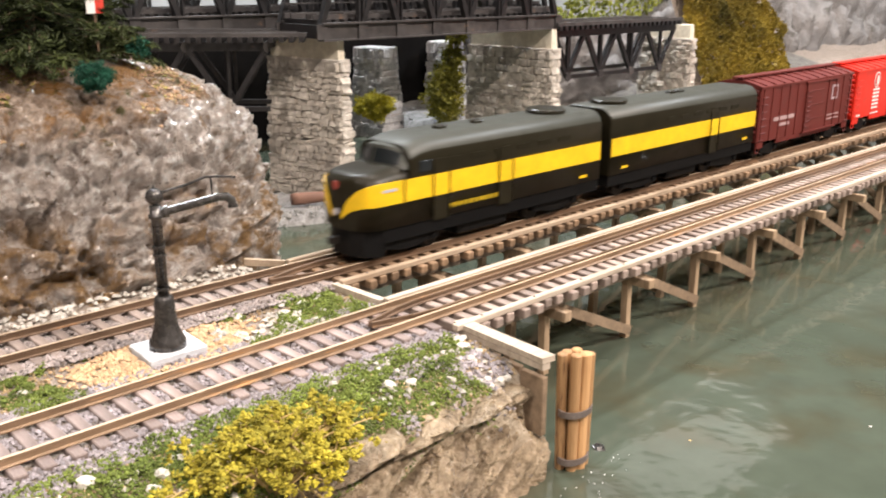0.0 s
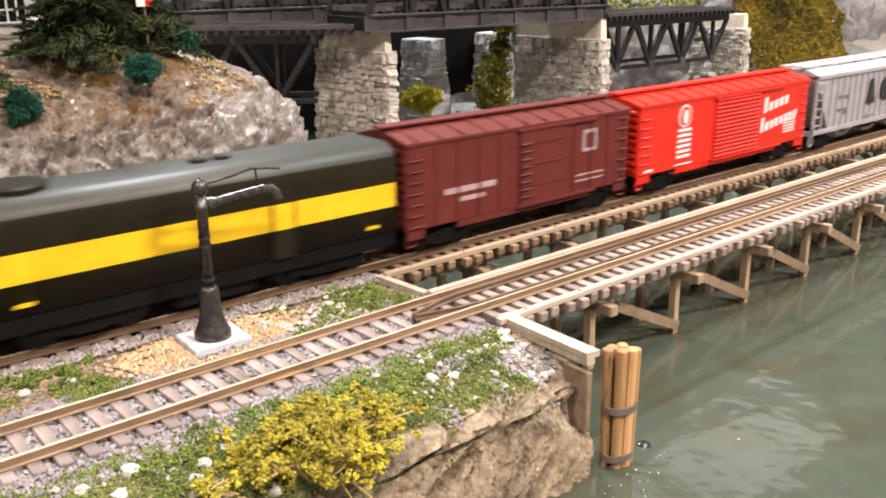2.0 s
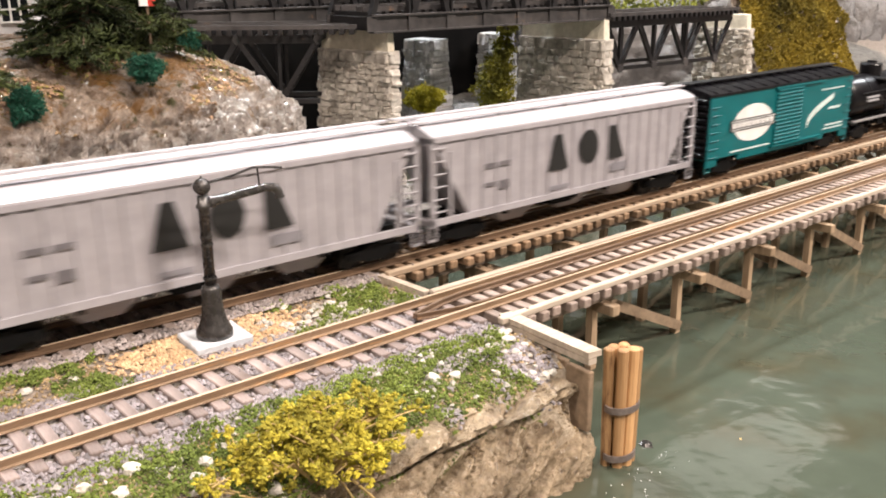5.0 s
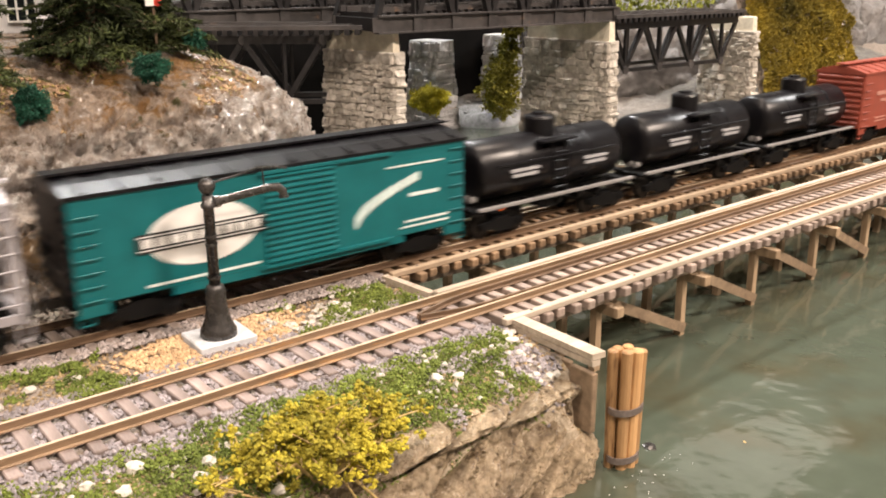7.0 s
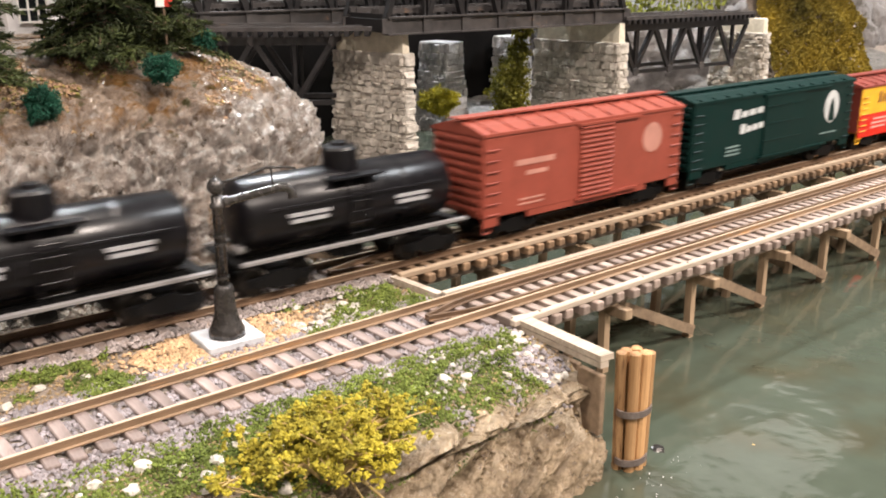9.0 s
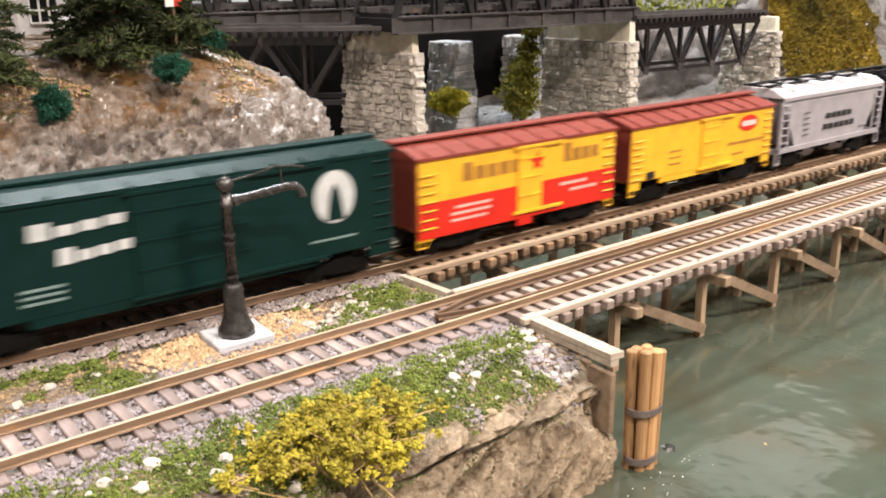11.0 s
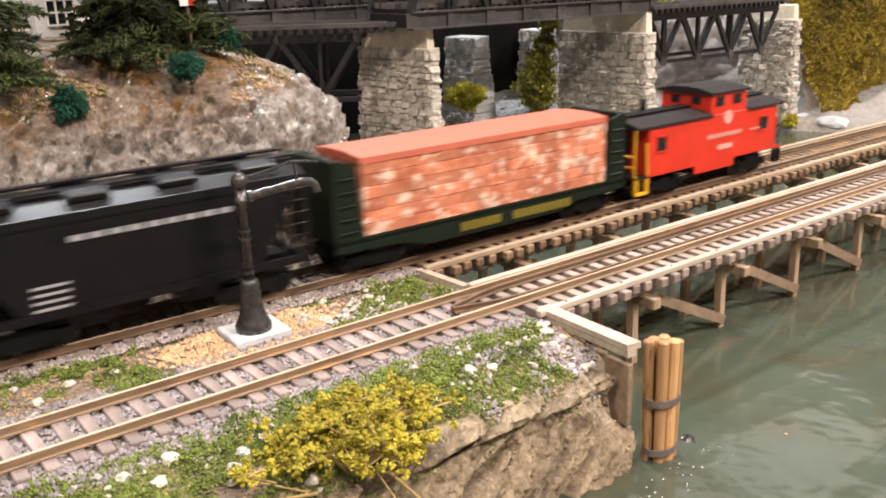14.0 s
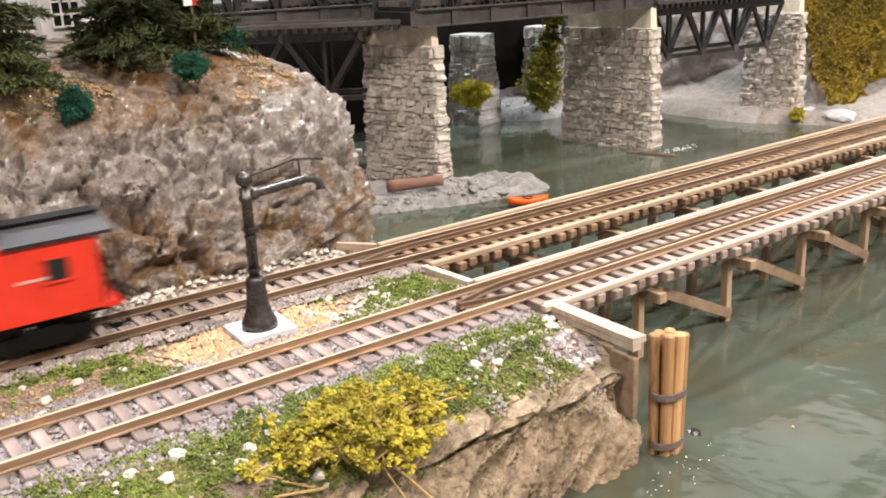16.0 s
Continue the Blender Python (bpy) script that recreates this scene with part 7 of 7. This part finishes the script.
def tank_car(start, long):
    root = thing("tank_car", "gloss black tank car with expansion dome and side handrail", "freight car", group="black tank cars")
    TRAIN.append((root, start, long))
    running_gear(root, long, (0.016, long - 0.016), 0.0125)
    part("sill", boxes((0.0005, long - 0.0005, -0.0035, 0.0035, 0.0085, 0.0130)), M_BLACK, root)
    for x in (0.0005, long - 0.0055):
        part("end_platform", boxes((x, x + 0.005, -HALF + 0.001, HALF - 0.001, 0.0118, 0.0132), bevel=0.0003), M_BLACK, root)
    r, z = 0.0126, 0.0264
    bm = bmesh.new()
    xs = [(0.0040, 0.003), (0.0044, 0.0075), (0.0056, 0.0112), (0.0075, r), (long - 0.0075, r), (long - 0.0056, 0.0112), (long - 0.0044, 0.0075), (long - 0.0040, 0.003)]
    loft(bm, [[(x, rr * math.cos(2 * math.pi * i / 32), z + rr * math.sin(2 * math.pi * i / 32)) for i in range(32)] for x, rr in xs])
    part("tank", bm, P_BLACKCAR, root, smooth=True)
    for x in (long * 0.28, long * 0.42, long * 0.58, long * 0.72):
        bm = bmesh.new()
        n = 24
        loft(bm, [[(x + s, (r + 0.0002) * math.cos(2 * math.pi * i / n), z + (r + 0.0002) * math.sin(2 * math.pi * i / n)) for i in range(n)] for s in (-0.0006, 0.0006)])
        part("strap", bm, P_BLACKCAR, root)
    bm = bmesh.new()
    lathe(bm, [(0.0068, z + r - 0.003), (0.0068, z + r + 0.0056), (0.0062, z + r + 0.0065), (0.0032, z + r + 0.0069), (0.0030, z + r + 0.0080), (0.001, z + r + 0.0082)], 24)
    bm.transform(Matrix.Translation((long / 2, 0, 0)))
    part("dome", bm, P_BLACKCAR, root)
    part("dome_platform", boxes((long / 2 - 0.011, long / 2 + 0.011, -0.0138, -0.0085, 0.0362, 0.0369)), P_BLACKCAR, root)
    bm = bmesh.new()
    for x in (long / 2 - 0.004, long / 2 + 0.004):
        rod(bm, (x, -0.0140, 0.0130), (x, -0.0125, 0.0366), 0.0004, 0.0004, 5)
    for k in range(5):
        rod(bm, (long / 2 - 0.004, -0.0140, 0.0165 + k * 0.0038), (long / 2 + 0.004, -0.0140, 0.0165 + k * 0.0038), 0.0003, 0.0003, 5)
    part("ladder", bm, P_BLACKCAR, root)
    rail = paint("handrail_grey", (0.24, 0.23, 0.23)) if "handrail_grey" not in bpy.data.materials else bpy.data.materials["handrail_grey"]
    for side in (-1, 1):
        part("walkway", boxes((0.001, long - 0.001, side * 0.0148 - 0.0012, side * 0.0148 + 0.0012, 0.0132, 0.0141)), rail, root, "grey running board")
        bm = bmesh.new()
        rod(bm, (0.012, side * (r + 0.0012), 0.0300), (long - 0.012, side * (r + 0.0012), 0.0300), 0.0004, 0.0004, 6)
        for x in (0.016, long * 0.34, long * 0.66, long - 0.016):
            rod(bm, (x, side * (r - 0.0005), 0.0300), (x, side * (r + 0.0012), 0.0300), 0.0003, 0.0003, 5)
        part("handrail", bm, P_BLACKCAR, root)
    pale = bpy.data.materials["lettering_white"]
    for x, w in ((0.020, 0.016), (long - 0.033, 0.015)):
        bm = boxes((x, x + w, -r - 0.0012, -r + 0.0006, 0.0262, 0.0272), (x + 0.001, x + w - 0.001, -r - 0.0012, -r + 0.0006, 0.0240, 0.0252))
        part("lettering", bm, paint("tank_lettering", (0.38, 0.38, 0.40)) if "tank_lettering" not in bpy.data.materials else bpy.data.materials["tank_lettering"], root, "white lettering bars")
    for y in (-0.0062, -0.0030):
        bm = bmesh.new()
        rod(bm, (0.0030, y, 0.0160), (0.0062, y, 0.0160), 0.0014, 0.0014, 10)
        part("brake_cylinder", bm, rail, root)
    return root


for tx in (1.3025, 1.4080, 1.5130):
    tank_car(tx, 0.0970)

oxide = boxcar(1.6165, 0.1265, P_OXIDE, P_OXIDE, "faded oxide-red boxcar with corrugated door and ribbed end", door=(0.44, 0.60), eave=0.0445, peak=0.0488)
disc(oxide, "emblem", 0.104, 0.0325, 0.0068, 0.0068, paint("emblem_pink", (0.50, 0.24, 0.19)), label="faded round emblem")
decal(oxide, "lettering", [(0.018, 0.040, 0.0305, 0.0328), (0.024, 0.036, 0.0262, 0.0280), (0.020, 0.034, 0.0160, 0.0167), (0.020, 0.034, 0.0140, 0.0147)], bpy.data.materials["emblem_pink"])

green = boxcar(1.7505, 0.1565, P_GREEN, P_GREEN, "dark green boxcar with plain plug doors and white emblem", corrugated=False, door=(0.40, 0.64), eave=0.0445, peak=0.0470)
disc(green, "emblem", 0.1320, 0.0315, 0.0078, 0.0092, paint("emblem_white", (0.58, 0.60, 0.60)), label="white oval emblem")
bm = bmesh.new()
prism(bm, [(0.1285, 0.0235), (0.1355, 0.0235), (0.1338, 0.0330), (0.1320, 0.0365), (0.1302, 0.0330)], -HALF - 0.0006, -HALF - 0.0004)
part("emblem_figure", bm, P_GREEN, green)
for bx, bz, bl in ((0.034, 0.0338, 0.028), (0.041, 0.0258, 0.022)):
    bm = bmesh.new()
    for j in range(4):
        a = bx + bl * j / 4
        lift = 0.0018 * j / 4
        prism(bm, [(a, bz + lift), (a + bl / 4 * 0.78, bz + lift), (a + bl / 4 * 0.84, bz + lift + (0.0048 if j == 0 else 0.0030)), (a + 0.0004, bz + lift + (0.0048 if j == 0 else 0.0030))], -HALF - 0.0004, -HALF - 0.0002)
    part("script_lettering", bm, bpy.data.materials["emblem_white"], green, "white lettering bars")
decal(green, "lettering", [(0.030, 0.042, 0.0195, 0.0203), (0.030, 0.042, 0.0175, 0.0183), (0.030, 0.042, 0.0155, 0.0163), (0.085, 0.098, 0.0215, 0.0225), (0.085, 0.098, 0.0245, 0.0262), (0.122, 0.140, 0.0165, 0.0172)], paint("lettering_dim", (0.20, 0.28, 0.27)))

reef = boxcar(1.9170, 0.1085, P_REEFER, P_REEFROOF, "yellow and red refrigerator car with brown roof", eave=0.0390, peak=0.0430, sill=0.0088, corrugated=False, door=(0.46, 0.58), ends=P_REEFROOF, end_ribs=False, lower=(0.0225, P_RED))
decal(reef, "lettering", [(0.022 + 0.0062 * k, 0.0268 + 0.0062 * k, 0.0285, 0.0335 if k else 0.0355) for k in range(5)] + [(0.076 + 0.0055 * k, 0.0802 + 0.0055 * k, 0.0290, 0.0340 if k else 0.0365) for k in range(4)], paint("lettering_brown", (0.36, 0.17, 0.03)), label="brown lettering bars")
bm = bmesh.new()
prism(bm, [(0.060 + (0.0042 if k % 2 else 0.0018) * math.sin(math.pi * k / 5), 0.0315 - (0.0042 if k % 2 else 0.0018) * math.cos(math.pi * k / 5)) for k in range(10)], -HALF - 0.0012, -HALF - 0.0009)
part("star_emblem", bm, P_RED, reef, "red star emblem")
decal(reef, "small_lettering", [(0.018, 0.036, 0.0185, 0.0196), (0.016, 0.036, 0.0160, 0.0171), (0.016, 0.034, 0.0135, 0.0145), (0.074, 0.090, 0.0190, 0.0203), (0.080, 0.096, 0.0160, 0.0172)], paint("lettering_pink", (0.75, 0.42, 0.36)), -HALF - 0.0004)
part("side_hatch", boxes((0.050, 0.058, -HALF - 0.0006, -HALF, 0.0060, 0.0100)), P_RED, reef)

reef2 = boxcar(2.0350, 0.1130, P_REEFER, P_REEFROOF, "yellow refrigerator car with brown roof and red badge", eave=0.0375, peak=0.0420, sill=0.0100, corrugated=False, door=(0.46, 0.58), ends=P_REEFROOF, end_ribs=False)
disc(reef2, "badge", 0.0905, 0.0310, 0.0082, 0.0040, P_RED, label="red oval badge")
decal(reef2, "badge_lettering", [(0.0845, 0.0965, 0.0297, 0.0322)], paint("badge_white", (0.80, 0.55, 0.50)), -HALF - 0.0005)
decal(reef2, "lettering", [(0.074, 0.106, 0.0212, 0.0226), (0.028, 0.037, 0.0235, 0.0243), (0.028, 0.037, 0.0205, 0.0213), (0.028, 0.037, 0.0175, 0.0183), (0.058, 0.070, 0.0330, 0.0336), (0.078, 0.088, 0.0160, 0.0170)], paint("lettering_ochre", (0.42, 0.20, 0.03)))
decal(reef2, "vent", [(0.012, 0.018, 0.0130, 0.0165)], M_PAINTK)

up = covered_hopper(2.1540, 0.1100, P_GREY, paint("hopper_white", (0.72, 0.70, 0.72)), "pale grey two-bay covered hopper with round roof hatches", eave=0.0402, peak=0.0445, ribs=0, hatches="round", inset=0.016, bays=2, walk_mat=M_BLACK)
decal(up, "lettering", [(0.047 + 0.0058 * k, 0.0512 + 0.0058 * k, 0.0252, 0.0282) for k in range(5)] + [(0.045 + 0.0058 * k, 0.0492 + 0.0058 * k, 0.0192, 0.0222) for k in range(6)], M_PAINTK, -HALF - 0.0003, "black lettering bars")
decal(up, "small_lettering", [(0.024, 0.030, 0.0300 - 0.003 * k, 0.0308 - 0.003 * k) for k in range(5)] + [(0.084, 0.094, 0.0165, 0.0172)], bpy.data.materials["lettering_grey"], -HALF - 0.0003)

blk = covered_hopper(2.2710, 0.1100, P_BLACKCAR, P_BLACKCAR, "black two-bay covered hopper with square roof hatches", eave=0.0402, peak=0.0442, ribs=0, hatches="square", inset=0.016, bays=2)
decal(blk, "lettering", [(0.034 + 0.0056 * k, 0.0382 + 0.0056 * k, 0.0325, 0.0342) for k in range(9)] + [(0.022, 0.032, 0.0205 - 0.0022 * k, 0.0213 - 0.0022 * k) for k in range(4)], paint("lettering_dull", (0.33, 0.33, 0.35)), -HALF - 0.0003, "grey lettering bars")


def bulkhead_flat(start, long):
    root = thing("bulkhead_flatcar", "dark green bulkhead flatcar loaded with stacked orange wood", "freight car")
    TRAIN.append((root, start, long))
    running_gear(root, long, (0.020, long - 0.020), 0.0105)
    bm = bmesh.new()
    prism(bm, [(0.001, 0.0135), (0.001, 0.0100), (0.030, 0.0090), (0.040, 0.0062), (long - 0.040, 0.0062), (long - 0.030, 0.0090), (long - 0.001, 0.0100), (long - 0.001, 0.0135)], -HALF, -HALF + 0.0012)
    prism(bm, [(0.001, 0.0135), (0.001, 0.0100), (0.030, 0.0090), (0.040, 0.0062), (long - 0.040, 0.0062), (long - 0.030, 0.0090), (long - 0.001, 0.0100), (long - 0.001, 0.0135)], HALF - 0.0012, HALF)
    box(bm, 0.001, long - 0.001, -HALF, HALF, 0.0125, 0.0140)
    part("deck", bm, P_FLAT, root)
    for x, s in ((0.001, 1), (long - 0.001, -1)):
        bm = boxes((min(x, x + s * 0.0025), max(x, x + s * 0.0025), -HALF, HALF, 0.0130, 0.0425), bevel=0.0003)
        part("bulkhead", bm, P_FLAT, root)
        for y in (-HALF, HALF - 0.0012):
            bm = bmesh.new()
            prism(bm, [(x + s * 0.0020, 0.0138), (x + s * 0.0125, 0.0138), (x + s * 0.0110, 0.0200), (x + s * 0.0095, 0.0405), (x + s * 0.0020, 0.0425)], y, y + 0.0012)
            part("bulkhead_gusset", bm, P_FLAT, root)
        rungs(root, min(x + s * 0.0024, x + s * 0.009), max(x + s * 0.0024, x + s * 0.009), -HALF - 0.0008, 0.0170, 0.0360, 5, P_FLAT)
    rng = random.Random(9)
    rows, z = 6, 0.0142
    hh = (0.0405 - 0.0142) / rows
    for r in range(rows):
        x = 0.0135
        while x < long - 0.0135:
            w = rng.uniform(0.006, 0.013)
            w = min(w, long - 0.0128 - x)
            bm = boxes((x, x + w - 0.0001, -HALF + 0.0008 - rng.uniform(0, 0.0005), HALF - 0.001, z + r * hh, z + (r + 1) * hh - 0.0001), bevel=0.0002)
            part("wood_block", bm, M_LOAD, root)
            x += w
    bm = bmesh.new()
    loft(bm, [[(x, -HALF + 0.0002, 0.0400), (x, -HALF + 0.0004, 0.0422), (x, -0.006, 0.0432), (x, 0.006, 0.0432), (x, HALF - 0.0004, 0.0422), (x, HALF - 0.0002, 0.0400)] for x in (0.0128, long * 0.5, long - 0.0128)])
    part("load_cover", bm, M_LOADTOP, root, "salmon-coloured load top")
    decal(root, "lettering", [(0.056 + 0.004 * k, 0.0592 + 0.004 * k, 0.0078, 0.0112) for k in range(5)] + [(0.082 + 0.004 * k, 0.0852 + 0.004 * k, 0.0078, 0.0112) for k in range(8)], paint("lettering_gold", (0.19, 0.15, 0.02)), label="yellow lettering bars")
    return root


bulkhead_flat(2.3890, 0.1475)


def caboose(start):
    long = 0.1120
    root = thing("caboose", "bright red caboose with offset cupola and slate roof", "freight car")
    TRAIN.append((root, start, long))
    running_gear(root, long, (0.024, long - 0.022), 0.0105)
    b0, b1 = 0.0085, 0.1065
    part("body", boxes((b0, b1, -HALF + 0.0004, HALF - 0.0004, 0.0112, 0.0340), bevel=0.0003), P_CABOOSE, root)
    part("step_skirt", boxes((0.042, 0.072, -HALF + 0.0004, -HALF + 0.0016, 0.0075, 0.0115)), P_CABOOSE, root)
    for x0, x1 in ((0.0005, b0 + 0.0445), (b0 + 0.0725, long - 0.0005)):
        bm = bmesh.new()
        loft(bm, [[(x, -HALF - 0.0006, 0.0334), (x, -HALF - 0.0006, 0.0344), (x, -0.008, 0.0364), (x, 0, 0.0370), (x, 0.008, 0.0364), (x, HALF + 0.0006, 0.0344), (x, HALF + 0.0006, 0.0334)] for x in (x0, x1)])
        part("roof", bm, P_SLATE, root, "slate grey roof")
        bm = boxes((x0, x1, -0.0035, 0.0035, 0.0372, 0.0378))
        part("running_board", bm, M_BLACK, root)
    c0, c1 = b0 + 0.0440, b0 + 0.0715
    part("cupola", boxes((c0, c1, -HALF + 0.0006, HALF - 0.0006, 0.0335, 0.0440), bevel=0.0003), P_CABOOSE, root)
    bm = bmesh.new()
    loft(bm, [[(x, -HALF - 0.0004, 0.0434), (x, -HALF - 0.0004, 0.0444), (x, -0.008, 0.0462), (x, 0, 0.0467), (x, 0.008, 0.0462), (x, HALF + 0.0004, 0.0444), (x, HALF + 0.0004, 0.0434)] for x in (c0 - 0.0014, c1 + 0.0014)])
    part("cupola_roof", bm, P_SLATE, root)
    for x, z in ((b0 + 0.0055, 0.0225), (b0 + 0.0835, 0.0225)):
        w = part("window", boxes((x, x + 0.0058, -HALF - 0.0002, -HALF + 0.0006, z, z + 0.0062)), M_GLASS, root)
        part("window_frame", boxes((x - 0.0006, x + 0.0064, -HALF - 0.0004, -HALF + 0.0004, z - 0.0007, z), (x - 0.0006, x + 0.0064, -HALF - 0.0004, -HALF + 0.0004, z + 0.0062, z + 0.0069)), P_CABOOSE, w)
    for x in (c0 + 0.0030, c0 + 0.0165):
        part("cupola_window", boxes((x, x + 0.0060, -HALF + 0.0002, -HALF + 0.0010, 0.0378, 0.0422)), M_GLASS, root)
    for y in (-0.0085, 0.0035):
        part("cupola_window", boxes((c0 - 0.0003, c0 + 0.0005, y, y + 0.005, 0.0385, 0.0422)), M_GLASS, root)
    part("end_door", boxes((b0 - 0.0004, b0 + 0.0004, -0.0038, 0.0038, 0.0125, 0.0310)), M_GLASS, root)
    for x, s in ((b0, -1), (b1, 1)):
        e = 0.0005 if s < 0 else long - 0.0005
        part("platform", boxes((min(x, e), max(x, e), -HALF + 0.001, HALF - 0.001, 0.0105, 0.0122)), P_CABOOSE if s > 0 else M_WHEEL, root)
        bm = bmesh.new()
        for y in (-HALF + 0.0015, -0.005, 0.005, HALF - 0.0015):
            rod(bm, (e, y, 0.0118), (e, y, 0.0215 if abs(y) < 0.01 else 0.0335), 0.0005, 0.0005, 6)
        for z in (0.0165, 0.0215):
            rod(bm, (e, -HALF + 0.0015, z), (e, HALF - 0.0015, z), 0.0005, 0.0005, 6)
        rod(bm, (x, -HALF + 0.0008, 0.0125), (x + s * 0.001, -HALF + 0.0008, 0.0270), 0.0005, 0.0005, 6)
        part("end_railing", bm, P_REEFER if s < 0 else M_BLACK, root, "yellow end railing" if s < 0 else "")
        bm = boxes((min(x, e), max(x, e), -HALF, -HALF + 0.002, 0.0040, 0.0050), (min(x, e), min(x, e) + 0.0008, -HALF, -HALF + 0.002, 0.0045, 0.0110), (max(x, e) - 0.0008, max(x, e), -HALF, -HALF + 0.002, 0.0045, 0.0110))
        part("step", bm, P_REEFER if s < 0 else M_BLACK, root, "yellow step" if s < 0 else "")
    disc(root, "emblem", c0 + 0.0125, 0.0320, 0.0032, 0.0034, paint("emblem_cream", (0.66, 0.36, 0.31)), -HALF - 0.0001, "pale round emblem")
    decal(root, "lettering", [(c0 - 0.002 + 0.0027 * k, c0 - 0.0002 + 0.0027 * k, 0.0228, 0.0248) for k in range(10)] + [(c0 + 0.006, c0 + 0.017, 0.0168, 0.0192), (c1 + 0.004, c1 + 0.0145, 0.0232, 0.0240)], bpy.data.materials["emblem_cream"], -HALF + 0.0001)
    bm = bmesh.new()
    rod(bm, (b0 + 0.02, 0.006, 0.0350), (b0 + 0.02, 0.006, 0.0415), 0.0012, 0.0012, 10)
    rod(bm, (b0 + 0.02, 0.006, 0.0415), (b0 + 0.02, 0.006, 0.0425), 0.0018, 0.0010, 10)
    part("smoke_jack", bm, M_BLACK, root)
    return root


caboose(2.5430)


def travelled(t):
    """How far the train has come at t seconds."""
    for (t0, s0), (t1, s1) in zip(TRAVEL, TRAVEL[1:]):
        if t <= t1:
            return s0 + (s1 - s0) * (t - t0) / (t1 - t0)
    return TRAVEL[-1][1]


def motions():
    for root, start, long in TRAIN:
        rows = []
        for t, s in TRAVEL:
            x = start - s
            ya, yb = track_b(x + 0.02), track_b(x + long - 0.02)
            slope = (yb - ya) / (long - 0.04)
            rows.append((t, pose(x, ya - 0.02 * slope, 0, 0, 0, math.degrees(math.atan(slope)))))
        walk(root, rows)


motions()
